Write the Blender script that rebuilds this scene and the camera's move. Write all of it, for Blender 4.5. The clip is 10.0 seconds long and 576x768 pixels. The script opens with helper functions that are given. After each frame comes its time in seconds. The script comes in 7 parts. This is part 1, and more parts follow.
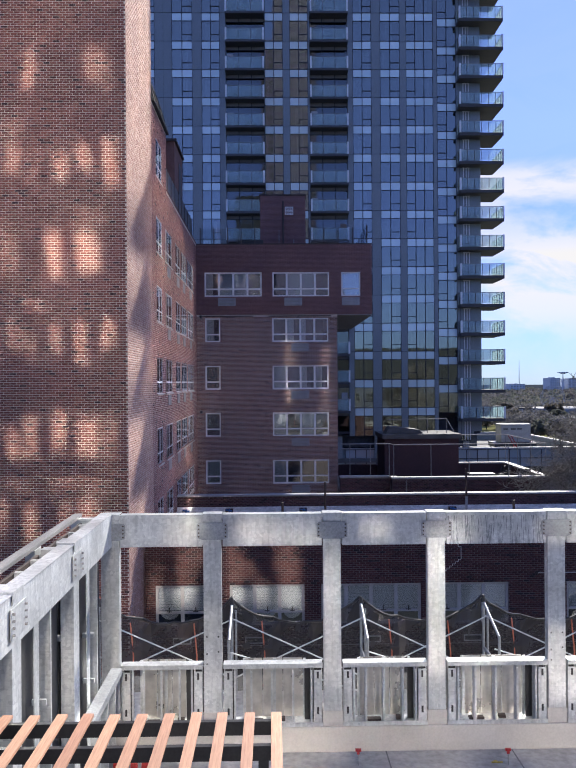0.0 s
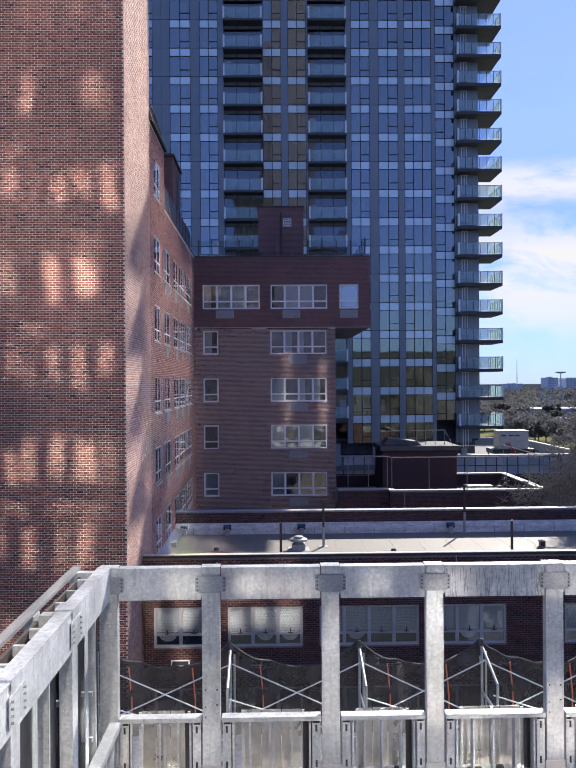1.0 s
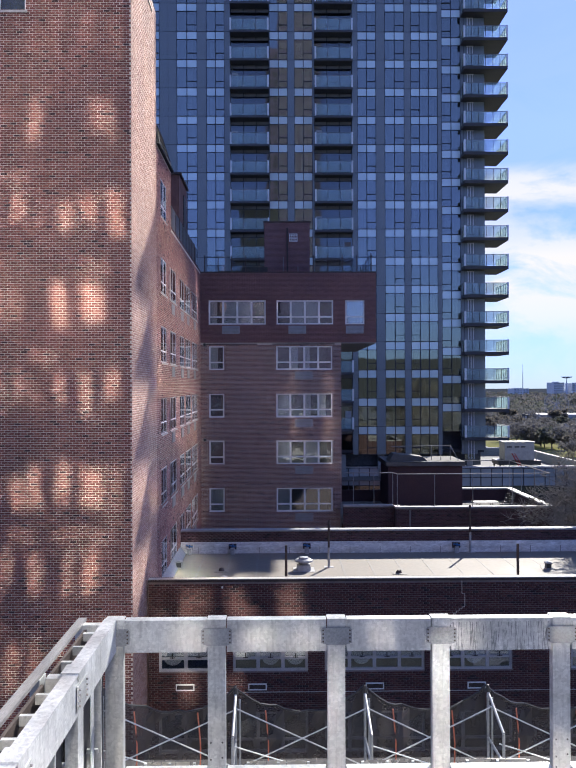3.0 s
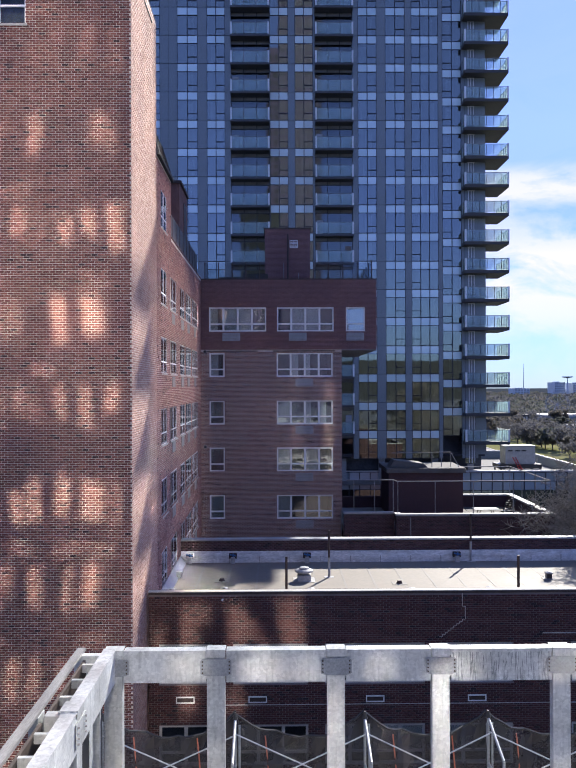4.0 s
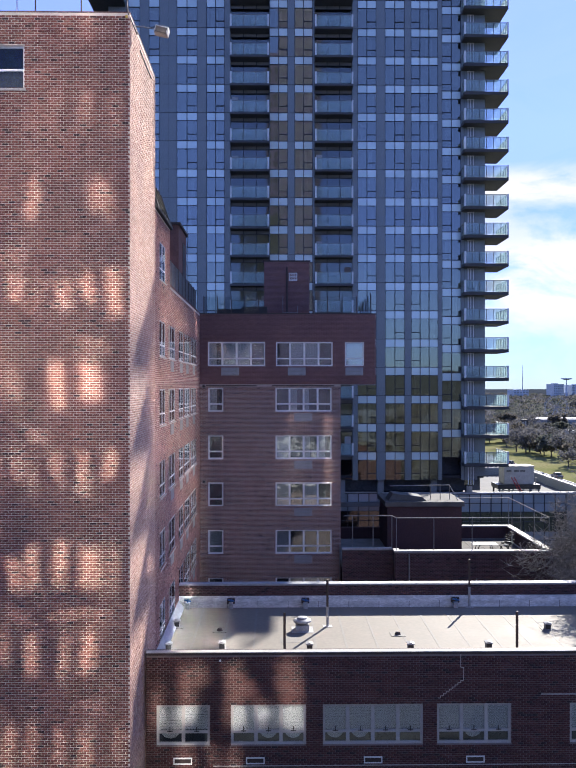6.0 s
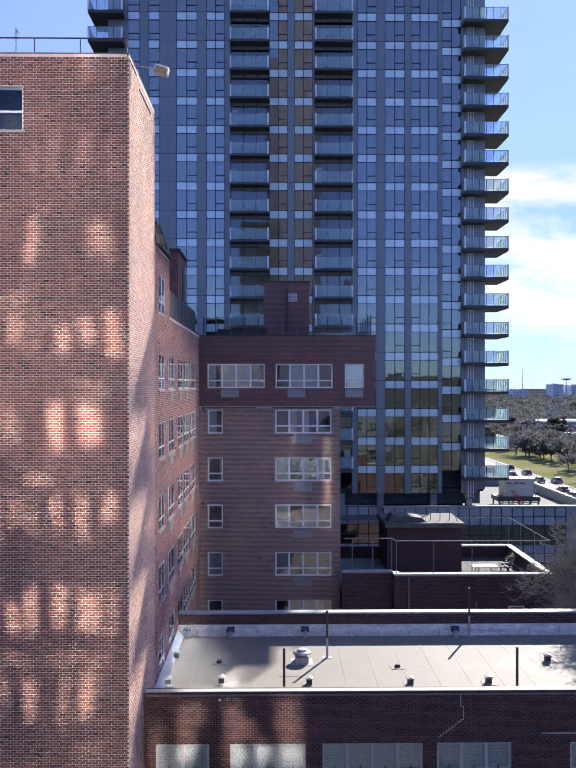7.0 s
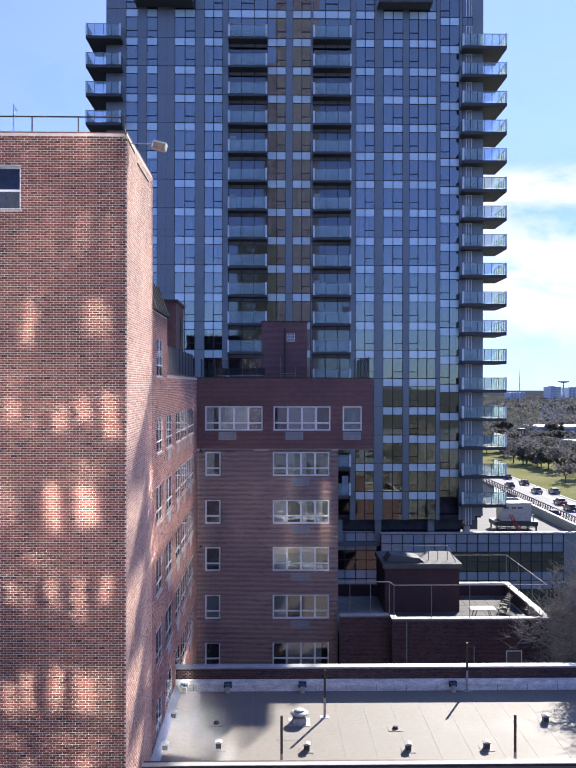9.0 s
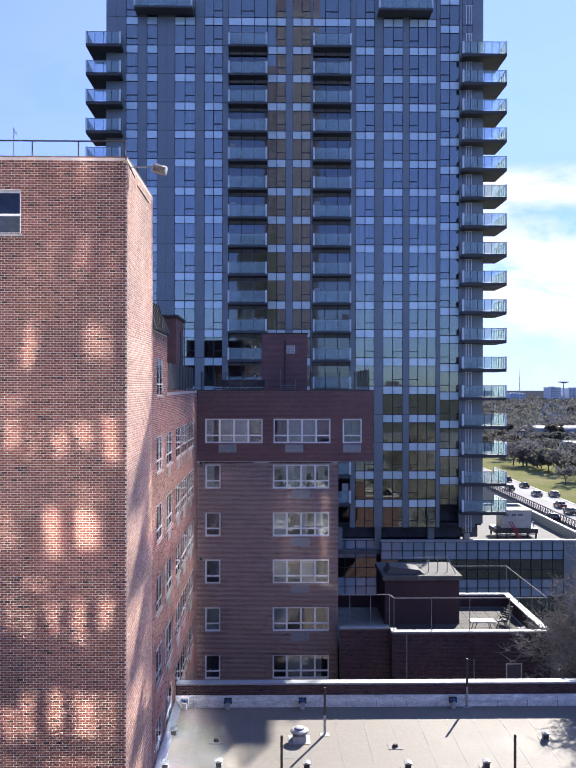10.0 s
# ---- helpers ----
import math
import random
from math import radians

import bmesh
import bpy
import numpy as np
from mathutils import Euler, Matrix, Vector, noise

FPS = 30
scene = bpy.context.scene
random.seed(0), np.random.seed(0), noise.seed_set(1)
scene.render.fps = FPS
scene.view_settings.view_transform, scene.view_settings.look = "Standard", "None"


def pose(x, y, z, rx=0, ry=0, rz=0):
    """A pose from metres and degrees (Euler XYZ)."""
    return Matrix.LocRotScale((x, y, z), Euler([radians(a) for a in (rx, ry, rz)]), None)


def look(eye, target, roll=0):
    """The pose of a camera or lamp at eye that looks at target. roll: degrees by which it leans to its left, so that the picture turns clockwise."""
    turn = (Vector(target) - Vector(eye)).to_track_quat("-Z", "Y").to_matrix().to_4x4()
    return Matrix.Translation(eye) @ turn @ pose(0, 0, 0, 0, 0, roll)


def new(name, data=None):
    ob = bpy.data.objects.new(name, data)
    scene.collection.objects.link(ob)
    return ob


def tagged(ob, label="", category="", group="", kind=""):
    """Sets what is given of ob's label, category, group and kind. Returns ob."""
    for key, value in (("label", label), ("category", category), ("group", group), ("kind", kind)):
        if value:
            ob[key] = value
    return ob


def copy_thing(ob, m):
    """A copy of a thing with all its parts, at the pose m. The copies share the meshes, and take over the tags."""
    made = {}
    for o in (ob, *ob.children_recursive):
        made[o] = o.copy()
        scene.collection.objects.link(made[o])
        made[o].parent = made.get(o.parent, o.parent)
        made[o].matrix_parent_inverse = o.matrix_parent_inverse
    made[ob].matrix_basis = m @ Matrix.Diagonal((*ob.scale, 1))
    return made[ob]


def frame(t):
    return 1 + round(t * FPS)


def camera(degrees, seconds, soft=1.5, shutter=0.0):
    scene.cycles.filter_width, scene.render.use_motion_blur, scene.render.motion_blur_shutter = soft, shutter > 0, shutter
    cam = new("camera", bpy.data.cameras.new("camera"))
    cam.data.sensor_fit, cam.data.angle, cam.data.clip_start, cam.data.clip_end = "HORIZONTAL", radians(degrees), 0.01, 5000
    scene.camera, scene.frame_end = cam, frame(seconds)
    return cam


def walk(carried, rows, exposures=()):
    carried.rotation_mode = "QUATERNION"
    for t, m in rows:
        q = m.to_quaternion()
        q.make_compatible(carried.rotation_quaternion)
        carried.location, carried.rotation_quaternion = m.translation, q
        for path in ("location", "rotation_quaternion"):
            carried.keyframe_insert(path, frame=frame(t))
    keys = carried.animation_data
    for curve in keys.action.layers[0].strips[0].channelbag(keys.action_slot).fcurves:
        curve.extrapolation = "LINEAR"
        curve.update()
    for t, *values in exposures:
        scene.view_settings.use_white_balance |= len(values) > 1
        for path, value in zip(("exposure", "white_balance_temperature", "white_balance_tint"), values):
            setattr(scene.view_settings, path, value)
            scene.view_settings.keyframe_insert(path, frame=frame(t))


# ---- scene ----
cam = camera(39.3, 10.0)
EXPOSURES = [(0, 1.70), (10, 2.10)]
PATH = [
    (0, (-0.856, -0.351, 20.054), (-0.819, 1.649, 20.051), -0.4),
    (0.5, (-0.86, -0.341, 20.449), (-0.819, 1.659, 20.445), -0.3),
    (1, (-0.859, -0.347, 20.843), (-0.817, 1.652, 20.838), -0.4),
    (1.5, (-0.853, -0.362, 21.142), (-0.813, 1.638, 21.138), -0.4),
    (2, (-0.862, -0.332, 21.338), (-0.822, 1.667, 21.335), -0.3),
    (2.5, (-0.862, -0.344, 21.436), (-0.823, 1.656, 21.433), -0.3),
    (2.7, (-0.878, -0.349, 21.479), (-0.847, 1.651, 21.483), -0.2),
    (4, (-0.856, -0.314, 21.996), (-0.829, 1.685, 21.999), -0.2),
    (4.5, (-0.857, -0.314, 22.37), (-0.83, 1.686, 22.372), -0.2),
    (5, (-0.846, -0.277, 22.838), (-0.819, 1.723, 22.841), -0.2),
    (5.5, (-0.842, -0.272, 23.424), (-0.814, 1.728, 23.427), -0.1),
    (7, (-0.838, -0.161, 25.411), (-0.808, 1.839, 25.412), 0.0),
    (7.5, (-0.838, -0.166, 26.057), (-0.808, 1.834, 26.059), 0.0),
    (8, (-0.845, -0.155, 26.725), (-0.813, 1.845, 26.727), 0.1),
    (8.5, (-0.856, -0.165, 27.342), (-0.822, 1.835, 27.345), 0.1),
    (9, (-0.856, -0.076, 27.87), (-0.82, 1.923, 27.873), 0.1),
    (9.5, (-0.852, -0.064, 28.296), (-0.816, 1.936, 28.3), 0.1),
    (10, (-0.858, -0.091, 28.613), (-0.822, 1.909, 28.616), 0.1),
]
walk(cam, [(t, look(eye, target, roll)) for t, eye, target, roll in PATH], EXPOSURES)

# ---- world, sun, exposure ----
SUN_EL, SUN_AZ, GLINT = radians(31.5), radians(27.3), 2.0
world = bpy.data.worlds.new("sky")
scene.world = world
world.use_nodes = True
wn, wl = world.node_tree.nodes, world.node_tree.links
wn.clear()
w_out, w_bg = wn.new("ShaderNodeOutputWorld"), wn.new("ShaderNodeBackground")
w_sky = wn.new("ShaderNodeTexSky")
w_sky.sky_type, w_sky.sun_disc = "NISHITA", False
w_sky.sun_elevation, w_sky.sun_rotation = SUN_EL, SUN_AZ
w_sky.air_density, w_sky.dust_density, w_sky.ozone_density, w_sky.altitude = 1.0, 0.05, 3.0, 5000
w_bg.inputs["Strength"].default_value = 0.115
# thin streaky clouds low over the horizon
w_tc, w_map = wn.new("ShaderNodeTexCoord"), wn.new("ShaderNodeMapping")
w_map.inputs["Scale"].default_value = (3.0, 3.0, 7.0)
w_map.inputs["Location"].default_value = (0.7, 0.2, 0.35)
w_noise = wn.new("ShaderNodeTexNoise")
w_noise.inputs["Scale"].default_value, w_noise.inputs["Detail"].default_value = 2.4, 10
w_noise.inputs["Roughness"].default_value, w_noise.inputs["Distortion"].default_value = 0.58, 0.5
w_sep = wn.new("ShaderNodeSeparateXYZ")
w_band = wn.new("ShaderNodeValToRGB")
el = w_band.color_ramp.elements
el[0].position, el[0].color = 0.0, (0.15, 0.15, 0.15, 1)
el[1].position, el[1].color = 0.6, (0, 0, 0, 1)
for at, v in ((0.045, 0.2), (0.08, 0.75), (0.12, 1.0), (0.15, 1.0), (0.175, 0.62), (0.20, 0.45), (0.222, 0.9), (0.241, 0.8), (0.256, 0.05)):
    e = el.new(at)
    e.color = (v, v, v, 1)
w_cl = wn.new("ShaderNodeValToRGB")
w_cl.color_ramp.elements[0].position, w_cl.color_ramp.elements[1].position = 0.35, 0.52
w_mul = wn.new("ShaderNodeMath")
w_mul.operation = "MULTIPLY"
w_mix = wn.new("ShaderNodeMix")
w_mix.data_type = "RGBA"
w_mix.inputs["B"].default_value = (2.50, 2.46, 2.50, 1)
wl.new(w_tc.outputs["Generated"], w_map.inputs["Vector"])
wl.new(w_map.outputs["Vector"], w_noise.inputs["Vector"])
wl.new(w_tc.outputs["Generated"], w_sep.inputs["Vector"])
wl.new(w_sep.outputs["Z"], w_band.inputs["Fac"])
wl.new(w_noise.outputs["Fac"], w_cl.inputs["Fac"])
wl.new(w_cl.outputs["Color"], w_mul.inputs[0])
wl.new(w_band.outputs["Color"], w_mul.inputs[1])
# the cloud bank lies on the sunny side
w_side = wn.new("ShaderNodeMapRange")
w_side.interpolation_type = "SMOOTHSTEP"
w_side.inputs["From Min"].default_value, w_side.inputs["From Max"].default_value = -0.3, 0.6
w_all = wn.new("ShaderNodeMath")
w_all.operation = "MULTIPLY"
wl.new(w_sep.outputs["Y"], w_side.inputs["Value"])
wl.new(w_mul.outputs["Value"], w_all.inputs[0])
wl.new(w_side.outputs["Result"], w_all.inputs[1])
wl.new(w_all.outputs["Value"], w_mix.inputs["Factor"])
w_tint = wn.new("ShaderNodeMix")
w_tint.data_type, w_tint.blend_type = "RGBA", "MULTIPLY"
w_tint.inputs["Factor"].default_value = 1.0
w_grade = wn.new("ShaderNodeValToRGB")
w_grade.color_ramp.elements[0].position, w_grade.color_ramp.elements[0].color = 0.0, (0.17, 0.18, 0.235, 1)
w_grade.color_ramp.elements[1].position, w_grade.color_ramp.elements[1].color = 0.6, (1.12, 1.00, 1.12, 1)
w_grade.color_ramp.elements.new(0.09).color = (0.38, 0.345, 0.45, 1)
w_grade.color_ramp.elements.new(0.2).color = (0.475, 0.42, 0.645, 1)
w_grade.color_ramp.elements.new(0.29).color = (0.64, 0.56, 0.79, 1)
w_grade.color_ramp.elements.new(0.42).color = (0.82, 0.69, 0.90, 1)
wl.new(w_sep.outputs["Z"], w_grade.inputs["Fac"])
wl.new(w_grade.outputs["Color"], w_tint.inputs["B"])
wl.new(w_sky.outputs["Color"], w_tint.inputs["A"])
wl.new(w_tint.outputs["Result"], w_mix.inputs["A"])
wl.new(w_mix.outputs["Result"], w_bg.inputs["Color"])
wl.new(w_bg.outputs["Background"], w_out.inputs["Surface"])

sun_data = bpy.data.lights.new("sun", "SUN")
sun_data.energy, sun_data.angle, sun_data.color = 2.9, radians(0.53), (1.0, 0.95, 0.87)
sun = new("sun", sun_data)
SUN_DIR = Vector((math.sin(SUN_AZ) * math.cos(SUN_EL), math.cos(SUN_AZ) * math.cos(SUN_EL), math.sin(SUN_EL)))
sun.matrix_world = look(SUN_DIR * 200, (0, 0, 0))


# ---- materials ----
def material(name):
    m = bpy.data.materials.new(name)
    m.use_nodes = True
    n, l = m.node_tree.nodes, m.node_tree.links
    return m, n, l, n["Principled BSDF"]


def put(sock, value):
    sock.default_value = value


def noise_node(n, l, scale, detail=4, rough=0.55, stretch=None, coord="Object"):
    tc = n.new("ShaderNodeTexCoord")
    t = n.new("ShaderNodeTexNoise")
    put(t.inputs["Scale"], scale), put(t.inputs["Detail"], detail), put(t.inputs["Roughness"], rough)
    if stretch:
        mp = n.new("ShaderNodeMapping")
        put(mp.inputs["Scale"], stretch)
        l.new(tc.outputs[coord], mp.inputs["Vector"])
        l.new(mp.outputs["Vector"], t.inputs["Vector"])
    else:
        l.new(tc.outputs[coord], t.inputs["Vector"])
    return t


def ramp(n, l, source, stops):
    r = n.new("ShaderNodeValToRGB")
    e = r.color_ramp.elements
    e[0].position, e[0].color = stops[0][0], (*stops[0][1], 1)
    e[1].position, e[1].color = stops[-1][0], (*stops[-1][1], 1)
    for at, c in stops[1:-1]:
        k = e.new(at)
        k.color = (*c, 1)
    l.new(source, r.inputs["Fac"])
    return r


def blend(n, l, mode, a, b, fac=1.0):
    m = n.new("ShaderNodeMix")
    m.data_type, m.blend_type = "RGBA", mode
    if isinstance(fac, float):
        put(m.inputs["Factor"], fac)
    else:
        l.new(fac, m.inputs["Factor"])
    for sock, v in (("A", a), ("B", b)):
        if isinstance(v, tuple):
            put(m.inputs[sock], (*v, 1))
        else:
            l.new(v, m.inputs[sock])
    return m.outputs["Result"]


def bump(n, l, bsdf, height, strength, distance):
    b = n.new("ShaderNodeBump")
    put(b.inputs["Strength"], strength), put(b.inputs["Distance"], distance)
    l.new(height, b.inputs["Height"])
    l.new(b.outputs["Normal"], bsdf.inputs["Normal"])


def plain(name, low, high, scale=3.0, fine=40.0, rough=0.6, metal=0.0, relief=0.15, dist=0.004, stretch=None, grime=0.35, gloss=0.5):
    """Two scales of variation between two colours, with fine relief."""
    m, n, l, b = material(name)
    big, small = noise_node(n, l, scale, 5, 0.6, stretch), noise_node(n, l, fine, 3, 0.6, stretch)
    c = ramp(n, l, big.outputs["Fac"], [(0.3, low), (0.7, high)]).outputs["Color"]
    g = ramp(n, l, small.outputs["Fac"], [(0.3, (1 - grime,) * 3), (0.65, (1, 1, 1))]).outputs["Color"]
    l.new(blend(n, l, "MULTIPLY", c, g), b.inputs["Base Color"])
    r = n.new("ShaderNodeMapRange")
    put(r.inputs["To Min"], max(0.03, rough - 0.1)), put(r.inputs["To Max"], min(1, rough + 0.12))
    l.new(big.outputs["Fac"], r.inputs["Value"])
    l.new(r.outputs["Result"], b.inputs["Roughness"])
    put(b.inputs["Metallic"], metal), put(b.inputs["Specular IOR Level"], gloss)
    bump(n, l, b, small.outputs["Fac"], relief, dist)
    return m


def brick_material(name, tones, by_object, dark=0.04, relief=0.5, burnt=(0.035, 0.022, 0.025)):
    """Fired brick: tone piece by piece, stains over the wall, gritty face."""
    m, n, l, b = material(name)
    if by_object:
        rnd = n.new("ShaderNodeObjectInfo").outputs["Random"]
    else:
        rnd = n.new("ShaderNodeNewGeometry").outputs["Random Per Island"]
    lo, mid, hi = tones
    c = ramp(n, l, rnd, [(0.0, burnt), (dark, burnt), (dark + 0.01, lo), (0.5, mid), (1.0, hi)]).outputs["Color"]
    geo = n.new("ShaderNodeNewGeometry")
    st = n.new("ShaderNodeTexNoise")
    put(st.inputs["Scale"], 0.55), put(st.inputs["Detail"], 6)
    l.new(geo.outputs["Position"], st.inputs["Vector"])
    gr = n.new("ShaderNodeTexNoise")
    put(gr.inputs["Scale"], 38), put(gr.inputs["Detail"], 4)
    l.new(geo.outputs["Position"], gr.inputs["Vector"])
    c = blend(n, l, "MULTIPLY", c, ramp(n, l, st.outputs["Fac"], [(0.3, (0.78, 0.76, 0.78)), (0.65, (1.06, 1.04, 1.0))]).outputs["Color"])
    c = blend(n, l, "MULTIPLY", c, ramp(n, l, gr.outputs["Fac"], [(0.3, (0.75, 0.75, 0.75)), (0.7, (1.1, 1.1, 1.1))]).outputs["Color"])
    l.new(c, b.inputs["Base Color"])
    put(b.inputs["Roughness"], 0.85)
    bump(n, l, b, gr.outputs["Fac"], relief, 0.004)
    return m


RED = ((0.16, 0.054, 0.046), (0.215, 0.076, 0.062), (0.285, 0.112, 0.089))
WINE = ((0.072, 0.035, 0.042), (0.094, 0.046, 0.053), (0.128, 0.065, 0.071))
# red brick made paler: the grazing sun on the return wall is painted in
SUNLIT = ((0.40, 0.23, 0.185), (0.49, 0.30, 0.245), (0.58, 0.385, 0.32))
M_BRICK, M_BRICK_ONE = brick_material("red_brick", RED, False, 0.03, 0.5, (0.07, 0.032, 0.033)), brick_material("red_brick_single", RED, True, 0.03, 0.5, (0.07, 0.032, 0.033))
# lighter copy of the red brick; bright light on the wing's side is painted in
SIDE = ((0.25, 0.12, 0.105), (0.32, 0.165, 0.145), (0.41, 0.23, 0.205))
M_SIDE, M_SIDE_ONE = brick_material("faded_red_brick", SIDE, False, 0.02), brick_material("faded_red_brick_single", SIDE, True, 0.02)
M_WINE, M_WINE_ONE = brick_material("wine_brick", WINE, False, 0.06), brick_material("wine_brick_single", WINE, True, 0.06)
# dark copy of the red brick; the low front's shade is in its colour
SHADED = ((0.062, 0.021, 0.022), (0.088, 0.029, 0.029), (0.122, 0.044, 0.040))
M_SHADED, M_SHADED_ONE = brick_material("warm_wine_brick", SHADED, False, 0.05), brick_material("warm_wine_brick_single", SHADED, True, 0.05)
BLOCK = ((0.205, 0.116, 0.100), (0.265, 0.152, 0.130), (0.335, 0.208, 0.176))
M_BLOCK, M_BLOCK_ONE = brick_material("plum_brick", BLOCK, False, 0.06, 0.5, (0.10, 0.058, 0.065)), brick_material("plum_brick_single", BLOCK, True, 0.06, 0.5, (0.10, 0.058, 0.065))
TOPMOST = ((0.205, 0.108, 0.104), (0.23, 0.124, 0.118), (0.255, 0.142, 0.134))
M_TOPMOST = brick_material("smooth_plum_brick", TOPMOST, False, 0.01, 0.3, (0.2, 0.1, 0.11))
M_SUNLIT, M_SUNLIT_ONE = brick_material("bleached_brick", SUNLIT, False, 0.0, 0.1, SUNLIT[0]), brick_material("bleached_brick_single", SUNLIT, True, 0.0, 0.1, SUNLIT[0])
M_MORTAR_DEEP = plain("mortar_deep", (0.12, 0.10, 0.10), (0.17, 0.145, 0.14), 1.5, 60, 0.9, grime=0.25)
# low front's mortar, darkened for the shade along with its bricks
M_MORTAR_MID = plain("mortar_grey", (0.20, 0.16, 0.15), (0.26, 0.215, 0.20), 1.5, 60, 0.9, grime=0.25)
M_MORTAR = plain("mortar", (0.62, 0.53, 0.46), (0.74, 0.65, 0.57), 1.5, 60, 0.9, grime=0.25)
M_MORTAR_DARK = plain("mortar_dark", (0.58, 0.53, 0.51), (0.70, 0.65, 0.63), 1.5, 60, 0.9, grime=0.25)
M_MORTAR_PLUM = plain("mortar_plum", (0.21, 0.122, 0.118), (0.26, 0.152, 0.146), 1.5, 60, 0.9, grime=0.25)
M_STONE = plain("stone_coping", (0.42, 0.40, 0.37), (0.58, 0.56, 0.52), 2, 50, 0.8)
M_CONCRETE = plain("concrete", (0.44, 0.42, 0.39), (0.60, 0.58, 0.54), 0.9, 35, 0.8, relief=0.2, grime=0.12)
M_SLAB = plain("concrete_deck", (0.17, 0.17, 0.16), (0.32, 0.31, 0.29), 0.7, 18, 0.75, relief=0.3)
M_WHITE = plain("white_painted_frame", (0.76, 0.76, 0.75), (0.86, 0.86, 0.85), 2, 60, 0.45, grime=0.15)
M_BLIND = plain("white_blind", (0.74, 0.75, 0.78), (0.86, 0.86, 0.88), 3, 30, 0.8, stretch=(0.4, 1, 9), grime=0.2)
M_CURTAIN = plain("grey_curtain", (0.54, 0.56, 0.55), (0.80, 0.81, 0.79), 5, 30, 0.9, stretch=(6, 6, 0.2), grime=0.3)
# dark colour stands in for the dimness of rooms behind windows
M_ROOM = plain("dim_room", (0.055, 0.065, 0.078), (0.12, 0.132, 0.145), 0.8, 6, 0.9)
M_SLEEVE = plain("grey_sleeve_metal", (0.24, 0.24, 0.24), (0.36, 0.35, 0.34), 3, 30, 0.6, 0.3)
M_MEMBRANE = plain("cream_roof_membrane", (0.166, 0.144, 0.118), (0.220, 0.191, 0.158), 0.45, 6, 0.7, relief=0.2, grime=0.14)
M_FLASHING = plain("white_flashing", (0.34, 0.34, 0.34), (0.48, 0.475, 0.465), 1.2, 12, 0.55, relief=0.3, grime=0.3)
M_STEEL_DARK = plain("dark_post_steel", (0.05, 0.04, 0.04), (0.12, 0.09, 0.08), 3, 40, 0.6, 0.5)
M_BLACK = plain("black_painted_steel", (0.018, 0.018, 0.02), (0.035, 0.035, 0.038), 3, 40, 0.4)
M_COPPER = plain("dark_slate_sheet_metal", (0.011, 0.013, 0.016), (0.02, 0.023, 0.027), 2, 14, 0.8, 0.0, stretch=(1, 1, 0.3))
M_BLUE_PIPE = plain("blue_plastic", (0.02, 0.10, 0.28), (0.04, 0.18, 0.42), 4, 40, 0.4)
M_RED = plain("red_plastic", (0.45, 0.02, 0.02), (0.62, 0.04, 0.03), 6, 50, 0.45)
M_ORANGE = plain("orange_strap", (0.50, 0.13, 0.07), (0.66, 0.21, 0.12), 8, 60, 0.6)
M_BARK = plain("grey_bark", (0.05, 0.042, 0.038), (0.12, 0.105, 0.095), 2, 25, 0.9, relief=0.6)
M_BARK_PALE = plain("pale_grey_bark", (0.13, 0.12, 0.11), (0.25, 0.235, 0.22), 2, 25, 0.9, relief=0.6)
M_CLAD = plain("slate_blue_cladding", (0.21, 0.24, 0.245), (0.27, 0.30, 0.305), 0.35, 9, 0.4, 0.15, relief=0.05)
M_CLAD_EDGE = plain("dark_mullion", (0.02, 0.025, 0.035), (0.035, 0.04, 0.055), 1, 20, 0.4, 0.4)
M_BALC = plain("dark_balcony_slab", (0.075, 0.075, 0.08), (0.11, 0.11, 0.115), 0.8, 12, 0.7)
M_BALC_LIGHT = plain("grey_balcony_soffit", (0.06, 0.058, 0.058), (0.095, 0.092, 0.09), 0.8, 12, 0.8)
M_ROAD = plain("pale_concrete_road", (0.30, 0.285, 0.265), (0.40, 0.38, 0.35), 0.05, 2, 0.9, relief=0.1, gloss=0.1)
M_GRASS = plain("autumn_grass", (0.15, 0.165, 0.06), (0.26, 0.235, 0.125), 0.06, 1.5, 0.95, gloss=0.0)
M_GROUND = plain("far_ground", (0.032, 0.039, 0.048), (0.058, 0.066, 0.077), 0.02, 0.4, 0.95, gloss=0.0)
# pale blue stands in for haze over the skyline
M_HAZE_BLD = plain("pale_far_building", (0.52, 0.56, 0.62), (0.62, 0.66, 0.72), 0.05, 0.4, 0.8)
M_GREY_BLD = plain("grey_low_building", (0.30, 0.30, 0.30), (0.48, 0.47, 0.45), 0.1, 1, 0.8)


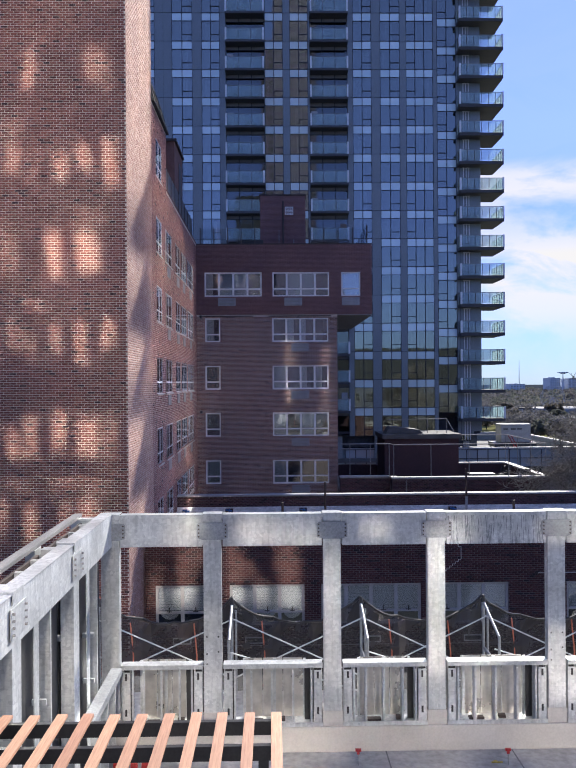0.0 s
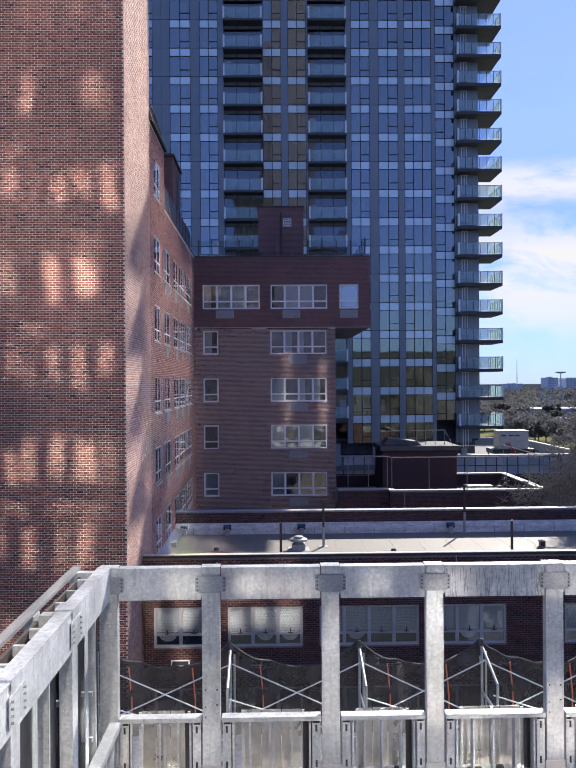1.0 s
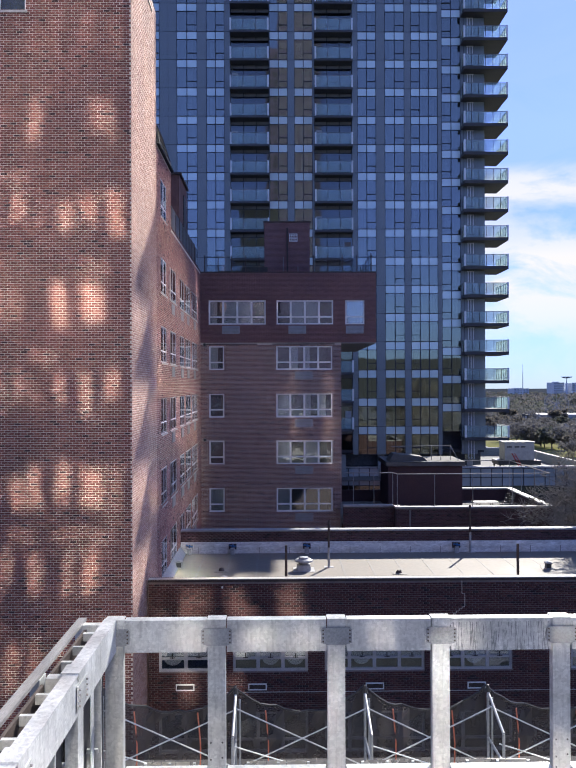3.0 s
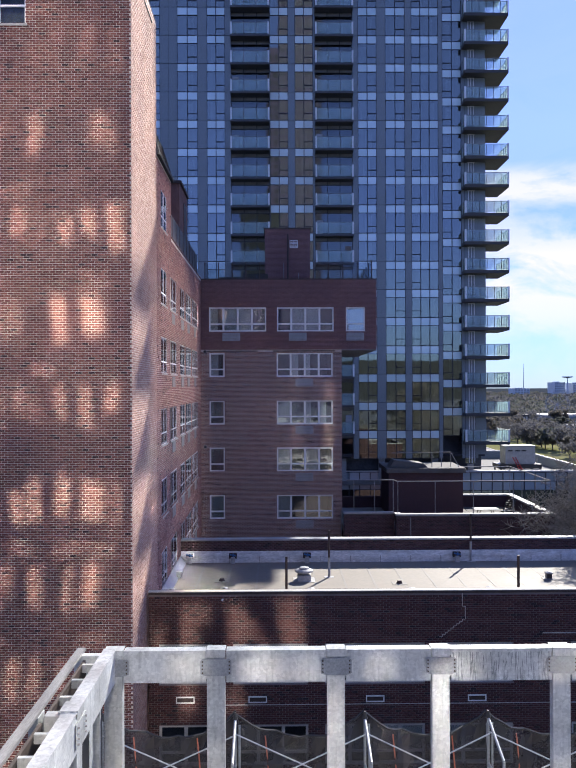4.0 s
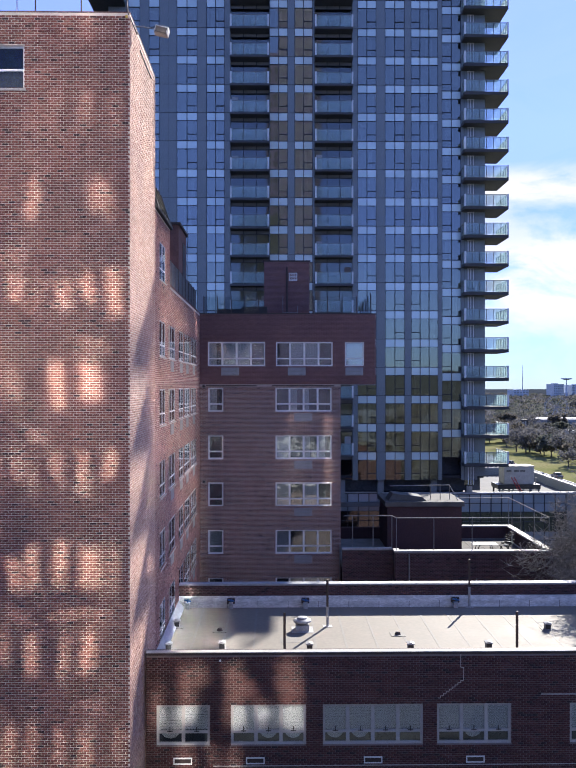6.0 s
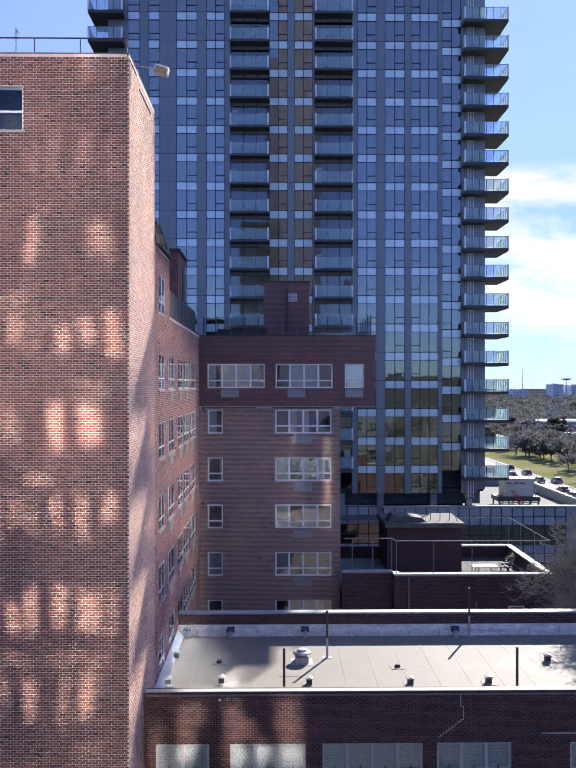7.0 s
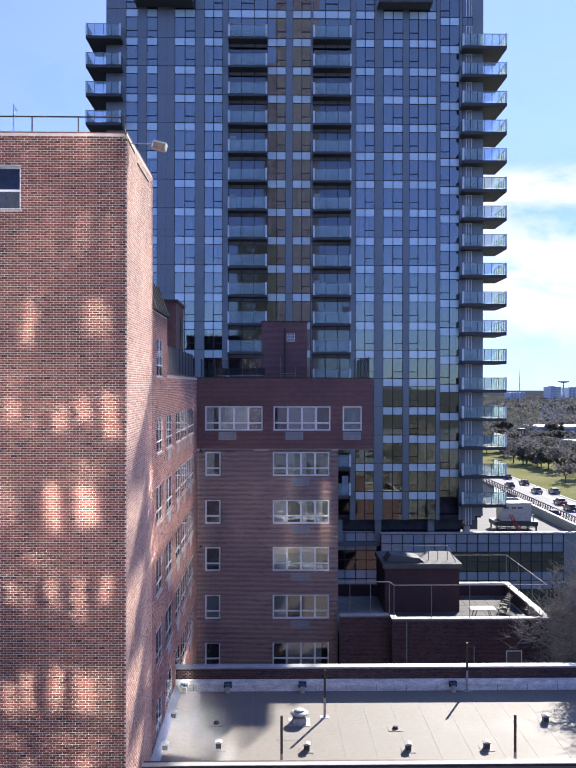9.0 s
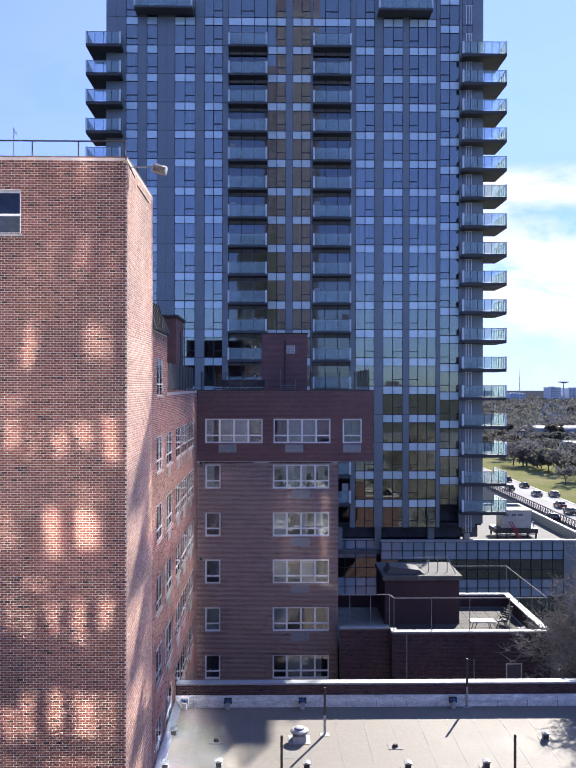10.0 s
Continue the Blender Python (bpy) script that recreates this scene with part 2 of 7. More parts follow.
def steel_material(name, streaks, pale=1.0):
    """Galvanised sheet: spangle, white rust blooms and run marks."""
    m, n, l, b = material(name)
    tc = n.new("ShaderNodeTexCoord")
    v = n.new("ShaderNodeTexVoronoi")
    put(v.inputs["Scale"], 26)
    l.new(tc.outputs["Object"], v.inputs["Vector"])
    big = noise_node(n, l, 1.1, 7, 0.62)
    run = noise_node(n, l, 5, 4, 0.6, (3, 3, 0.35))
    c = ramp(n, l, big.outputs["Fac"], [(0.3, tuple(v * pale for v in (0.45, 0.463, 0.462))), (0.55, tuple(v * pale for v in (0.66, 0.678, 0.675))), (0.72, tuple(v * pale for v in (0.82, 0.838, 0.835)))]).outputs["Color"]
    c = blend(n, l, "MULTIPLY", c, ramp(n, l, v.outputs["Color"], [(0.0, (0.78, 0.79, 0.80)), (1.0, (1.10, 1.10, 1.09))]).outputs["Color"])
    c = blend(n, l, "MULTIPLY", c, ramp(n, l, run.outputs["Fac"], [(0.32, (0.78, 0.79, 0.80)), (0.5, (1, 1, 1))]).outputs["Color"])
    if streaks:
        drip = noise_node(n, l, 4, 3, 0.5, (9, 9, 0.5))
        c = blend(n, l, "MULTIPLY", c, ramp(n, l, drip.outputs["Fac"], [(0.36, (1, 1, 1)), (0.40, (0.42, 0.44, 0.46)), (0.43, (0.42, 0.44, 0.46)), (0.47, (1, 1, 1))]).outputs["Color"])
    scuff = noise_node(n, l, 9, 5, 0.7, (0.5, 0.5, 9))
    c = blend(n, l, "MULTIPLY", c, ramp(n, l, scuff.outputs["Fac"], [(0.36, (0.88, 0.885, 0.885)), (0.46, (1, 1, 1))]).outputs["Color"])
    l.new(c, b.inputs["Base Color"])
    put(b.inputs["Metallic"], 0.42)
    r = n.new("ShaderNodeMapRange")
    put(r.inputs["To Min"], 0.22), put(r.inputs["To Max"], 0.55)
    l.new(big.outputs["Fac"], r.inputs["Value"])
    l.new(r.outputs["Result"], b.inputs["Roughness"])
    bump(n, l, b, run.outputs["Fac"], 0.08, 0.01)
    return m


M_STEEL, M_STEEL_RUN = steel_material("galvanised_steel", False), steel_material("galvanised_steel_with_runs", True)
# paler copy for the side arm, with the sun on it put into the colour
M_STEEL_PALE = steel_material("chalky_galvanised_steel", False, 1.16)


def wood_material():
    m, n, l, b = material("cedar_slat")
    g = noise_node(n, l, 7, 6, 0.65, (12, 0.6, 12))
    o = n.new("ShaderNodeObjectInfo")
    c = ramp(n, l, g.outputs["Fac"], [(0.3, (0.37, 0.205, 0.135)), (0.7, (0.56, 0.35, 0.24))]).outputs["Color"]
    c = blend(n, l, "MULTIPLY", c, ramp(n, l, o.outputs["Random"], [(0, (0.85, 0.72, 0.66)), (1, (1.12, 1.05, 0.95))]).outputs["Color"])
    l.new(c, b.inputs["Base Color"])
    put(b.inputs["Roughness"], 0.6)
    bump(n, l, b, g.outputs["Fac"], 0.2, 0.003)
    return m


M_WOOD = wood_material()


def glass_material(name, tint, gloss, rough=0.02, wave=0.25, size=0.8, sheen=(0.92, 0.95, 1.0)):
    """Coated window glass: a tinted clear part and a mirror part, with slight waviness."""
    m, n, l, b = material(name)
    n.remove(b)
    out = n["Material Output"]
    tr, gl, mx, lw = n.new("ShaderNodeBsdfTransparent"), n.new("ShaderNodeBsdfGlossy"), n.new("ShaderNodeMixShader"), n.new("ShaderNodeFresnel")
    put(lw.inputs["IOR"], 1.5)
    put(tr.inputs["Color"], (*tint, 1)), put(gl.inputs["Roughness"], rough), put(gl.inputs["Color"], (*sheen, 1))
    add = n.new("ShaderNodeMath")
    add.operation, add.use_clamp = "ADD", True
    put(add.inputs[1], gloss)
    l.new(lw.outputs["Fac"], add.inputs[0])
    l.new(add.outputs["Value"], mx.inputs["Fac"])
    w = n.new("ShaderNodeTexNoise")
    put(w.inputs["Scale"], size), put(w.inputs["Detail"], 1.5)
    g = n.new("ShaderNodeNewGeometry")
    l.new(g.outputs["Position"], w.inputs["Vector"])
    bp = n.new("ShaderNodeBump")
    put(bp.inputs["Strength"], wave), put(bp.inputs["Distance"], 0.02)
    l.new(w.outputs["Fac"], bp.inputs["Height"])
    l.new(bp.outputs["Normal"], gl.inputs["Normal"])
    l.new(tr.outputs["BSDF"], mx.inputs[1]), l.new(gl.outputs["BSDF"], mx.inputs[2])
    l.new(mx.outputs["Shader"], out.inputs["Surface"])
    return m


M_GLASS = glass_material("window_glass", (0.84, 0.87, 0.87), 0.10, 0.015, 0.5, 1.3)
M_GLASS_TOWER = glass_material("coated_blue_glass", (0.38, 0.42, 0.45), 0.17, 0.02, 0.15, 0.5, (0.87, 0.96, 0.86))
# weaker mirror for recess panes; the balcony shade is put into this glass
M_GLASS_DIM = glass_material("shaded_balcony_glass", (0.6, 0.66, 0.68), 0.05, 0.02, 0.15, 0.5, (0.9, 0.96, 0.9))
M_CLEAR = glass_material("clear_screen_glass", (0.82, 0.86, 0.88), -0.02)
M_GLASS_RAIL = glass_material("pale_green_rail_glass", (0.74, 0.80, 0.80), -0.01)


def scattering_glass(m, colour, share, kind="ShaderNodeBsdfDiffuse"):
    """Mixes a share of light-scattering shader, in the given colour, into a glass."""
    n, l = m.node_tree.nodes, m.node_tree.links
    out = n["Material Output"]
    was = out.inputs["Surface"].links[0].from_socket
    d, mx = n.new(kind), n.new("ShaderNodeMixShader")
    put(d.inputs["Color"], (*colour, 1)), put(mx.inputs["Fac"], share)
    l.new(was, mx.inputs[1]), l.new(d.outputs["BSDF"], mx.inputs[2])
    l.new(mx.outputs["Shader"], out.inputs["Surface"])


scattering_glass(M_GLASS_RAIL, (0.52, 0.66, 0.64), 0.27)


def spandrel_material(name, low, high):
    m, n, l, b = material(name)
    o = n.new("ShaderNodeObjectInfo")
    c = ramp(n, l, o.outputs["Random"], [(0, low), (1, high)]).outputs["Color"]
    l.new(c, b.inputs["Base Color"])
    put(b.inputs["Roughness"], 0.1), put(b.inputs["Specular IOR Level"], 1.0), put(b.inputs["Coat Weight"], 0.6)
    w = noise_node(n, l, 0.7, 1)
    bump(n, l, b, w.outputs["Fac"], 0.1, 0.01)
    return m


M_SPANDREL = spandrel_material("pale_blue_spandrel_glass", (0.52, 0.66, 0.66), (0.66, 0.80, 0.80))
M_SPANDREL_GREY = spandrel_material("grey_blue_spandrel_glass", (0.22, 0.28, 0.31), (0.31, 0.37, 0.40))


def leaf_material(name, a, b_, c_):
    m, n, l, b = material(name)
    g = n.new("ShaderNodeNewGeometry")
    c = ramp(n, l, g.outputs["Random Per Island"], [(0, a), (0.5, b_), (1, c_)]).outputs["Color"]
    l.new(c, b.inputs["Base Color"])
    put(b.inputs["Roughness"], 0.8), put(b.inputs["Specular IOR Level"], 0.1)
    t, mx = n.new("ShaderNodeBsdfTranslucent"), n.new("ShaderNodeMixShader")
    l.new(c, t.inputs["Color"])
    put(mx.inputs["Fac"], 0.5)
    l.new(b.outputs["BSDF"], mx.inputs[1]), l.new(t.outputs["BSDF"], mx.inputs[2])
    l.new(mx.outputs["Shader"], n["Material Output"].inputs["Surface"])
    return m


M_LEAF = leaf_material("autumn_leaves", (0.10, 0.096, 0.088), (0.125, 0.117, 0.102), (0.16, 0.14, 0.112))
M_LEAF_GREEN = leaf_material("dull_green_leaves", (0.07, 0.082, 0.07), (0.10, 0.107, 0.09), (0.135, 0.132, 0.108))
M_LEAF_RED = leaf_material("russet_leaves", (0.16, 0.05, 0.03), (0.26, 0.09, 0.05), (0.34, 0.15, 0.08))
M_TWIG_PALE = leaf_material("pale_grey_twigs", (0.26, 0.245, 0.235), (0.34, 0.325, 0.31), (0.42, 0.40, 0.38))
M_TWIG = leaf_material("grey_twigs", (0.09, 0.09, 0.094), (0.125, 0.123, 0.125), (0.165, 0.16, 0.16))


# ---- building helpers ----
def thing(name, at, label, category, group="", kind=""):
    return tagged(new(name), label, category, group, kind) if at is None else _placed(name, at, label, category, group, kind)


def _placed(name, at, label, category, group, kind):
    ob = new(name)
    ob.location = at
    return tagged(ob, label, category, group, kind)


def root_of(ob):
    p = Vector(ob.location)
    while ob.parent:
        ob = ob.parent
        p = p + Vector(ob.location)
    return p


def part(name, bm, mat, parent=None, label=""):
    """One mesh object out of a bmesh in world coordinates."""
    if parent is not None:
        bmesh.ops.translate(bm, verts=bm.verts, vec=-root_of(parent))
    me = bpy.data.meshes.new(name)
    bm.to_mesh(me)
    bm.free()
    me.materials.append(mat)
    ob = new(name, me)
    ob.parent = parent
    if label:
        ob["label"] = label
    return ob


def put_mesh(name, me, at, parent):
    """Another object on a mesh that is already there."""
    ob = new(name, me)
    ob.parent = parent
    ob.location = Vector(at) - root_of(parent)
    return ob


def mesh_of(name, bm, mat):
    me = bpy.data.meshes.new(name)
    bm.to_mesh(me)
    bm.free()
    me.materials.append(mat)
    return me


def box(bm, x0, x1, y0, y1, z0, z1, bev=0.0):
    r = bmesh.ops.create_cube(bm, size=1, matrix=Matrix.LocRotScale(((x0 + x1) / 2, (y0 + y1) / 2, (z0 + z1) / 2), None, (abs(x1 - x0), abs(y1 - y0), abs(z1 - z0))))
    if bev:
        bmesh.ops.bevel(bm, geom=list({e for v in r["verts"] for e in v.link_edges}), offset=bev, segments=2, affect="EDGES", profile=0.6)
    return bm


def boxes(*args, bev=0.0):
    bm = bmesh.new()
    for a in args:
        box(bm, *a, bev=bev)
    return bm


def rod(bm, a, b, r, r2=None, seg=8):
    a, b = Vector(a), Vector(b)
    d = b - a
    m = Matrix.Translation((a + b) / 2) @ d.to_track_quat("Z", "Y").to_matrix().to_4x4()
    bmesh.ops.create_cone(bm, cap_ends=True, segments=seg, radius1=r, radius2=r if r2 is None else r2, depth=d.length, matrix=m)
    return bm


def rods(r, *pairs, seg=8):
    bm = bmesh.new()
    for a, b in pairs:
        rod(bm, a, b, r, seg=seg)
    return bm


def prism(bm, outline, lift):
    """A solid from a flat outline and the way it is pushed."""
    low = [bm.verts.new(p) for p in outline]
    high = [bm.verts.new(Vector(p) + Vector(lift)) for p in outline]
    n = len(low)
    bm.faces.new(low[::-1]), bm.faces.new(high)
    for i in range(n):
        bm.faces.new((low[i], low[(i + 1) % n], high[(i + 1) % n], high[i]))
    bmesh.ops.recalc_face_normals(bm, faces=bm.faces)
    return bm


COURSE, LONG, JOINT, PROUD = 0.0747, 0.2, 0.015, 0.008


def lay_bricks(wall, axis, face, out, u0, u1, z0, z1, holes, mat, mat_one, single=None, proud=PROUD):
    """Running-bond bricks on a wall's face. axis: the way along the wall (0 x, 1 y); face: its place; out: +1 or -1, the side that is seen.
    holes: (u0, u1, z0, z1). single: the stretch (u0, u1, z0, z1) whose bricks are objects of their own."""
    rng = random.Random(int(face * 100) + axis)
    org = root_of(wall)
    bulk, ones = [], []
    for k in range(int((z1 - z0) / COURSE)):
        a, b = z0 + k * COURSE, z0 + (k + 1) * COURSE - JOINT
        mid = (a + b) / 2
        cuts = sorted((h[0], h[1]) for h in holes if h[2] < mid < h[3])
        free, at = [], u0
        for c, d in cuts:
            if c > at:
                free.append((at, c))
            at = max(at, d)
        if at < u1:
            free.append((at, u1))
        start = u0 - (LONG / 2 if k % 2 else 0)
        for c, d in free:
            i = int((c - start) / LONG)
            while start + i * LONG < d:
                p, q = max(c, start + i * LONG), min(d, start + (i + 1) * LONG - JOINT)
                i += 1
                if q - p < 0.03:
                    continue
                e = proud + rng.uniform(-0.003, 0.004)
                if single and q - p > LONG - JOINT - 0.002 and single[0] < p and q < single[1] and single[2] < a and b < single[3] and len(ones) < 300:
                    ones.append((p, a, e))
                else:
                    bulk.append((p, q, a, b, e))
    q = np.array(bulk)
    n = len(q)
    vs = np.zeros((n, 8, 3))
    o = 1 - axis
    for j, (uu, zz) in enumerate(((0, 2), (1, 2), (1, 3), (0, 3))):
        for back in (0, 1):
            v = vs[:, j + 4 * back]
            v[:, axis], v[:, 2] = q[:, uu], q[:, zz]
            v[:, o] = face + out * (q[:, 4] if not back else 0)
    vs -= np.array(org)
    quads = np.array([(0, 1, 2, 3), (0, 4, 5, 1), (1, 5, 6, 2), (2, 6, 7, 3), (3, 7, 4, 0)])
    if (axis == 0) == (out > 0):
        quads = quads[:, ::-1]
    fs = (quads[None] + 8 * np.arange(n)[:, None, None]).reshape(-1, 4)
    me = bpy.data.meshes.new("brickwork")
    me.vertices.add(8 * n), me.loops.add(4 * len(fs)), me.polygons.add(len(fs))
    me.vertices.foreach_set("co", vs.ravel())
    me.loops.foreach_set("vertex_index", fs.ravel())
    me.polygons.foreach_set("loop_start", np.arange(0, 4 * len(fs), 4))
    me.update(calc_edges=True)
    me.materials.append(mat)
    ob = new("brickwork", me)
    ob.parent = wall
    tagged(ob, kind="stuff")
    if ones:
        w, h = LONG - JOINT, COURSE - JOINT
        bm = boxes((0, w, 0, -out * -proud, 0, h) if axis == 0 else (0, out * proud, 0, w, 0, h), bev=0.0)
        one = mesh_of("brick", bm, mat_one)
        for p, a, e in ones:
            put_mesh("brick", one, (p, face, a) if axis == 0 else (face, p, a), wall)
    return ob


def wall_with_holes(name, parent, axis, face, depth, u0, u1, z0, z1, holes, mat):
    """A thick wall from its seen face to face + depth, with openings cut through: strips between the holes' edges."""
    us = sorted({u0, u1, *(h[0] for h in holes), *(h[1] for h in holes)})
    zs = sorted({z0, z1, *(h[2] for h in holes), *(h[3] for h in holes)})
    inside = lambda i, j: any(h[0] - 1e-4 <= us[i] and us[i + 1] <= h[1] + 1e-4 and h[2] - 1e-4 <= zs[j] and zs[j + 1] <= h[3] + 1e-4 for h in holes)
    return part(name, lattice(us, zs, lambda i, j: not inside(i, j), face, face + depth, axis), mat, parent)


def window(parent, axis, face, inward, u0, u1, z0, z1, panes, sash, mat=None, sill=True, blind=None, rng=random, depth=0.1, bar=0.05, name="window", thick=0.07, glass=None):
    """A window in an opening: frame with mullions and a cross rail at sash, panes, sill, and what hangs behind the glass.
    inward: +1 or -1, the way into the building."""
    f = face + inward * depth
    g = lambda bm, a, b, c, d, y0, y1: box(bm, a, b, y0, y1, c, d) if axis == 0 else box(bm, y0, y1, a, b, c, d)
    w = (u1 - u0) / panes
    us = bars(u0, u1, [u0 + i * w for i in range(1, panes)], bar * 0.7, bar)
    zs = bars(z0, z1, [sash] if sash else [], bar / 2, bar)
    bm = lattice(us, zs, lambda i, j: i % 2 == 0 or j % 2 == 0, f + inward * (0.07 - thick), f + inward * 0.07, axis)
    win = part(name, bm, mat or M_WHITE, parent)
    gy = f + inward * 0.045
    for i in range(panes):
        a, b = u0 + i * w + bar * 0.4, u0 + (i + 1) * w - bar * 0.4
        for c, d in (((z0, sash), (sash, z1)) if sash else ((z0, z1),)):
            bm = bmesh.new()
            g(bm, a, b, c + 0.02, d - 0.02, gy, gy + inward * 0.008)
            p = part("pane", bm, glass or M_GLASS, win)
            p.visible_shadow = False
        if blind:
            kind = blind if isinstance(blind, str) else rng.choice(blind)
            by = f + inward * (0.10 + 0.004 * i)
            low = (sash or z0) + rng.uniform(-0.02, 0.06)
            if kind == "blind":
                bm = bmesh.new()
                zz, k = z1, 0
                while zz > low:
                    g(bm, a, b, max(low, zz - 0.05), zz - 0.006, by + inward * 0.006 * (k % 2), by + inward * (0.012 + 0.006 * (k % 2)))
                    zz, k = zz - 0.05, k + 1
                part("blind", bm, M_BLIND, win, "white slatted blind, lowered")
            elif kind == "curtain":
                bm = bmesh.new()
                n = 10
                end = b if rng.random() < 0.6 else a + (b - a) * rng.uniform(0.3, 0.6)
                for j in range(n):
                    p, q = a + (end - a) * j / n, a + (end - a) * (j + 1) / n
                    g(bm, p, q, z0, z1, by + inward * 0.03 * (j % 2), by + inward * (0.03 * (j % 2) + 0.02))
                part("curtain", bm, M_CURTAIN, win, "grey fabric curtain")
    if sill:
        bm = bmesh.new()
        g(bm, u0 - 0.05, u1 + 0.05, z0 - 0.07, z0 - 0.004, face - inward * 0.05, f)
        part("sill", bm, M_STONE, win)
    return win


M_STEEL_PLATE = plain("dull_zinc_plate", (0.30, 0.32, 0.335), (0.44, 0.46, 0.475), 3, 30, 0.5, 0.4, grime=0.3)
M_STEEL_SHEET = plain("tarnished_sheet", (0.46, 0.44, 0.40), (0.70, 0.68, 0.63), 1.4, 7, 0.28, 0.7, grime=0.25)
M_MEMBRANE_SEAM = plain("membrane_seam", (0.172, 0.157, 0.139), (0.222, 0.203, 0.18), 1, 10, 0.7, grime=0.2)
M_SLAB_DARK = plain("dark_rubber_mat", (0.10, 0.10, 0.10), (0.16, 0.16, 0.155), 2, 30, 0.8)


def net_material():
    """Fine knitted net: threads too small to see singly, with see-through gaps."""
    m, n, l, b = material("black_debris_net")
    put(b.inputs["Base Color"], (0.045, 0.042, 0.044, 1)), put(b.inputs["Roughness"], 0.8)
    g = noise_node(n, l, 2.0, 3)
    r = n.new("ShaderNodeMapRange")
    put(r.inputs["To Min"], 0.72), put(r.inputs["To Max"], 0.93)
    l.new(g.outputs["Fac"], r.inputs["Value"])
    l.new(r.outputs["Result"], b.inputs["Alpha"])
    return m


M_NET = net_material()


def lattice(us, zs, solid, y0, y1, axis=0):
    """One connected solid from the filled cells of a grid; solid(i, j) tells which cells are filled."""
    bm, seen = bmesh.new(), {}

    def v(i, j, s):
        if (i, j, s) not in seen:
            y = y1 if s else y0
            seen[(i, j, s)] = bm.verts.new((us[i], y, zs[j]) if axis == 0 else (y, us[i], zs[j]))
        return seen[(i, j, s)]

    nu, nz = len(us) - 1, len(zs) - 1
    full = lambda i, j: 0 <= i < nu and 0 <= j < nz and solid(i, j)
    for i in range(nu):
        for j in range(nz):
            if not full(i, j):
                continue
            for s in (0, 1):
                bm.faces.new((v(i, j, s), v(i + 1, j, s), v(i + 1, j + 1, s), v(i, j + 1, s)))
            for di, dj, a, b in ((-1, 0, (i, j), (i, j + 1)), (1, 0, (i + 1, j), (i + 1, j + 1)), (0, -1, (i, j), (i + 1, j)), (0, 1, (i, j + 1), (i + 1, j + 1))):
                if not full(i + di, j + dj):
                    bm.faces.new((v(*a, 0), v(*b, 0), v(*b, 1), v(*a, 1)))
    bmesh.ops.recalc_face_normals(bm, faces=bm.faces)
    return bm


def bars(lo, hi, inner, half, bar):
    """Grid lines for a frame: outer bars and bars round the inner places; odd cells are openings."""
    out = [lo, lo + bar]
    for c in inner:
        out += [c - half, c + half]
    return out + [hi - bar, hi]
M_WINE_PLAIN = plain("wine_brick_face", (0.060, 0.032, 0.038), (0.085, 0.044, 0.050), 0.8, 12, 0.85)


def sweep(points, r, seg):
    """One connected tube along a line of points."""
    bm, rings = bmesh.new(), []
    for i, p in enumerate(points):
        d = (points[min(i + 1, len(points) - 1)] - points[max(i - 1, 0)]).normalized()
        u = d.cross(Vector((0, 1, 0.01))).normalized()
        w = d.cross(u)
        rings.append([bm.verts.new(p + (u * math.cos(math.tau * k / seg) + w * math.sin(math.tau * k / seg)) * r) for k in range(seg)])
    for a, b in zip(rings, rings[1:]):
        for k in range(seg):
            bm.faces.new((a[k], a[(k + 1) % seg], b[(k + 1) % seg], b[k]))
    bm.faces.new(rings[0][::-1]), bm.faces.new(rings[-1])
    bmesh.ops.recalc_face_normals(bm, faces=bm.faces)
    return bm
M_PAVER = plain("grey_paver", (0.055, 0.05, 0.047), (0.09, 0.083, 0.078), 1.2, 20, 0.85, grime=0.2)
M_GREY_ROOF = plain("grey_roof_felt", (0.08, 0.078, 0.075), (0.14, 0.135, 0.13), 0.8, 14, 0.85, grime=0.2)
M_SCREEN = plain("grey_screen_sheet", (0.07, 0.078, 0.09), (0.11, 0.118, 0.13), 1, 20, 0.45, 0.3)
M_AC = plain("grey_grille_metal", (0.28, 0.29, 0.31), (0.38, 0.39, 0.41), 3, 30, 0.6, 0.1, grime=0.2)
M_RAIL_WOOD = plain("weathered_grey_rail", (0.20, 0.195, 0.19), (0.33, 0.325, 0.315), 2, 22, 0.55, 0.3, stretch=(4, 0.5, 4))
M_DECK = plain("pale_concrete_deck", (0.30, 0.292, 0.275), (0.56, 0.545, 0.515), 1.1, 9, 0.8, relief=0.25, grime=0.3)
M_COPING = plain("worn_brick_coping", (0.15, 0.07, 0.06), (0.24, 0.12, 0.10), 2.5, 22, 0.9)
M_RECESS = plain("grey_brown_recess_wall", (0.20, 0.198, 0.195), (0.28, 0.275, 0.27), 0.6, 12, 0.7)
M_TEAK = plain("brown_outdoor_fabric", (0.16, 0.12, 0.10), (0.26, 0.20, 0.17), 2, 20, 0.8)
M_REAR_BRICK = plain("rear_brick", (0.07, 0.06, 0.12), (0.105, 0.09, 0.17), 0.4, 6, 0.85)
M_REAR_PANE = plain("rear_window_glass", (0.045, 0.045, 0.09), (0.08, 0.078, 0.15), 0.3, 4, 0.5)
M_REAR_STONE = plain("rear_stone", (0.08, 0.09, 0.125), (0.13, 0.146, 0.19), 0.3, 6, 0.85)
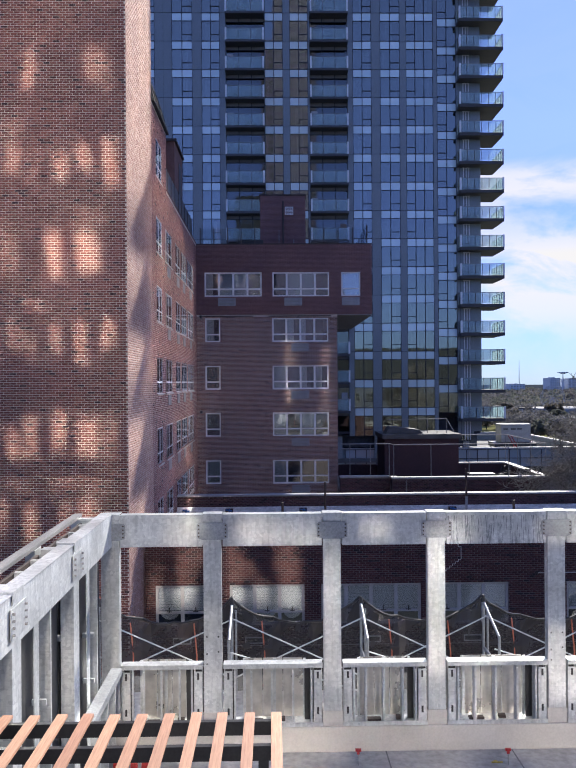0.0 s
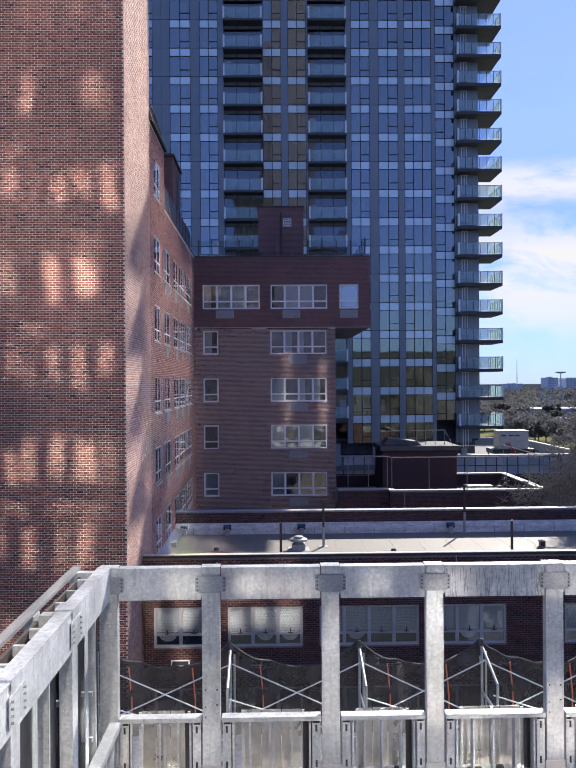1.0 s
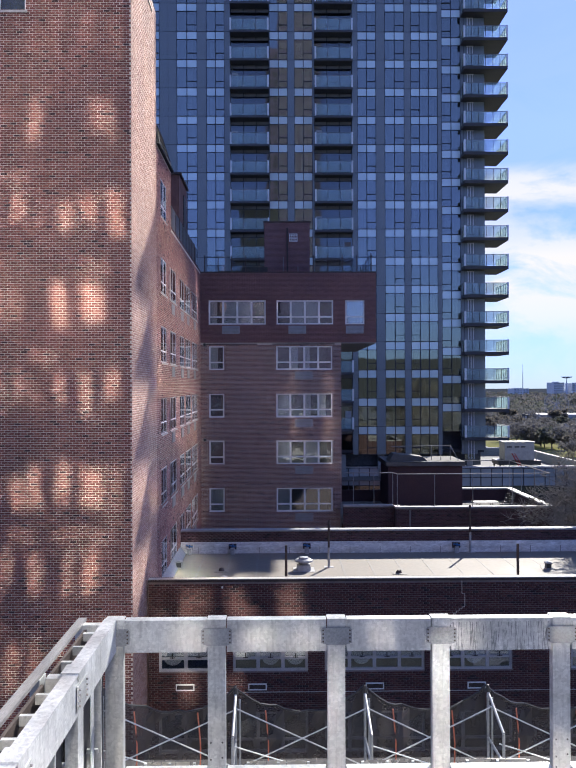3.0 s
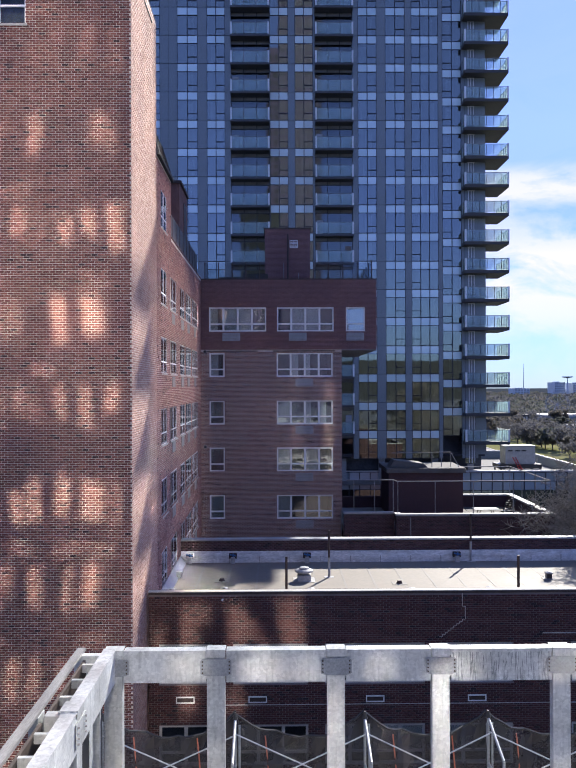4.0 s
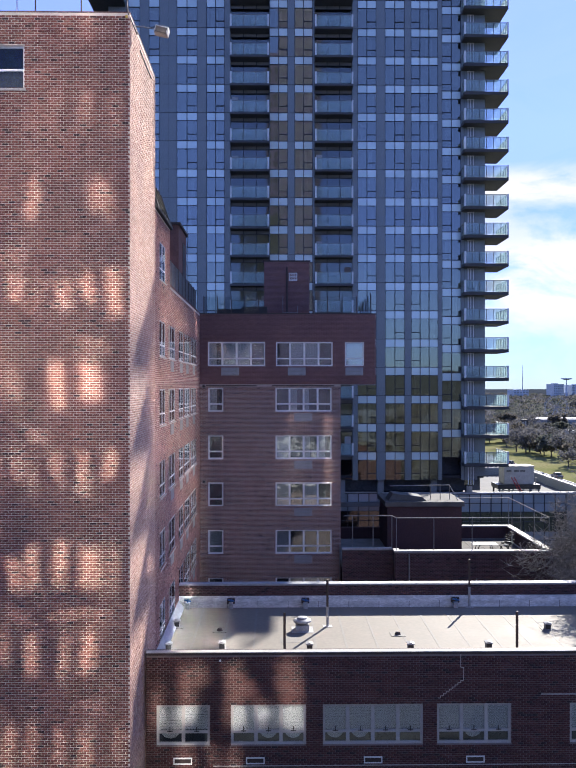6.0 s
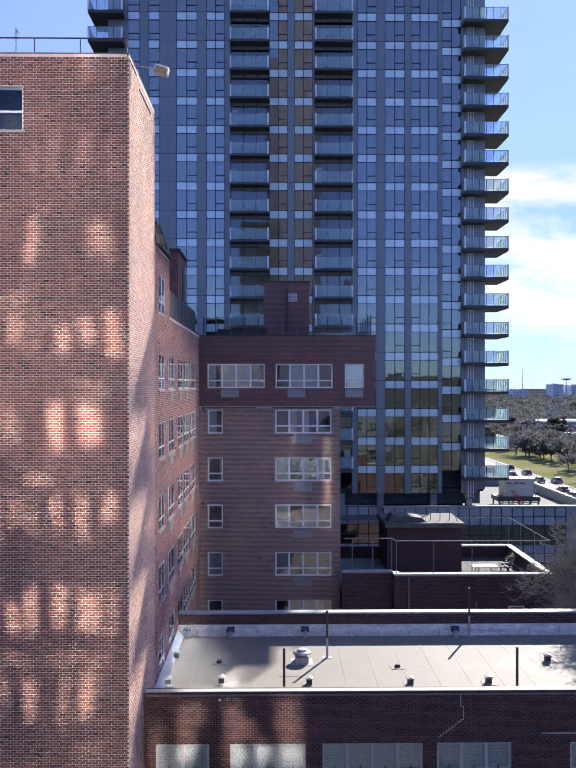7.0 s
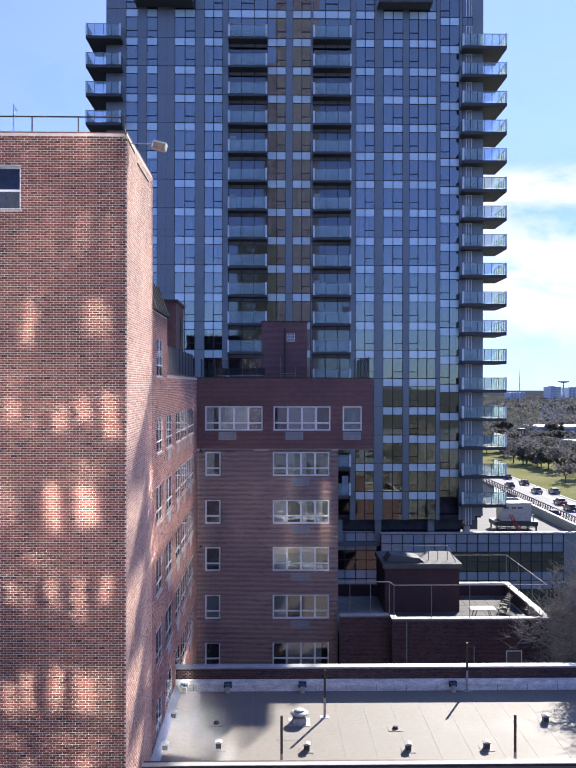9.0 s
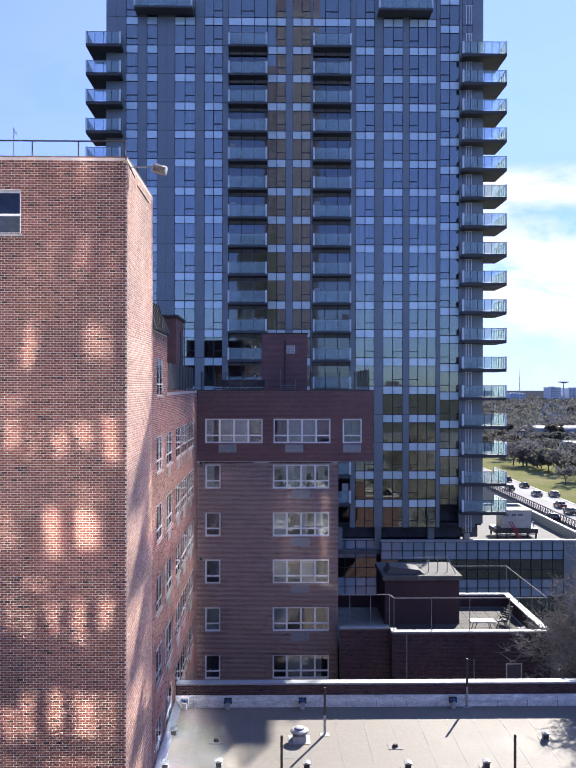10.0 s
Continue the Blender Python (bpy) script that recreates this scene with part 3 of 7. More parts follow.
M_REAR_DARK = plain("slate_rear_block", (0.028, 0.033, 0.04), (0.048, 0.054, 0.063), 0.1, 2, 0.85)
M_ALU = plain("grey_aluminium_frame", (0.42, 0.41, 0.41), (0.54, 0.53, 0.53), 2, 40, 0.5, 0.2, grime=0.2)
M_UPSTAND = plain("patched_membrane_upstand", (0.50, 0.50, 0.49), (0.86, 0.86, 0.84), 1.6, 7, 0.6, relief=0.3, stretch=(1, 1, 3), grime=0.35)
M_STAIN = plain("damp_concrete", (0.15, 0.148, 0.145), (0.22, 0.218, 0.21), 2, 20, 0.75)
M_YELLOW = plain("yellow_plastic", (0.55, 0.40, 0.06), (0.70, 0.52, 0.10), 5, 40, 0.5)


def lathe(x, y, profile, seg=28):
    """A turned shape from (height, radius) pairs."""
    bm, rings = bmesh.new(), []
    for z, r in profile:
        rings.append([bm.verts.new((x + r * math.cos(math.tau * k / seg), y + r * math.sin(math.tau * k / seg), z)) for k in range(seg)])
    for a, b in zip(rings, rings[1:]):
        for k in range(seg):
            bm.faces.new((a[k], a[(k + 1) % seg], b[(k + 1) % seg], b[k]))
    bm.faces.new(rings[0][::-1]), bm.faces.new(rings[-1])
    bmesh.ops.recalc_face_normals(bm, faces=bm.faces)
    return bm


# ---- ground, road, distance ----
def sheet(name, outline, z, mat, label, category):
    bm = bmesh.new()
    prism(bm, [(x, y, z - 0.3) for x, y in outline], (0, 0, 0.3))
    ob = part(name, bm, mat)
    return tagged(ob, label, category, kind="structure")


sheet("ground", [(-2500, -2500), (2500, -2500), (2500, 4500), (-2500, 4500)], 0.0, M_GROUND, "brown city ground reaching out to the horizon", "ground")


def along(t):
    """Centre line of the expressway: from beside the podium out towards the horizon."""
    return Vector((66, 150 + 160 * t, 0))


def strip(name, off0, off1, z0, z1, mat, label, category, t0=-0.9, t1=3.2, n=40):
    bm = bmesh.new()
    rows = []
    for i in range(n + 1):
        t = t0 + (t1 - t0) * i / n
        c, d = along(t), (along(t + 0.01) - along(t)).normalized()
        s = Vector((d.y, -d.x, 0))
        rows.append([bm.verts.new(c + s * o + Vector((0, 0, z))) for o, z in ((off0, z0), (off0, z1), (off1, z1), (off1, z0))])
    for a, b in zip(rows, rows[1:]):
        for j in range(4):
            bm.faces.new((a[j], a[(j + 1) % 4], b[(j + 1) % 4], b[j]))
    bmesh.ops.recalc_face_normals(bm, faces=bm.faces)
    ob = part(name, bm, mat)
    return tagged(ob, label, category, kind="structure")


strip("road", -5.8, 5.6, -0.1, 0.03, M_ROAD, "pale grey expressway with several lanes", "road")
strip("kerb", 5.6, 6.0, -0.1, 0.15, M_CONCRETE, "concrete kerb along the expressway", "kerb")
strip("lawn", 6.0, 60, -0.1, 0.05, M_GRASS, "mown green and tan park lawn under bare trees", "lawn")
strip("lane_marking", 1.7, 1.9, 0.031, 0.036, M_WHITE, "white painted lane line", "marking")


def guard_rail():
    ob = thing("guard_rail", along(-0.3), "dark lattice guard rail beside the expressway", "railing", kind="structure")
    bm = bmesh.new()
    for i in range(60):
        a, b = along(-0.6 + 0.02 * i), along(-0.6 + 0.02 * (i + 1))
        d = (b - a).normalized()
        s = Vector((d.y, -d.x, 0)) * -6.2
        rod(bm, a + s + Vector((0, 0, 1.5)), b + s + Vector((0, 0, 1.5)), 0.13, seg=5)
        rod(bm, a + s + Vector((0, 0, 0.2)), b + s + Vector((0, 0, 0.2)), 0.1, seg=5)
        for f in (0, 0.5):
            rod(bm, a.lerp(b, f) + s, a.lerp(b, f) + s + Vector((0, 0, 1.6)), 0.1, seg=5)
            rod(bm, a.lerp(b, f) + s, a.lerp(b, f + 0.5) + s + Vector((0, 0, 1.5)), 0.06, seg=4)
    part("rail", bm, M_STEEL_DARK, ob)


guard_rail()


def car_mesh(parent, paint):
    """Body with bonnet, cabin, glazing, wheels and lamps, nose to +y, at the origin."""
    bm = bmesh.new()
    side = [(-2.25, 0.35), (2.2, 0.35), (2.25, 0.75), (1.2, 0.92), (-2.2, 0.98), (-2.28, 0.7)]
    prism(bm, [(-0.88, y, z) for y, z in side], (1.76, 0, 0))
    bmesh.ops.bevel(bm, geom=bm.edges[:], offset=0.07, segments=2, affect="EDGES")
    part("body", bm, paint, parent)
    bm = bmesh.new()
    cab = [(-1.75, 0.9), (1.15, 0.9), (0.35, 1.42), (-1.3, 1.45)]
    prism(bm, [(-0.72, y, z) for y, z in cab], (1.44, 0, 0))
    part("cabin_glass", bm, M_BLACK, parent, "dark car windows")
    part("car_roof", boxes((-0.7, 0.7, -1.28, 0.33, 1.43, 1.49), bev=0.02), paint, parent)
    for x in (-0.8, 0.8):
        for y in (-1.4, 1.4):
            bm = rod(bmesh.new(), (x - 0.1, y, 0.33), (x + 0.1, y, 0.33), 0.33, seg=14)
            w = part("wheel", bm, M_BLACK, parent)
            part("rim", rod(bmesh.new(), (x - 0.11, y, 0.33), (x + 0.11, y, 0.33), 0.18, seg=10), M_SLEEVE, w)
        part("headlight", boxes((x - 0.12, x + 0.12, 2.18, 2.26, 0.6, 0.72)), M_WHITE, parent)
        part("tail_light", boxes((x - 0.12, x + 0.12, -2.3, -2.2, 0.68, 0.84)), M_RED, parent)


paints = {
    "black": plain("black_car_paint", (0.015, 0.015, 0.018), (0.03, 0.03, 0.034), 1, 20, 0.25),
    "grey": plain("grey_car_paint", (0.11, 0.115, 0.12), (0.16, 0.165, 0.17), 1, 20, 0.3, 0.3),
    "maroon": plain("maroon_car_paint", (0.09, 0.02, 0.02), (0.14, 0.03, 0.03), 1, 20, 0.28),
}
first_cars = {}
for i, (t, o, c) in enumerate(((0.557, 2.81, "black"), (0.435, -2.19, "black"), (0.469, 3.50, "black"), (0.361, 1.36, "grey"), (0.355, 5.58, "grey"), (0.238, 0.42, "maroon"), (0.129, -7.29, "black"), (0.179, -0.71, "black"))):
    d = along(t + 0.01) - along(t)
    s = Vector((d.y, -d.x, 0)).normalized()
    at = along(t) + s * o + Vector((0, 0, 0.03))
    m = Matrix.Translation(at) @ Matrix.Rotation(math.atan2(-d.x, d.y), 4, "Z")
    if c not in first_cars:
        ob = thing("car", (0, 0, 0), f"{c} passenger car driving lane of the expressway", "car", "cars on the expressway")
        car_mesh(ob, paints[c])
        ob.matrix_basis = m
        first_cars[c] = ob
    else:
        copy_thing(first_cars[c], m)


def tube(acc, a, b, r0, r1, seg):
    """A tapered tube piece, added to lists of vertices and faces."""
    vs, fs = acc
    d = b - a
    u = d.orthogonal().normalized()
    w = d.normalized().cross(u)
    k = len(vs)
    for p, r in ((a, r0), (b, r1)):
        for i in range(seg):
            t = math.tau * i / seg
            vs.append(tuple(p + (u * math.cos(t) + w * math.sin(t)) * r))
    fs += [(k + i, k + (i + 1) % seg, k + seg + (i + 1) % seg, k + seg + i) for i in range(seg)]


def limbs(acc, start, way, length, radius, level, rng, tips, kids=3, least=0.01):
    """A tapering limb in bent pieces that forks into smaller ones."""
    p, d, r = Vector(start), Vector(way).normalized(), max(radius, least)
    for k in range(3):
        d = (d + Vector((rng.uniform(-0.22, 0.22), rng.uniform(-0.22, 0.22), rng.uniform(-0.1, 0.16)))).normalized()
        q = p + d * length / 3
        tube(acc, p, q, r, max(r * 0.8, least), 7 if level > 3 else 5 if level > 1 else 3)
        if level > 0 and (k > 0 or level < 4):
            for _ in range(kids - 1 if k < 2 else kids):
                s = d.cross(Vector((rng.uniform(-1, 1), rng.uniform(-1, 1), rng.uniform(-1, 1)))).normalized()
                limbs(acc, q, d * rng.uniform(0.5, 0.9) + s * rng.uniform(0.5, 0.95), length * rng.uniform(0.5, 0.72), r * 0.58, level - 1, rng, tips, kids, least)
        p, r = q, r * 0.8
    tips.append(p)


def loose_mesh(name, acc, mat, parent):
    o = root_of(parent)
    me = bpy.data.meshes.new(name)
    me.from_pydata([(x - o.x, y - o.y, z - o.z) for x, y, z in acc[0]], [], acc[1])
    me.materials.append(mat)
    ob = new(name, me)
    ob.parent = parent
    return ob


def tree(at, height, spread, leaf, label, seed, n_leaf=900, group="park trees", level=3, size=0.55):
    rng = random.Random(seed)
    ob = thing("tree", at, label, "tree", group)
    acc, tips = ([], []), []
    base = Vector(at)
    tube(acc, base - Vector((0, 0, 0.3)), base + Vector((0, 0, height * 0.28)), height * 0.03, height * 0.022, 8)
    for i in range(5):
        a = i * 1.26 + rng.uniform(-0.4, 0.4)
        limbs(acc, base + Vector((0, 0, height * rng.uniform(0.2, 0.28))), (math.cos(a) * spread, math.sin(a) * spread, rng.uniform(0.7, 1.3)), height * 0.4, height * 0.015, level - 1, rng, tips, 2, 0.03)
    loose_mesh("trunk", acc, M_BARK, ob)
    if n_leaf:
        vs, fs = [], []
        for i in range(n_leaf):
            c = tips[i % len(tips)] + Vector((rng.gauss(0, 1), rng.gauss(0, 1), rng.gauss(0, 0.8))) * height * 0.045
            u = Vector((rng.uniform(-1, 1), rng.uniform(-1, 1), rng.uniform(-1, 1))).normalized()
            w = u.orthogonal().normalized()
            z = u.cross(w)
            s = size * rng.uniform(0.5, 1.2)
            k = len(vs)
            vs += [c + (w + z * 0.3) * s - base, c + (z - w * 0.2) * s - base, c - (w + z * 0.1) * s - base, c - (z * 0.8) * s - base]
            fs.append((k, k + 1, k + 2, k + 3))
        me = bpy.data.meshes.new("crown")
        me.from_pydata([tuple(v) for v in vs], [], fs)
        me.materials.append(leaf)
        c = new("crown", me)
        c.parent = ob
    return ob


rng = random.Random(5)
kinds = []
for k in range(5):
    leaf, words = ((M_TWIG, "leafless grey park tree with fine twigs"), (M_LEAF, "half-bare autumn tree with ochre leaves"), (M_TWIG, "leafless dark park tree on the lawn"),
                   (M_LEAF_GREEN, "dull green tree in the park"), (M_LEAF, "autumn tree with thinning tan leaves"))[k]
    d = along(0.5 + 0.1 * k)
    kinds.append(tree((d.x + 17 + 7 * k, d.y + 26 * k, 0), 6.5 + k % 3, 0.9, leaf, words, 40 + k, 1100 if k in (1, 3, 4) else 700, size=0.5 if k in (1, 3, 4) else 0.28))
for i in range(58):
    t = rng.uniform(0.5, 1.5) if i % 3 else rng.uniform(1.2, 2.2)
    o = rng.uniform(14, 50) if i % 3 else rng.uniform(25, 110)
    d = along(t + 0.01) - along(t)
    s = Vector((d.y, -d.x, 0)).normalized()
    at = along(t) + s * o
    k = rng.choice((0, 2, 2, 0, 1, 3, 4))
    copy_thing(kinds[k], Matrix.Translation(at) @ Matrix.Rotation(rng.uniform(0, 6.28), 4, "Z") @ Matrix.Scale(rng.uniform(0.8, 1.25), 4))


def far_woods():
    """Treetops of the city to the horizon: uneven clumps of leaf blades."""
    rng = random.Random(11)
    for leaf, share, words in ((M_LEAF_GREEN, 0.6, "dull olive far woodland"), (M_LEAF, 0.16, "ochre far woodland"), (M_TWIG, 0.7, "grey bare far woodland")):
        vs, fs = [], []
        for _ in range(int(1100 * share)):
            y = 330 + 1500 * rng.random() ** 1.6
            x = y * rng.uniform(0.17, 0.46)
            if x < 96 or (y < 420 and x < 125):
                continue
            h, w = (rng.uniform(1.8, 4), rng.uniform(2.5, 5)) if y < 548 else (rng.uniform(3.5, 7), rng.uniform(4, 8))
            for _ in range(60):
                a, b = rng.uniform(0, 6.28), rng.random()
                c = Vector((x + math.cos(a) * w * math.sqrt(1 - b * b * 0.9) * rng.random() ** 0.4, y + math.sin(a) * w * 0.6, h * (0.25 + 0.8 * b)))
                u = Vector((rng.uniform(-1, 1), rng.uniform(-1, 1), rng.uniform(-1, 1))).normalized()
                v = u.orthogonal().normalized()
                z, s, k = u.cross(v), rng.uniform(0.35, 0.9) * (1 if y < 700 else 1.7), len(vs)
                vs += [tuple(c + v * s), tuple(c + z * s), tuple(c - v * s), tuple(c - z * s * 0.7)]
                fs.append((k, k + 1, k + 2, k + 3))
        me = bpy.data.meshes.new("far_woods")
        me.from_pydata(vs, [], fs)
        me.materials.append(leaf)
        tagged(new("far_woods", me), words + " spreading to the horizon", "woods", kind="stuff")


far_woods()


def far_block(x0, x1, y, h, depth, mat, label, cols, rows):
    ob = thing("far_building", (x0, y, 0), label, "building", "skyline")
    part("wall", boxes((x0, x1, y, y + depth, 0, h)), mat, ob)
    part("roof", boxes((x0 + 0.2 * (x1 - x0), x0 + 0.6 * (x1 - x0), y + 0.2 * depth, y + 0.6 * depth, h, h + 0.06 * h)), mat, ob)
    w = (x1 - x0) / cols
    me = mesh_of("window", boxes((0, w * 0.66, -0.12, 0.02, 0, h / rows * 0.5)), M_CLAD)
    for r in range(rows):
        for c in range(cols):
            put_mesh("window", me, (x0 + (c + 0.17) * w, y, h * (r + 0.25) / rows), ob)


far_block(511, 530, 1480, 25.5, 40, M_HAZE_BLD, "haze-coloured high-rise slab on the horizon", 5, 8)
far_block(552, 590, 1500, 24, 40, M_HAZE_BLD, "haze-coloured apartment slab on the horizon", 6, 8)
far_block(531, 552, 1520, 9, 40, M_HAZE_BLD, "low hazy block between two towers", 6, 3)
far_block(428, 455, 1450, 15, 40, M_HAZE_BLD, "hazy low tower behind the park", 5, 5)
far_block(150, 215, 455, 4.5, 30, M_GREY_BLD, "long low pale hall behind the park trees", 10, 1)
far_block(128, 170, 345, 4.0, 14, M_GREY_BLD, "low flat white-roofed hall behind the park trees", 9, 1)


def mast(x, y, h, r, name, label):
    ob = thing(name, (x, y, 0), label, "mast")
    bm = bmesh.new()
    for k in range(6):
        rod(bm, (x, y, h * k / 6), (x, y, h * (k + 1) / 6), r * (1 - k * 0.13), r * (1 - (k + 1) * 0.13), seg=8)
    part("pole", bm, M_HAZE_BLD, ob)
    return ob


mast(441, 1440, 59, 1.0, "radio_mast", "thin pale radio mast on the horizon")
wt = mast(531, 1470, 34, 2.4, "tower_with_deck", "slender tower with a flat deck on the horizon")
bm = rod(bmesh.new(), (531, 1470, 33), (531, 1470, 35), 3, 10, seg=20)
rod(bm, (531, 1470, 35), (531, 1470, 36.2), 10, 10, seg=20)
part("deck", bm, M_HAZE_BLD, wt)


def wheel(x, y, z, r):
    ob = thing("ferris_wheel", (x, y, 0), "pale steel fairground wheel standing among trees", "ferris wheel")
    bm = bmesh.new()
    for k in range(24):
        a, b = k * math.tau / 24, (k + 1) * math.tau / 24
        for rr in (r, r * 0.88):
            rod(bm, (x + rr * math.cos(a), y, z + rr * math.sin(a)), (x + rr * math.cos(b), y, z + rr * math.sin(b)), 0.16, seg=5)
    part("rim", bm, M_FLASHING, ob)
    for k in range(12):
        a = k * math.tau / 12
        part("spoke", rod(bmesh.new(), (x, y, z), (x + r * math.cos(a), y, z + r * math.sin(a)), 0.14, seg=5), M_FLASHING, ob)
    for s in (-1, 1):
        part("leg", rod(bmesh.new(), (x + s * r * 0.5, y + 1, 0), (x, y + 1, z), 0.4, seg=6), M_FLASHING, ob)


wheel(187.6, 540, 8.6, 8.3)


def dark_sign(x, y, z):
    ob = thing("billboard", (x, y, 0), "dark square roadside billboard on a post", "billboard")
    part("post", rod(bmesh.new(), (x, y, 0), (x, y, z), 0.4), M_STEEL_DARK, ob)
    part("panel", boxes((x - 1.7, x + 1.7, y - 0.4, y + 0.4, z - 1, z + 2.6), bev=0.1), M_BLACK, ob)
    part("panel_mark", boxes((x - 0.9, x - 0.2, y - 0.46, y - 0.41, z - 0.2, z + 1.6), (x + 0.2, x + 1.0, y - 0.46, y - 0.41, z, z + 1.8)), M_GREY_BLD, ob)


dark_sign(114, 372, 5.4)


# ---- glass tower ----
FLOOR, ROW0, TY = 2.744, 61.46, 78.0
tower = thing("glass_tower", (0, TY, 0), "slate-blue glass and metal residential tower with stacked balconies", "tower")
part("core", boxes((-17.0, 19.4, TY + 1.6, TY + 22, 13.6, 76)), M_ROOM, tower, "solid core, coloured dark in place of dim rooms")
bm = boxes((-17.06, 19.5, TY + 0.02, TY + 1.6, 75.5, 76.3))
part("roof", bm, M_CLAD_EDGE, tower)
part("wall", boxes((-17.06, -16.9, TY + 0.3, TY + 22, 15.2, 76), (19.35, 19.5, TY + 1.5, TY + 22, 15.2, 76)), M_CLAD, tower)
COLS = [(-15.15, -14.0, 1, 0), (-13.14, -12.11, 1, 0), (-10.45, -8.47, 2, 0), (-7.57, -5.82, 2, 0), (-1.46, 0.30, 2, 0), (0.96, 2.72, 2, 0),
        (7.09, 8.90, 2, 0), (9.76, 11.67, 2, 0), (12.29, 14.92, 3, 0), (15.30, 17.16, 2, -0.55)]
BALC = [(-5.25, -1.51), (2.91, 6.57)]
edges = [-17.06]
for a, b, *_ in sorted(COLS + [(a, b, 0, 0) for a, b in BALC]):
    edges += [a, b]
edges.append(18.74)
pairs = list(zip(edges[::2], edges[1::2]))
for a, b in pairs:
    if b - a > 0.02:
        # a clad pier, in panels with open joints
        n = 2 if b - a > 1.2 else 1
        w = (b - a) / n
        panel = mesh_of("cladding_panel", boxes((0.012, w - 0.012, 0, 0.25, 0.02, FLOOR - 0.02)), M_CLAD)
        for k in range(-16, 5):
            for j in range(n):
                put_mesh("cladding_panel", panel, (a + j * w, TY, ROW0 + (k - 1) * FLOOR), tower)
for a, b in pairs:
    if b - a > 0.02:
        part("pier_backing", boxes((a + 0.01, b - 0.01, TY + 0.05, TY + 0.22, 15.25, 76)), M_CLAD_EDGE, tower)

shapes = {}


def facade_bay(width, panes, side):
    """Shared meshes of one storey of a window bay: frame, panes, spandrel panels."""
    key = (round(width, 3), panes, side)
    if key not in shapes:
        w, d, h = width / panes, 0.035, FLOOR
        top = h - 0.8
        us = bars(0, width, [i * w for i in range(1, panes)], d, d)
        zs = [0, 0.05, 0.62, 0.69, top, top + 0.05, h - 0.03, h]
        bm = lattice(us, zs, lambda i, j: i % 2 == 0 or j in (0, 4, 6) or (j == 2 and i == 2 * side + 1), -0.03, 0.09)
        frame_me = mesh_of("window", bm, M_CLAD_EDGE)
        pane = mesh_of("pane", boxes((d, w - d, 0.03, 0.045, 0.05, top)), M_GLASS_TOWER)
        spand = mesh_of("spandrel_panel", boxes((d, w - d, 0.01, 0.05, top + 0.05, h - 0.03)), M_SPANDREL)
        shapes[key] = (frame_me, pane, spand, w)
    return shapes[key]


rng = random.Random(3)
cloth = [mesh_of("curtain", boxes((0.05, 0.75, 0.5, 0.54, 0.05, FLOOR - 0.85)), m) for m in (M_CURTAIN, M_BLIND)]
for ci, (a, b, panes, shift) in enumerate(COLS):
    fr, pane, spand, w = facade_bay(b - a, panes, 0 if ci in (8, 9) else panes - 1)
    for k in range(-16, 5):
        z = ROW0 + k * FLOOR + shift - FLOOR
        if z < 14.6 or z > 71:
            continue
        win = put_mesh("window", fr, (a, TY + 0.02, z), tower)
        for i in range(panes):
            put_mesh("pane", pane, (a + i * w, TY + 0.02, z), win)
            put_mesh("spandrel_panel", spand, (a + i * w, TY + 0.02, z), win)
        if rng.random() < 0.7 and k < 1:
            put_mesh("curtain", rng.choice(cloth), (a + rng.uniform(0, max(0.01, b - a - 0.8)), TY + 0.02, z), win)
slab = mesh_of("floor_slab", boxes((-16.8, 19.2, TY + 0.3, TY + 1.59, -0.25, 0)), M_ROOM)
for k in range(-16, 5):
    put_mesh("floor_slab", slab, (0, 0, ROW0 + k * FLOOR), tower)


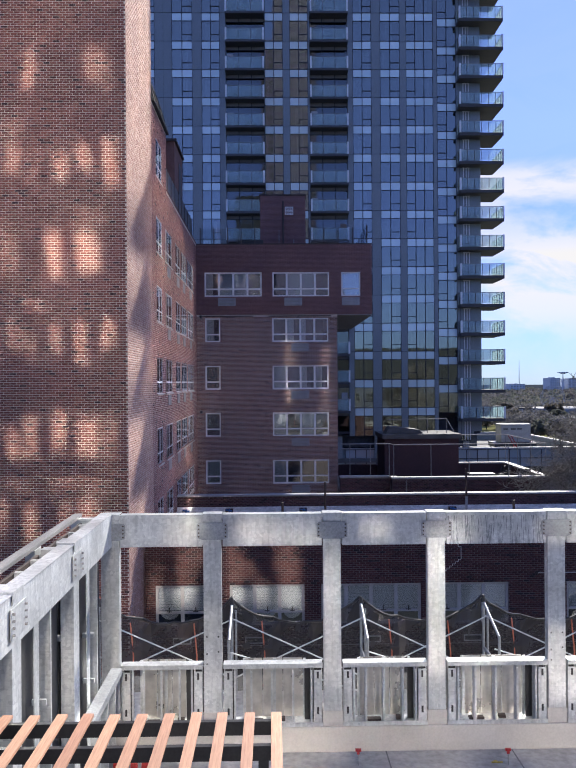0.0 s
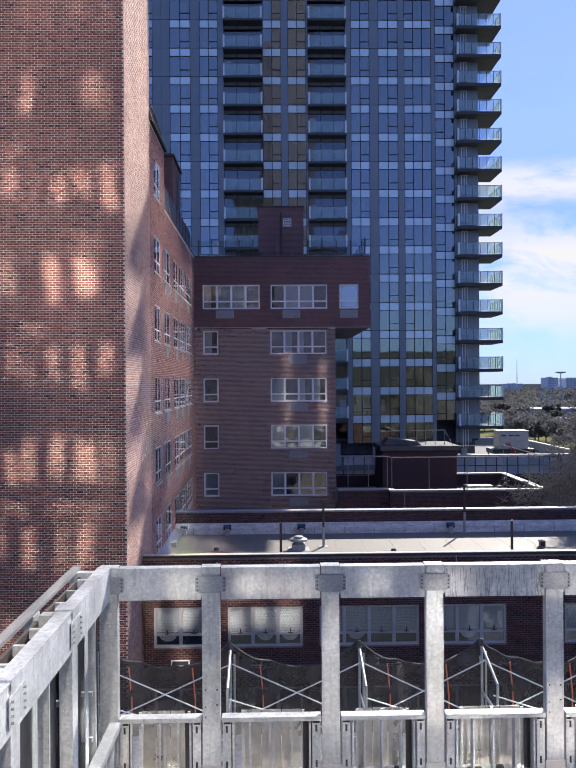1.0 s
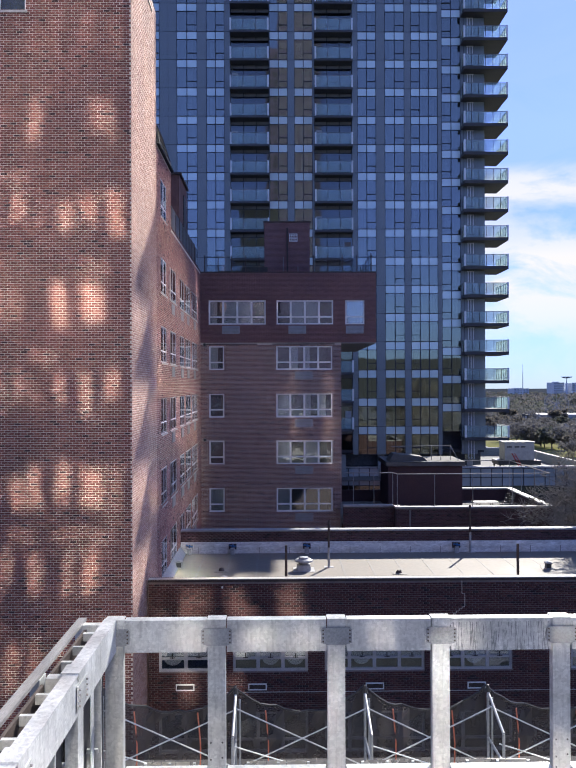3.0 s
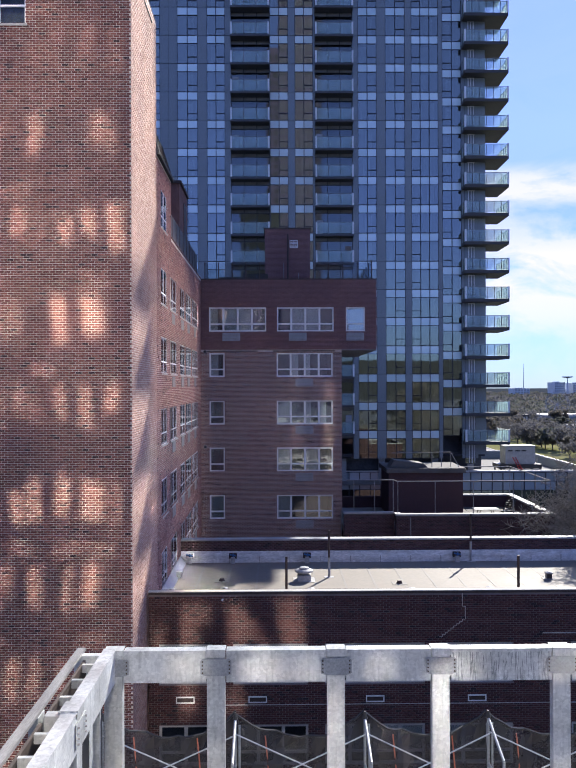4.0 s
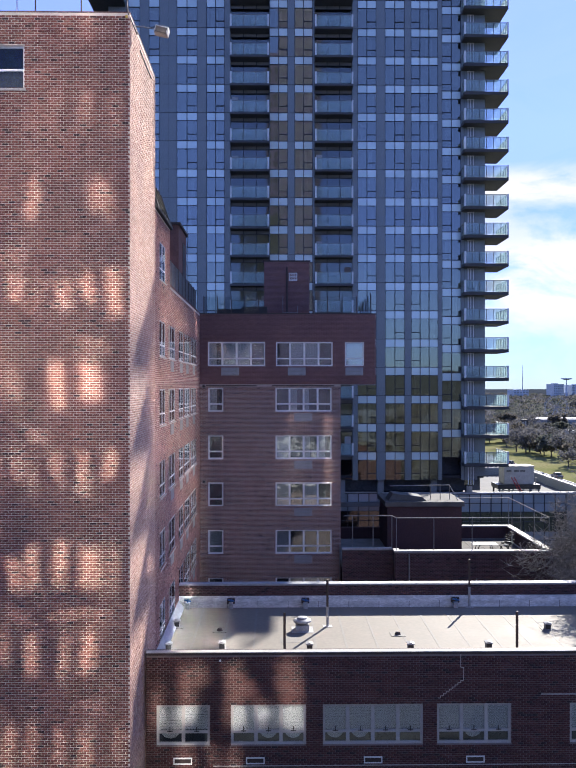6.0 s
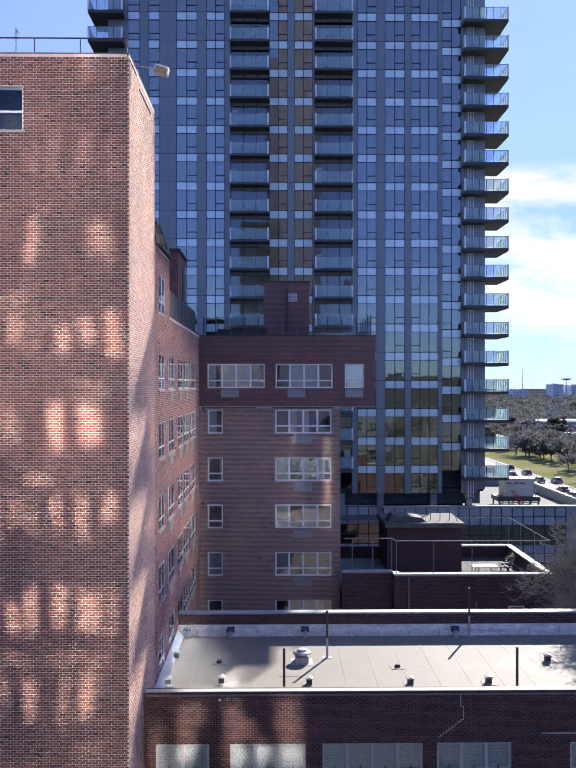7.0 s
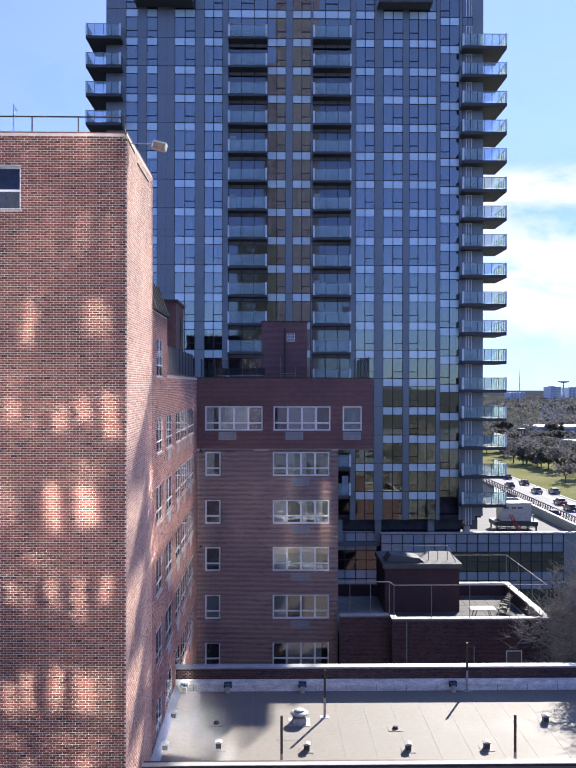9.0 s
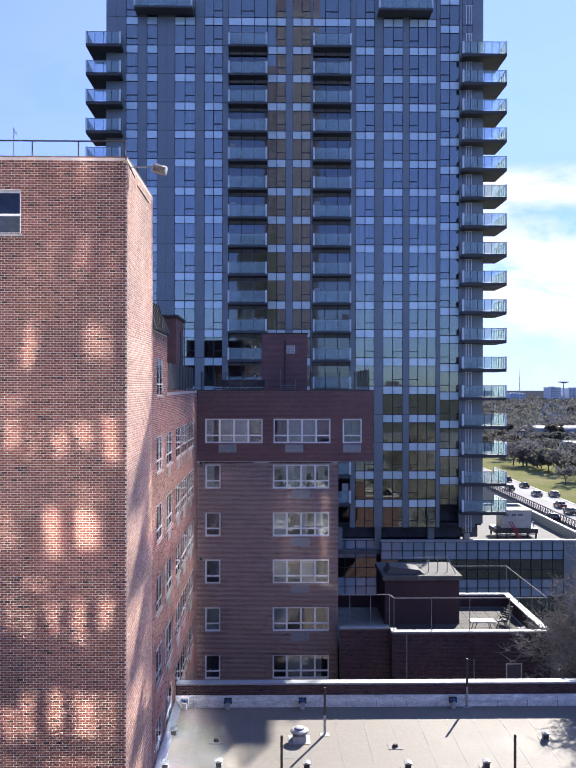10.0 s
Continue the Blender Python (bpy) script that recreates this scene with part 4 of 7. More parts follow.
def balcony(x0, x1, y0, y1, z, ends, soffit):
    """Slab, glass balustrade in panels, posts and top rail."""
    bm = boxes((x0, x1, y0, y1, z - (0.2 if soffit == M_BALC else 0.3), z), bev=0.02)
    b = part("balcony", bm, soffit, tower, "slab balcony with a clear glass balustrade")
    n = max(2, round((x1 - x0) / (1.25 if soffit == M_BALC else 0.75)))
    for i in range(1, n):
        x = x0 + 0.05 + (x1 - x0 - 0.1) * i / n
        part("rail_post", boxes((x - 0.02, x + 0.02, y0 + 0.04, y0 + 0.08, z, z + 1.1)), M_SLEEVE if soffit == M_BALC else M_STEEL_DARK, b)
    bm = boxes((x0 + 0.03, x1 - 0.03, y0 + 0.03, y0 + 0.09, z + 1.1, z + 1.14))
    m = max(1, round((y1 - y0) / (1.3 if soffit == M_BALC else 0.85)))
    for e in ends:
        x = x0 + 0.06 if e < 0 else x1 - 0.06
        box(bm, x - 0.03, x + 0.03, y0 + 0.03, y1, z + 1.1, z + 1.14)
        for j in range(1, m + 1):
            y = y0 + (y1 - y0) * j / m - 0.03
            part("rail_post", boxes((x - 0.04, x + 0.04, y - 0.05, y + 0.05, z, z + 1.1)), M_STEEL_DARK, b)
    part("rail", bm, M_SLEEVE, b)
    # white bars added in place of glints on the side glass edges
    for x in (x0 + 0.07, x1 - 0.07):
        part("end_post", boxes((x - 0.08, x + 0.08, y0 - 0.03, y0 + 0.12, z + 0.004, z + 1.16)), M_WHITE, b, "white bar for the bright edge of the side glass")
    lamp = (x0 + x1) / 2 + (0.75 if x0 < 0 else -0.6)
    part("balcony_lamp", boxes((lamp - 0.07, lamp + 0.07, y1 - 0.12, y1 - 0.02, z + 1.15, z + 1.3), bev=0.01), M_WHITE, b, "small white wall lamp")
    for i in range(n):
        w = (x1 - x0 - 0.1) / n
        p = part("glass_panel", boxes((x0 + 0.08 + i * w, x0 + 0.02 + (i + 1) * w, y0 + 0.055, y0 + 0.065, z + 0.05, z + 1.1)), M_GLASS_RAIL, b)
        p.visible_shadow = False
    for e in ends:
        x = x0 + 0.06 if e < 0 else x1 - 0.06
        p = part("glass_panel", boxes((x - 0.005, x + 0.005, y0 + 0.08, y1, z + 0.05, z + 1.1)), M_FROST, b, "sunlit side panel")
        p.visible_shadow = False
    return b


M_FROST = glass_material("side_rail_glass", (0.8, 0.86, 0.85), 0.05)
scattering_glass(M_FROST, (0.80, 0.90, 0.86), 0.42, "ShaderNodeBsdfTranslucent")
masters, decks = {}, []
for key, (x0, x1, y0, y1, zt, ends, mat) in {"a": (BALC[0][0], BALC[0][1], TY - 0.95, TY + 0.3, 61.22, (-1, 1), M_BALC), "b": (BALC[1][0], BALC[1][1], TY - 0.95, TY + 0.3, 61.22, (-1, 1), M_BALC),
                                             "l": (-18.7, -15.4, TY - 1.4, TY + 2.9, 61.0, (-1, 1), M_BALC_LIGHT), "r": (17.2, 21.45, TY - 1.3, TY + 2.9, 60.42, (-1, 1), M_BALC_LIGHT)}.items():
    top = 0
    for k in range(top, -17, -1):
        z = zt + k * FLOOR
        if key == "l" and z < 36:
            break
        if z < 15.6:
            break
        if key not in masters:
            masters[key] = balcony(x0, x1, y0, y1, z, ends, mat)
        else:
            src = masters[key]
            made = put_mesh("balcony", src.data, (root_of(tower).x, root_of(tower).y, root_of(tower).z + k * FLOOR), tower)
            made["label"] = src["label"]
            for c in src.children:
                d = put_mesh(c.name.split(".")[0], c.data, root_of(made), made)
                d.visible_shadow = c.visible_shadow
        if key in "ab":
            decks.append((made if k else masters[key], x0, x1, z))


def deck_chair(parent, x, z, mat):
    """A low folding chair on a balcony: seat, back and two side frames."""
    ch = part("deck_chair", boxes((x, x + 0.52, TY - 0.62, TY - 0.12, z + 0.38, z + 0.44), (x, x + 0.52, TY - 0.12, TY - 0.06, z + 0.44, z + 0.98), bev=0.01), mat, parent, "folding balcony chair")
    part("chair_frame", rods(0.018, *[p for u in (x + 0.03, x + 0.49) for p in (((u, TY - 0.62, z), (u, TY - 0.1, z + 0.6)), ((u, TY - 0.1, z), (u, TY - 0.62, z + 0.4)))], seg=6), M_BLACK, ch)


def planter(parent, x, z):
    pot = part("planter", lathe(x, TY - 0.45, ((z + 0.002, 0.15), (z + 0.35, 0.22), (z + 0.37, 0.22)), 12), M_TEAK, parent, "brown planter")
    pr = random.Random(int(x * 10 + z))
    vs, fs = [], []
    for k in range(40):
        c = Vector((x + pr.gauss(0, 0.15), TY - 0.45 + pr.gauss(0, 0.1), z + 0.45 + abs(pr.gauss(0, 0.28))))
        u = Vector((pr.uniform(-1, 1), pr.uniform(-1, 1), pr.uniform(-1, 1))).normalized() * 0.09
        w = u.orthogonal()
        vs += [tuple(c + u), tuple(c + w), tuple(c - u), tuple(c - w)]
        fs.append((4 * k, 4 * k + 1, 4 * k + 2, 4 * k + 3))
    loose_mesh("plant", (vs, fs), M_LEAF_GREEN, pot)


rng = random.Random(31)
for floor, a, b, z in decks:
    if rng.random() < 0.55:
        deck_chair(floor, a + rng.uniform(0.4, 2.6), z, rng.choice((M_TEAK, M_BLACK, M_FLASHING)))
    if rng.random() < 0.3:
        planter(floor, rng.choice((a + 0.5, b - 0.5)), z)
    if rng.random() < 0.35:
        u = rng.choice((a + 0.15, b - 0.75))
        part("privacy_screen", boxes((u, u + 0.6, TY + 0.2, TY + 0.24, z + 0.004, z + rng.uniform(1.3, 1.9))), rng.choice((M_TEAK, M_FLASHING)), floor, "fabric privacy screen")
# window wall behind the balconies, its panes dimmed for the shade there
for a, b in BALC:
    fr, pane, spand, w = facade_bay(b - a, 3, 1)
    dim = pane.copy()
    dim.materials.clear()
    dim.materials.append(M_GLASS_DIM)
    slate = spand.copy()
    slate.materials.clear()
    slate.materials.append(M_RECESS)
    for k in range(-16, 5):
        z = ROW0 + k * FLOOR - FLOOR
        if z < 14.6 or z > 71:
            continue
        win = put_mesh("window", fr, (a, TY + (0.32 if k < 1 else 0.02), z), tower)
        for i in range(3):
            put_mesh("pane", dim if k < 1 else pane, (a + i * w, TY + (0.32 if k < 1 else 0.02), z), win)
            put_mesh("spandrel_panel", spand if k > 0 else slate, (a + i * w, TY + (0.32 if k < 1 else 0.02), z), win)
    part("recess_side", boxes((a - 0.08, a - 0.01, TY + 0.26, TY + 1.2, 15.3, ROW0)), M_CLAD, tower)
    part("recess_side", boxes((b + 0.01, b + 0.08, TY + 0.26, TY + 1.2, 15.3, ROW0)), M_CLAD, tower)
    part("recess_lintel", boxes(*[(a + 0.02, b - 0.02, TY + 0.30, TY + 0.5, ROW0 + k * FLOOR - 0.34, ROW0 + k * FLOOR) for k in range(-16, 1)]), M_RECESS, tower)
# corner glazing beside the right-hand balconies
fr, pane, spand, w = facade_bay(1.0, 1, 5)
mull = mesh_of("door_mullion", boxes((0.36, 0.44, -0.06, -0.03, 0.1, FLOOR - 0.8), (0.62, 0.69, -0.06, -0.03, 0.1, FLOOR - 0.8), (0.88, 0.96, -0.06, -0.03, 0.1, FLOOR - 0.8), (0.3, 1.0, -0.055, -0.032, FLOOR - 0.86, FLOOR - 0.8)), M_WHITE)
for k in range(-16, 5):
    z = ROW0 + k * FLOOR - 0.55 - FLOOR
    win = put_mesh("window", fr, (17.45, TY + 0.015, z), tower)
    put_mesh("pane", pane, (17.45, TY + 0.015, z), win)
    put_mesh("door_mullion", mull, (17.45, TY + 0.015, z), win)
part("corner_pier", boxes((18.46, 19.5, TY - 0.01, TY + 1.5, 15.2, 76)), M_CLAD, tower)
for x0, x1 in ((-14.14, -8.62), (9.13, 14.29)):
    balcony(x0, x1, TY - 1.6, TY + 0.2, 64.55, (-1, 1), M_BALC)

# undercroft and podium
part("undercroft", boxes((-10, 17.9, TY + 2.5, TY + 20, 12.6, 15.25), (-17, 19.4, TY + 0.2, TY + 22, 15.0, 15.24)), M_CLAD_EDGE, tower)
for x in (5.6, 9.4, 14.6):
    part("column", boxes((x - 0.3, x + 0.3, TY + 0.6, TY + 1.2, 12.6, 15.05), bev=0.02), M_CLAD, tower)
# white column added for the sunlit podium parts that show beyond
for x in (18.3,):
    part("column", boxes((x - 0.3, x + 0.3, TY + 1.4, TY + 2.0, 12.6, 15.05), bev=0.03), M_FLASHING, tower, "white column in place of sunlit podium parts beyond")

podium = thing("podium", (18, TY + 6, 0), "dark blue glazed podium with a white-edged flat roof", "building")
part("roof", boxes((-20, 30.1, TY + 0.3, TY + 24, 12.2, 12.6)), M_GREY_ROOF, podium, "grey roof felt")
for dims in ((9.5, 30.4, TY - 0.12, TY + 0.3, 13.45, 13.62), (30.1, 30.4, TY + 0.3, TY + 24, 13.45, 13.62), (19.6, 30.1, TY + 23.7, TY + 24, 13.45, 13.62), (-20, 9.5, TY + 0.9, TY + 1.2, 13.45, 13.55)):
    part("coping", boxes(dims), M_FLASHING, podium)
part("parapet", boxes((9.6, 27.44, TY + 0.13, TY + 0.28, 12.6, 13.45), (30.12, 30.3, TY + 0.3, TY + 24, 12.6, 13.45), (19.6, 30.11, TY + 23.7, TY + 23.98, 12.6, 13.45)), M_CLAD, podium)
part("core", boxes((-20, 30.1, TY + 1.6, TY + 23.9, 0, 12.2)), M_ROOM, podium)
part("wall", boxes((27.45, 30.3, TY, TY + 0.3, 0, 13.45), (30.11, 30.3, TY + 0.3, TY + 24, 0, 12.6)), M_CLAD, podium, "plain slate-blue end wall")
g1 = {}
for x0, x1, y, dz in ((9.6, 27.4, TY, 0.0), (1.0, 9.3, TY + 0.9, 0.0)):
    n = round((x1 - x0) / 1.07)
    w = (x1 - x0) / n
    rows, z = [0.86, 0.86, 0.95, 0.95, 0.86, 0.86, 1.9, 0.86, 1.9, 0.9, 2.4], 13.42
    lines = [13.42]
    for h in rows:
        lines.append(lines[-1] - h)
    bm = lattice(bars(x0 - 0.035, x1 + 0.035, [x0 + i * w for i in range(1, n)], 0.035, 0.07), bars(lines[-1] - 0.03, 13.45, lines[-2:0:-1], 0.03, 0.06), lambda i, j: i % 2 == 0 or j % 2 == 0, y - 0.05, y + 0.12)
    for r, h in enumerate(rows):
        mat = M_SPANDREL_GREY if r in (0, 1, 4, 5) else M_GLASS_TOWER
        key = (x0, r)
        g1[key] = mesh_of("pane", boxes((0.03, w - 0.03, 0.02, 0.04, 0.03, h - 0.03)), mat)
        z -= h
    frame_ob = part("curtain_wall", bm, M_CLAD_EDGE, podium)
    z = 13.42
    for r, h in enumerate(rows):
        z -= h
        for i in range(n):
            put_mesh("pane", g1[(x0, r)], (x0 + i * w, y, z), frame_ob)


def roof_unit():
    x, y, z = 23.15, 84.3, 12.6
    ob = thing("rooftop_unit", (x + 1.6, y + 1, z), "pale grey rooftop air-handling unit on a black steel base", "air conditioner")
    part("casing", boxes((x, x + 3.15, y, y + 2.1, z + 1.02, z + 2.85), bev=0.04), M_STONE, ob)
    part("cap", boxes((x - 0.08, x + 3.23, y - 0.08, y + 2.18, z + 2.85, z + 2.93)), M_SLEEVE, ob)
    for u in (0.25, 1.05, 1.7):
        part("louvre", boxes((x + u, x + u + 0.5, y - 0.03, y, z + 2.35, z + 2.48)), M_BLACK, ob)
    part("base_frame", boxes((x - 0.75, x + 3.75, y - 0.3, y + 2.3, z + 0.55, z + 1.0)), M_BLACK, ob)
    for u in (-0.6, 0.4, 1.5, 2.6, 3.5):
        part("base_leg", boxes((x + u, x + u + 0.14, y - 0.25, y - 0.1, z, z + 0.55)), M_BLACK, ob)
        part("base_leg", boxes((x + u, x + u + 0.14, y + 2.1, y + 2.25, z, z + 0.55)), M_BLACK, ob)
    part("pipe_run", rods(0.06, ((x - 0.7, y - 0.2, z + 0.4), (x + 3.7, y - 0.2, z + 0.45)), ((x + 3.4, y + 0.2, z + 1.0), (x + 3.4, y + 0.2, z + 1.7))), M_SLEEVE, ob)
    bm = rods(0.04, ((x + 0.75, y - 0.04, z + 1.75), (x + 1.5, y - 0.9, z)), ((x + 1.05, y - 0.04, z + 1.75), (x + 1.8, y - 0.9, z)))
    for k in range(1, 6):
        f = k / 6
        rod(bm, (x + 0.75 + 0.75 * f, y - 0.04 - 0.86 * f, z + 1.75 * (1 - f)), (x + 1.05 + 0.75 * f, y - 0.04 - 0.86 * f, z + 1.75 * (1 - f)), 0.025, seg=6)
    part("ladder", bm, M_RED, ob, "red leaning ladder")


roof_unit()


# ---- left brick building with its wing ----
X_W, Y_F = -5.37, 24.8
wing = thing("brick_apartment_wing", (-9, 36, 0), "tall red brick apartment block with a lower wing behind", "building")
TOPS = [26.63, 23.92, 21.10, 18.29, 15.48, 12.67, 9.86]
front_hole = (-10.35, -8.62, 33.24, 34.59)
front_hole2 = (-10.35, -9.62, 30.2, 31.6)
wall_f = wall_with_holes("wall", wing, 0, Y_F, 0.3, -14.5, X_W, 0, 35.60, [front_hole, front_hole2], M_MORTAR)
WCOLS = [(31.15, 32.75, 2), (33.75, 35.95, 2), (37.3, 39.1, 2), (39.6, 42.0, 3), (42.5, 45.6, 4)]
side_holes = [(a, b, t - 1.43, t) for t in TOPS for a, b, _ in WCOLS if not (t < 14 and a < 37)]
up_hole = (31.15, 32.8, 28.2, 29.7)
wall_a = wall_with_holes("wall", wing, 1, X_W, -0.3, Y_F + 0.3, 30.05, 0, 35.60, [], M_MORTAR)
wall_b = wall_with_holes("wall", wing, 1, X_W, -0.3, 30.05, 34.2, 0, 30.7, [h for h in side_holes if h[0] < 34 and h[1] < 34] + [up_hole], M_MORTAR)
side_b = [h for h in side_holes if h[1] > 34.2]
wall_c = wall_with_holes("wall", wing, 1, X_W, -0.3, 34.2, 47.6, 0, 28.3, [(max(a, 34.2), b, c, d) for a, b, c, d in side_b], M_MORTAR)
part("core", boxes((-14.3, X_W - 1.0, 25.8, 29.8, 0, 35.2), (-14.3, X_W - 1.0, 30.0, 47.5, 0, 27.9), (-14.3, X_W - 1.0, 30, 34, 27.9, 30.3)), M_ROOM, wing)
part("roof", boxes((-14.4, X_W - 0.31, 25.11, 30.0, 35.2, 35.4), (-14.4, X_W - 0.31, 34.2, 47.5, 27.9, 28.0)), M_SLAB, wing)
part("back_wall", boxes((-14.5, X_W - 0.31, 29.75, 30.04, 27.9, 35.6)), M_WINE_PLAIN, wing)
for b in ((-14.5, X_W + 0.012, Y_F - 0.012, Y_F + 0.33, 35.60, 35.64), (X_W - 0.33, X_W + 0.012, Y_F + 0.34, 30.08, 35.60, 35.64), (X_W - 0.33, X_W + 0.03, 34.3, 47.55, 28.3, 28.37)):
    part("coping", boxes(b, bev=0.01), M_COPING, wing)
window(wing, 0, Y_F, 1, *front_hole[:2], *front_hole[2:], 2, 33.85, bar=0.06, glass=M_CLEAR)
window(wing, 0, Y_F, 1, *front_hole2[:2], *front_hole2[2:], 1, 30.8)
wr = random.Random(8)
for (a, b, c, d) in side_holes:
    n = next(p for p in WCOLS if p[0] == a)[2]
    window(wing, 1, X_W, -1, a, b, c, d, n, c + 0.45, blind=("curtain", "none", "none", "none", "none", "none"), rng=wr, depth=-0.045, bar=0.07, thick=0.022)
    if a > 33:
        mid = (a + b) / 2
        part("ac_sleeve", boxes((X_W - 0.02, X_W + 0.03, mid - 0.5, mid + 0.5, c - 0.55, c - 0.1)), M_SLEEVE, wing)
window(wing, 1, X_W, -1, *up_hole[:2], *up_hole[2:], 2, 28.65, rng=wr, depth=-0.045, thick=0.022)
# sloped sheet-metal roof over the middle part
def hip_roof():
    """Steep sheet-metal slope over the eaves, hipped at its far end."""
    bm = bmesh.new()
    e, w = X_W + 0.12, X_W - 4
    low = [bm.verts.new(p) for p in ((e, 30.06, 30.7), (e, 34.3, 30.7), (w, 34.3, 30.7), (w, 30.06, 30.7))]
    lip = [bm.verts.new(p) for p in ((e, 30.06, 30.8), (e, 34.3, 30.8), (w, 34.3, 30.8), (w, 30.06, 30.8))]
    top = [bm.verts.new(p) for p in ((e - 0.34, 30.06, 31.85), (e - 0.34, 33.1, 31.85), (w, 33.1, 31.85), (w, 30.06, 31.85))]
    bm.faces.new(low[::-1]), bm.faces.new(top)
    for a, b in ((low, lip), (lip, top)):
        for i in range(4):
            bm.faces.new((a[i], a[(i + 1) % 4], b[(i + 1) % 4], b[i]))
    bmesh.ops.recalc_face_normals(bm, faces=bm.faces)
    return part("sloped_roof", bm, M_COPPER, wing, "dark slate standing-seam sheet metal roof")


mans = hip_roof()
for y in (30.5, 31.1, 31.7, 32.3, 32.9):
    bm = prism(bmesh.new(), [(X_W + 0.12, y, 30.81), (X_W + 0.16, y, 30.81), (X_W - 0.18, y, 31.87), (X_W - 0.22, y, 31.87)], (0, 0.03, 0))
    part("seam", bm, M_COPPER, mans)
# brick stair head on the roof
part("stair_head", boxes((-9.0, -5.6, 39.2, 42.5, 28.0, 31.9)), M_COPING, wing, "brick stair head")
part("stair_head_cap", boxes((-9.1, -5.5, 39.1, 42.6, 31.9, 32.02)), M_STEEL_DARK, wing)
part("stair_door", boxes((-5.62, -5.57, 40.9, 41.9, 28.1, 31.3)), M_BLACK, wing, "dark metal door")
# glass wind screen on the wing's parapet
for i in range(9):
    y = 34.35 + i * 1.42
    part("screen_post", boxes((X_W - 0.2, X_W - 0.14, y, y + 0.06, 28.37, 29.65)), M_STEEL_DARK, wing)
    p = part("screen_panel", boxes((X_W - 0.18, X_W - 0.165, y + 0.07, y + 1.40, 28.42, 29.6)), M_SCREEN, wing)
# pipe rail, aerial and lightning rod on the high roof
bm = rods(0.025, ((-14, 24.95, 36.15), (X_W - 0.1, 24.95, 36.15)))
for i in range(7):
    x = -14 + i * 1.42
    rod(bm, (x, 24.95, 35.6), (x, 24.95, 36.15), 0.022)
part("roof_rail", bm, M_STEEL_DARK, wing, "thin grey pipe rail")
part("aerial", rods(0.018, ((-9.1, 25.6, 35.4), (-9.1, 25.6, 36.75)), ((-9.1, 25.6, 36.7), (-9.0, 25.6, 36.55))), M_FLASHING, wing)
part("bracket", rods(0.02, ((-5.45, 24.77, 35.9), (-5.42, 24.77, 35.6)), ((-5.42, 24.77, 35.6), (-5.2, 25.2, 35.1))), M_STEEL_DARK, wing)
part("conduit", boxes((X_W + 0.004, X_W + 0.04, 26.6, 29.0, 35.16, 35.2)), M_STEEL_DARK, wing, "thin dark conduit")
part("corner_marker", boxes((-5.5, -5.42, 24.76, 24.79, 35.44, 35.52), bev=0.005), M_YELLOW, wing, "small yellow marker")


def flood_light():
    ob = thing("flood_light", (-4.55, 26.05, 35.5), "weathered grey street-lamp head on an arm from the wall", "lamp")
    part("arm", rods(0.022, ((X_W - 0.02, 25.3, 35.45), (-4.8, 25.95, 35.62))), M_SLEEVE, ob)
    bm = boxes((-4.78, -4.32, 25.9, 26.25, 35.46, 35.72), bev=0.05)
    bmesh.ops.rotate(bm, verts=bm.verts, cent=(-4.55, 26.05, 35.6), matrix=Matrix.Rotation(radians(14), 3, "Y"))
    h = part("lamp_head", bm, M_FLASHING, ob)
    bm = boxes((-4.73, -4.37, 25.88, 25.905, 35.48, 35.66))
    bmesh.ops.rotate(bm, verts=bm.verts, cent=(-4.55, 26.05, 35.6), matrix=Matrix.Rotation(radians(14), 3, "Y"))
    part("lens", bm, M_BARK, h, "brown dusty lens")


flood_light()

# ---- brick block with penthouse across the court ----
Y_M = 47.67
block = thing("brick_apartment_block", (-1, 53, 0), "dark red brick apartment block with an overhanging top storey", "building")
PH = [(-4.88, -1.49, 25.19, 26.63, 4), (-0.85, 2.52, 25.19, 26.63, 4), (3.24, 4.38, 25.19, 26.63, 1)]
BODY = [(-4.87, -3.97, t - 1.42, t, 1) for t in TOPS[1:]] + [(-0.88, 2.46, t - 1.42, t, 4) for t in TOPS[1:]]
wall_m = wall_with_holes("wall", block, 0, Y_M, 0.3, X_W, 2.99, 0, 24.12, [h[:4] for h in BODY], M_MORTAR_DARK)
wall_p = wall_with_holes("wall", block, 0, Y_M - 0.1, 0.35, X_W, 5.07, 24.12, 28.27, [h[:4] for h in PH], M_MORTAR_PLUM)
for b in ((2.69, 2.99, Y_M + 0.31, 60, 0, 24.12), (4.77, 5.07, Y_M + 0.26, 60, 24.12, 28.27)):
    part("side_wall", boxes(b), M_WINE_PLAIN, block)
part("soffit", boxes((3.0, 5.06, Y_M - 0.08, 59.9, 24.06, 24.115)), M_SLEEVE, block)
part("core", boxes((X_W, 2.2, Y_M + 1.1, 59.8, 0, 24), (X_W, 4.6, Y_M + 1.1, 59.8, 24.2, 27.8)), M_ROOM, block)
part("roof", boxes((X_W - 8, 4.77, Y_M + 0.26, 60, 27.8, 27.95)), M_SLAB, block)
part("coping", boxes((X_W, 5.1, Y_M - 0.13, Y_M + 0.28, 28.27, 28.33), (4.74, 5.1, Y_M + 0.29, 60, 28.27, 28.33)), M_STEEL_DARK, block)
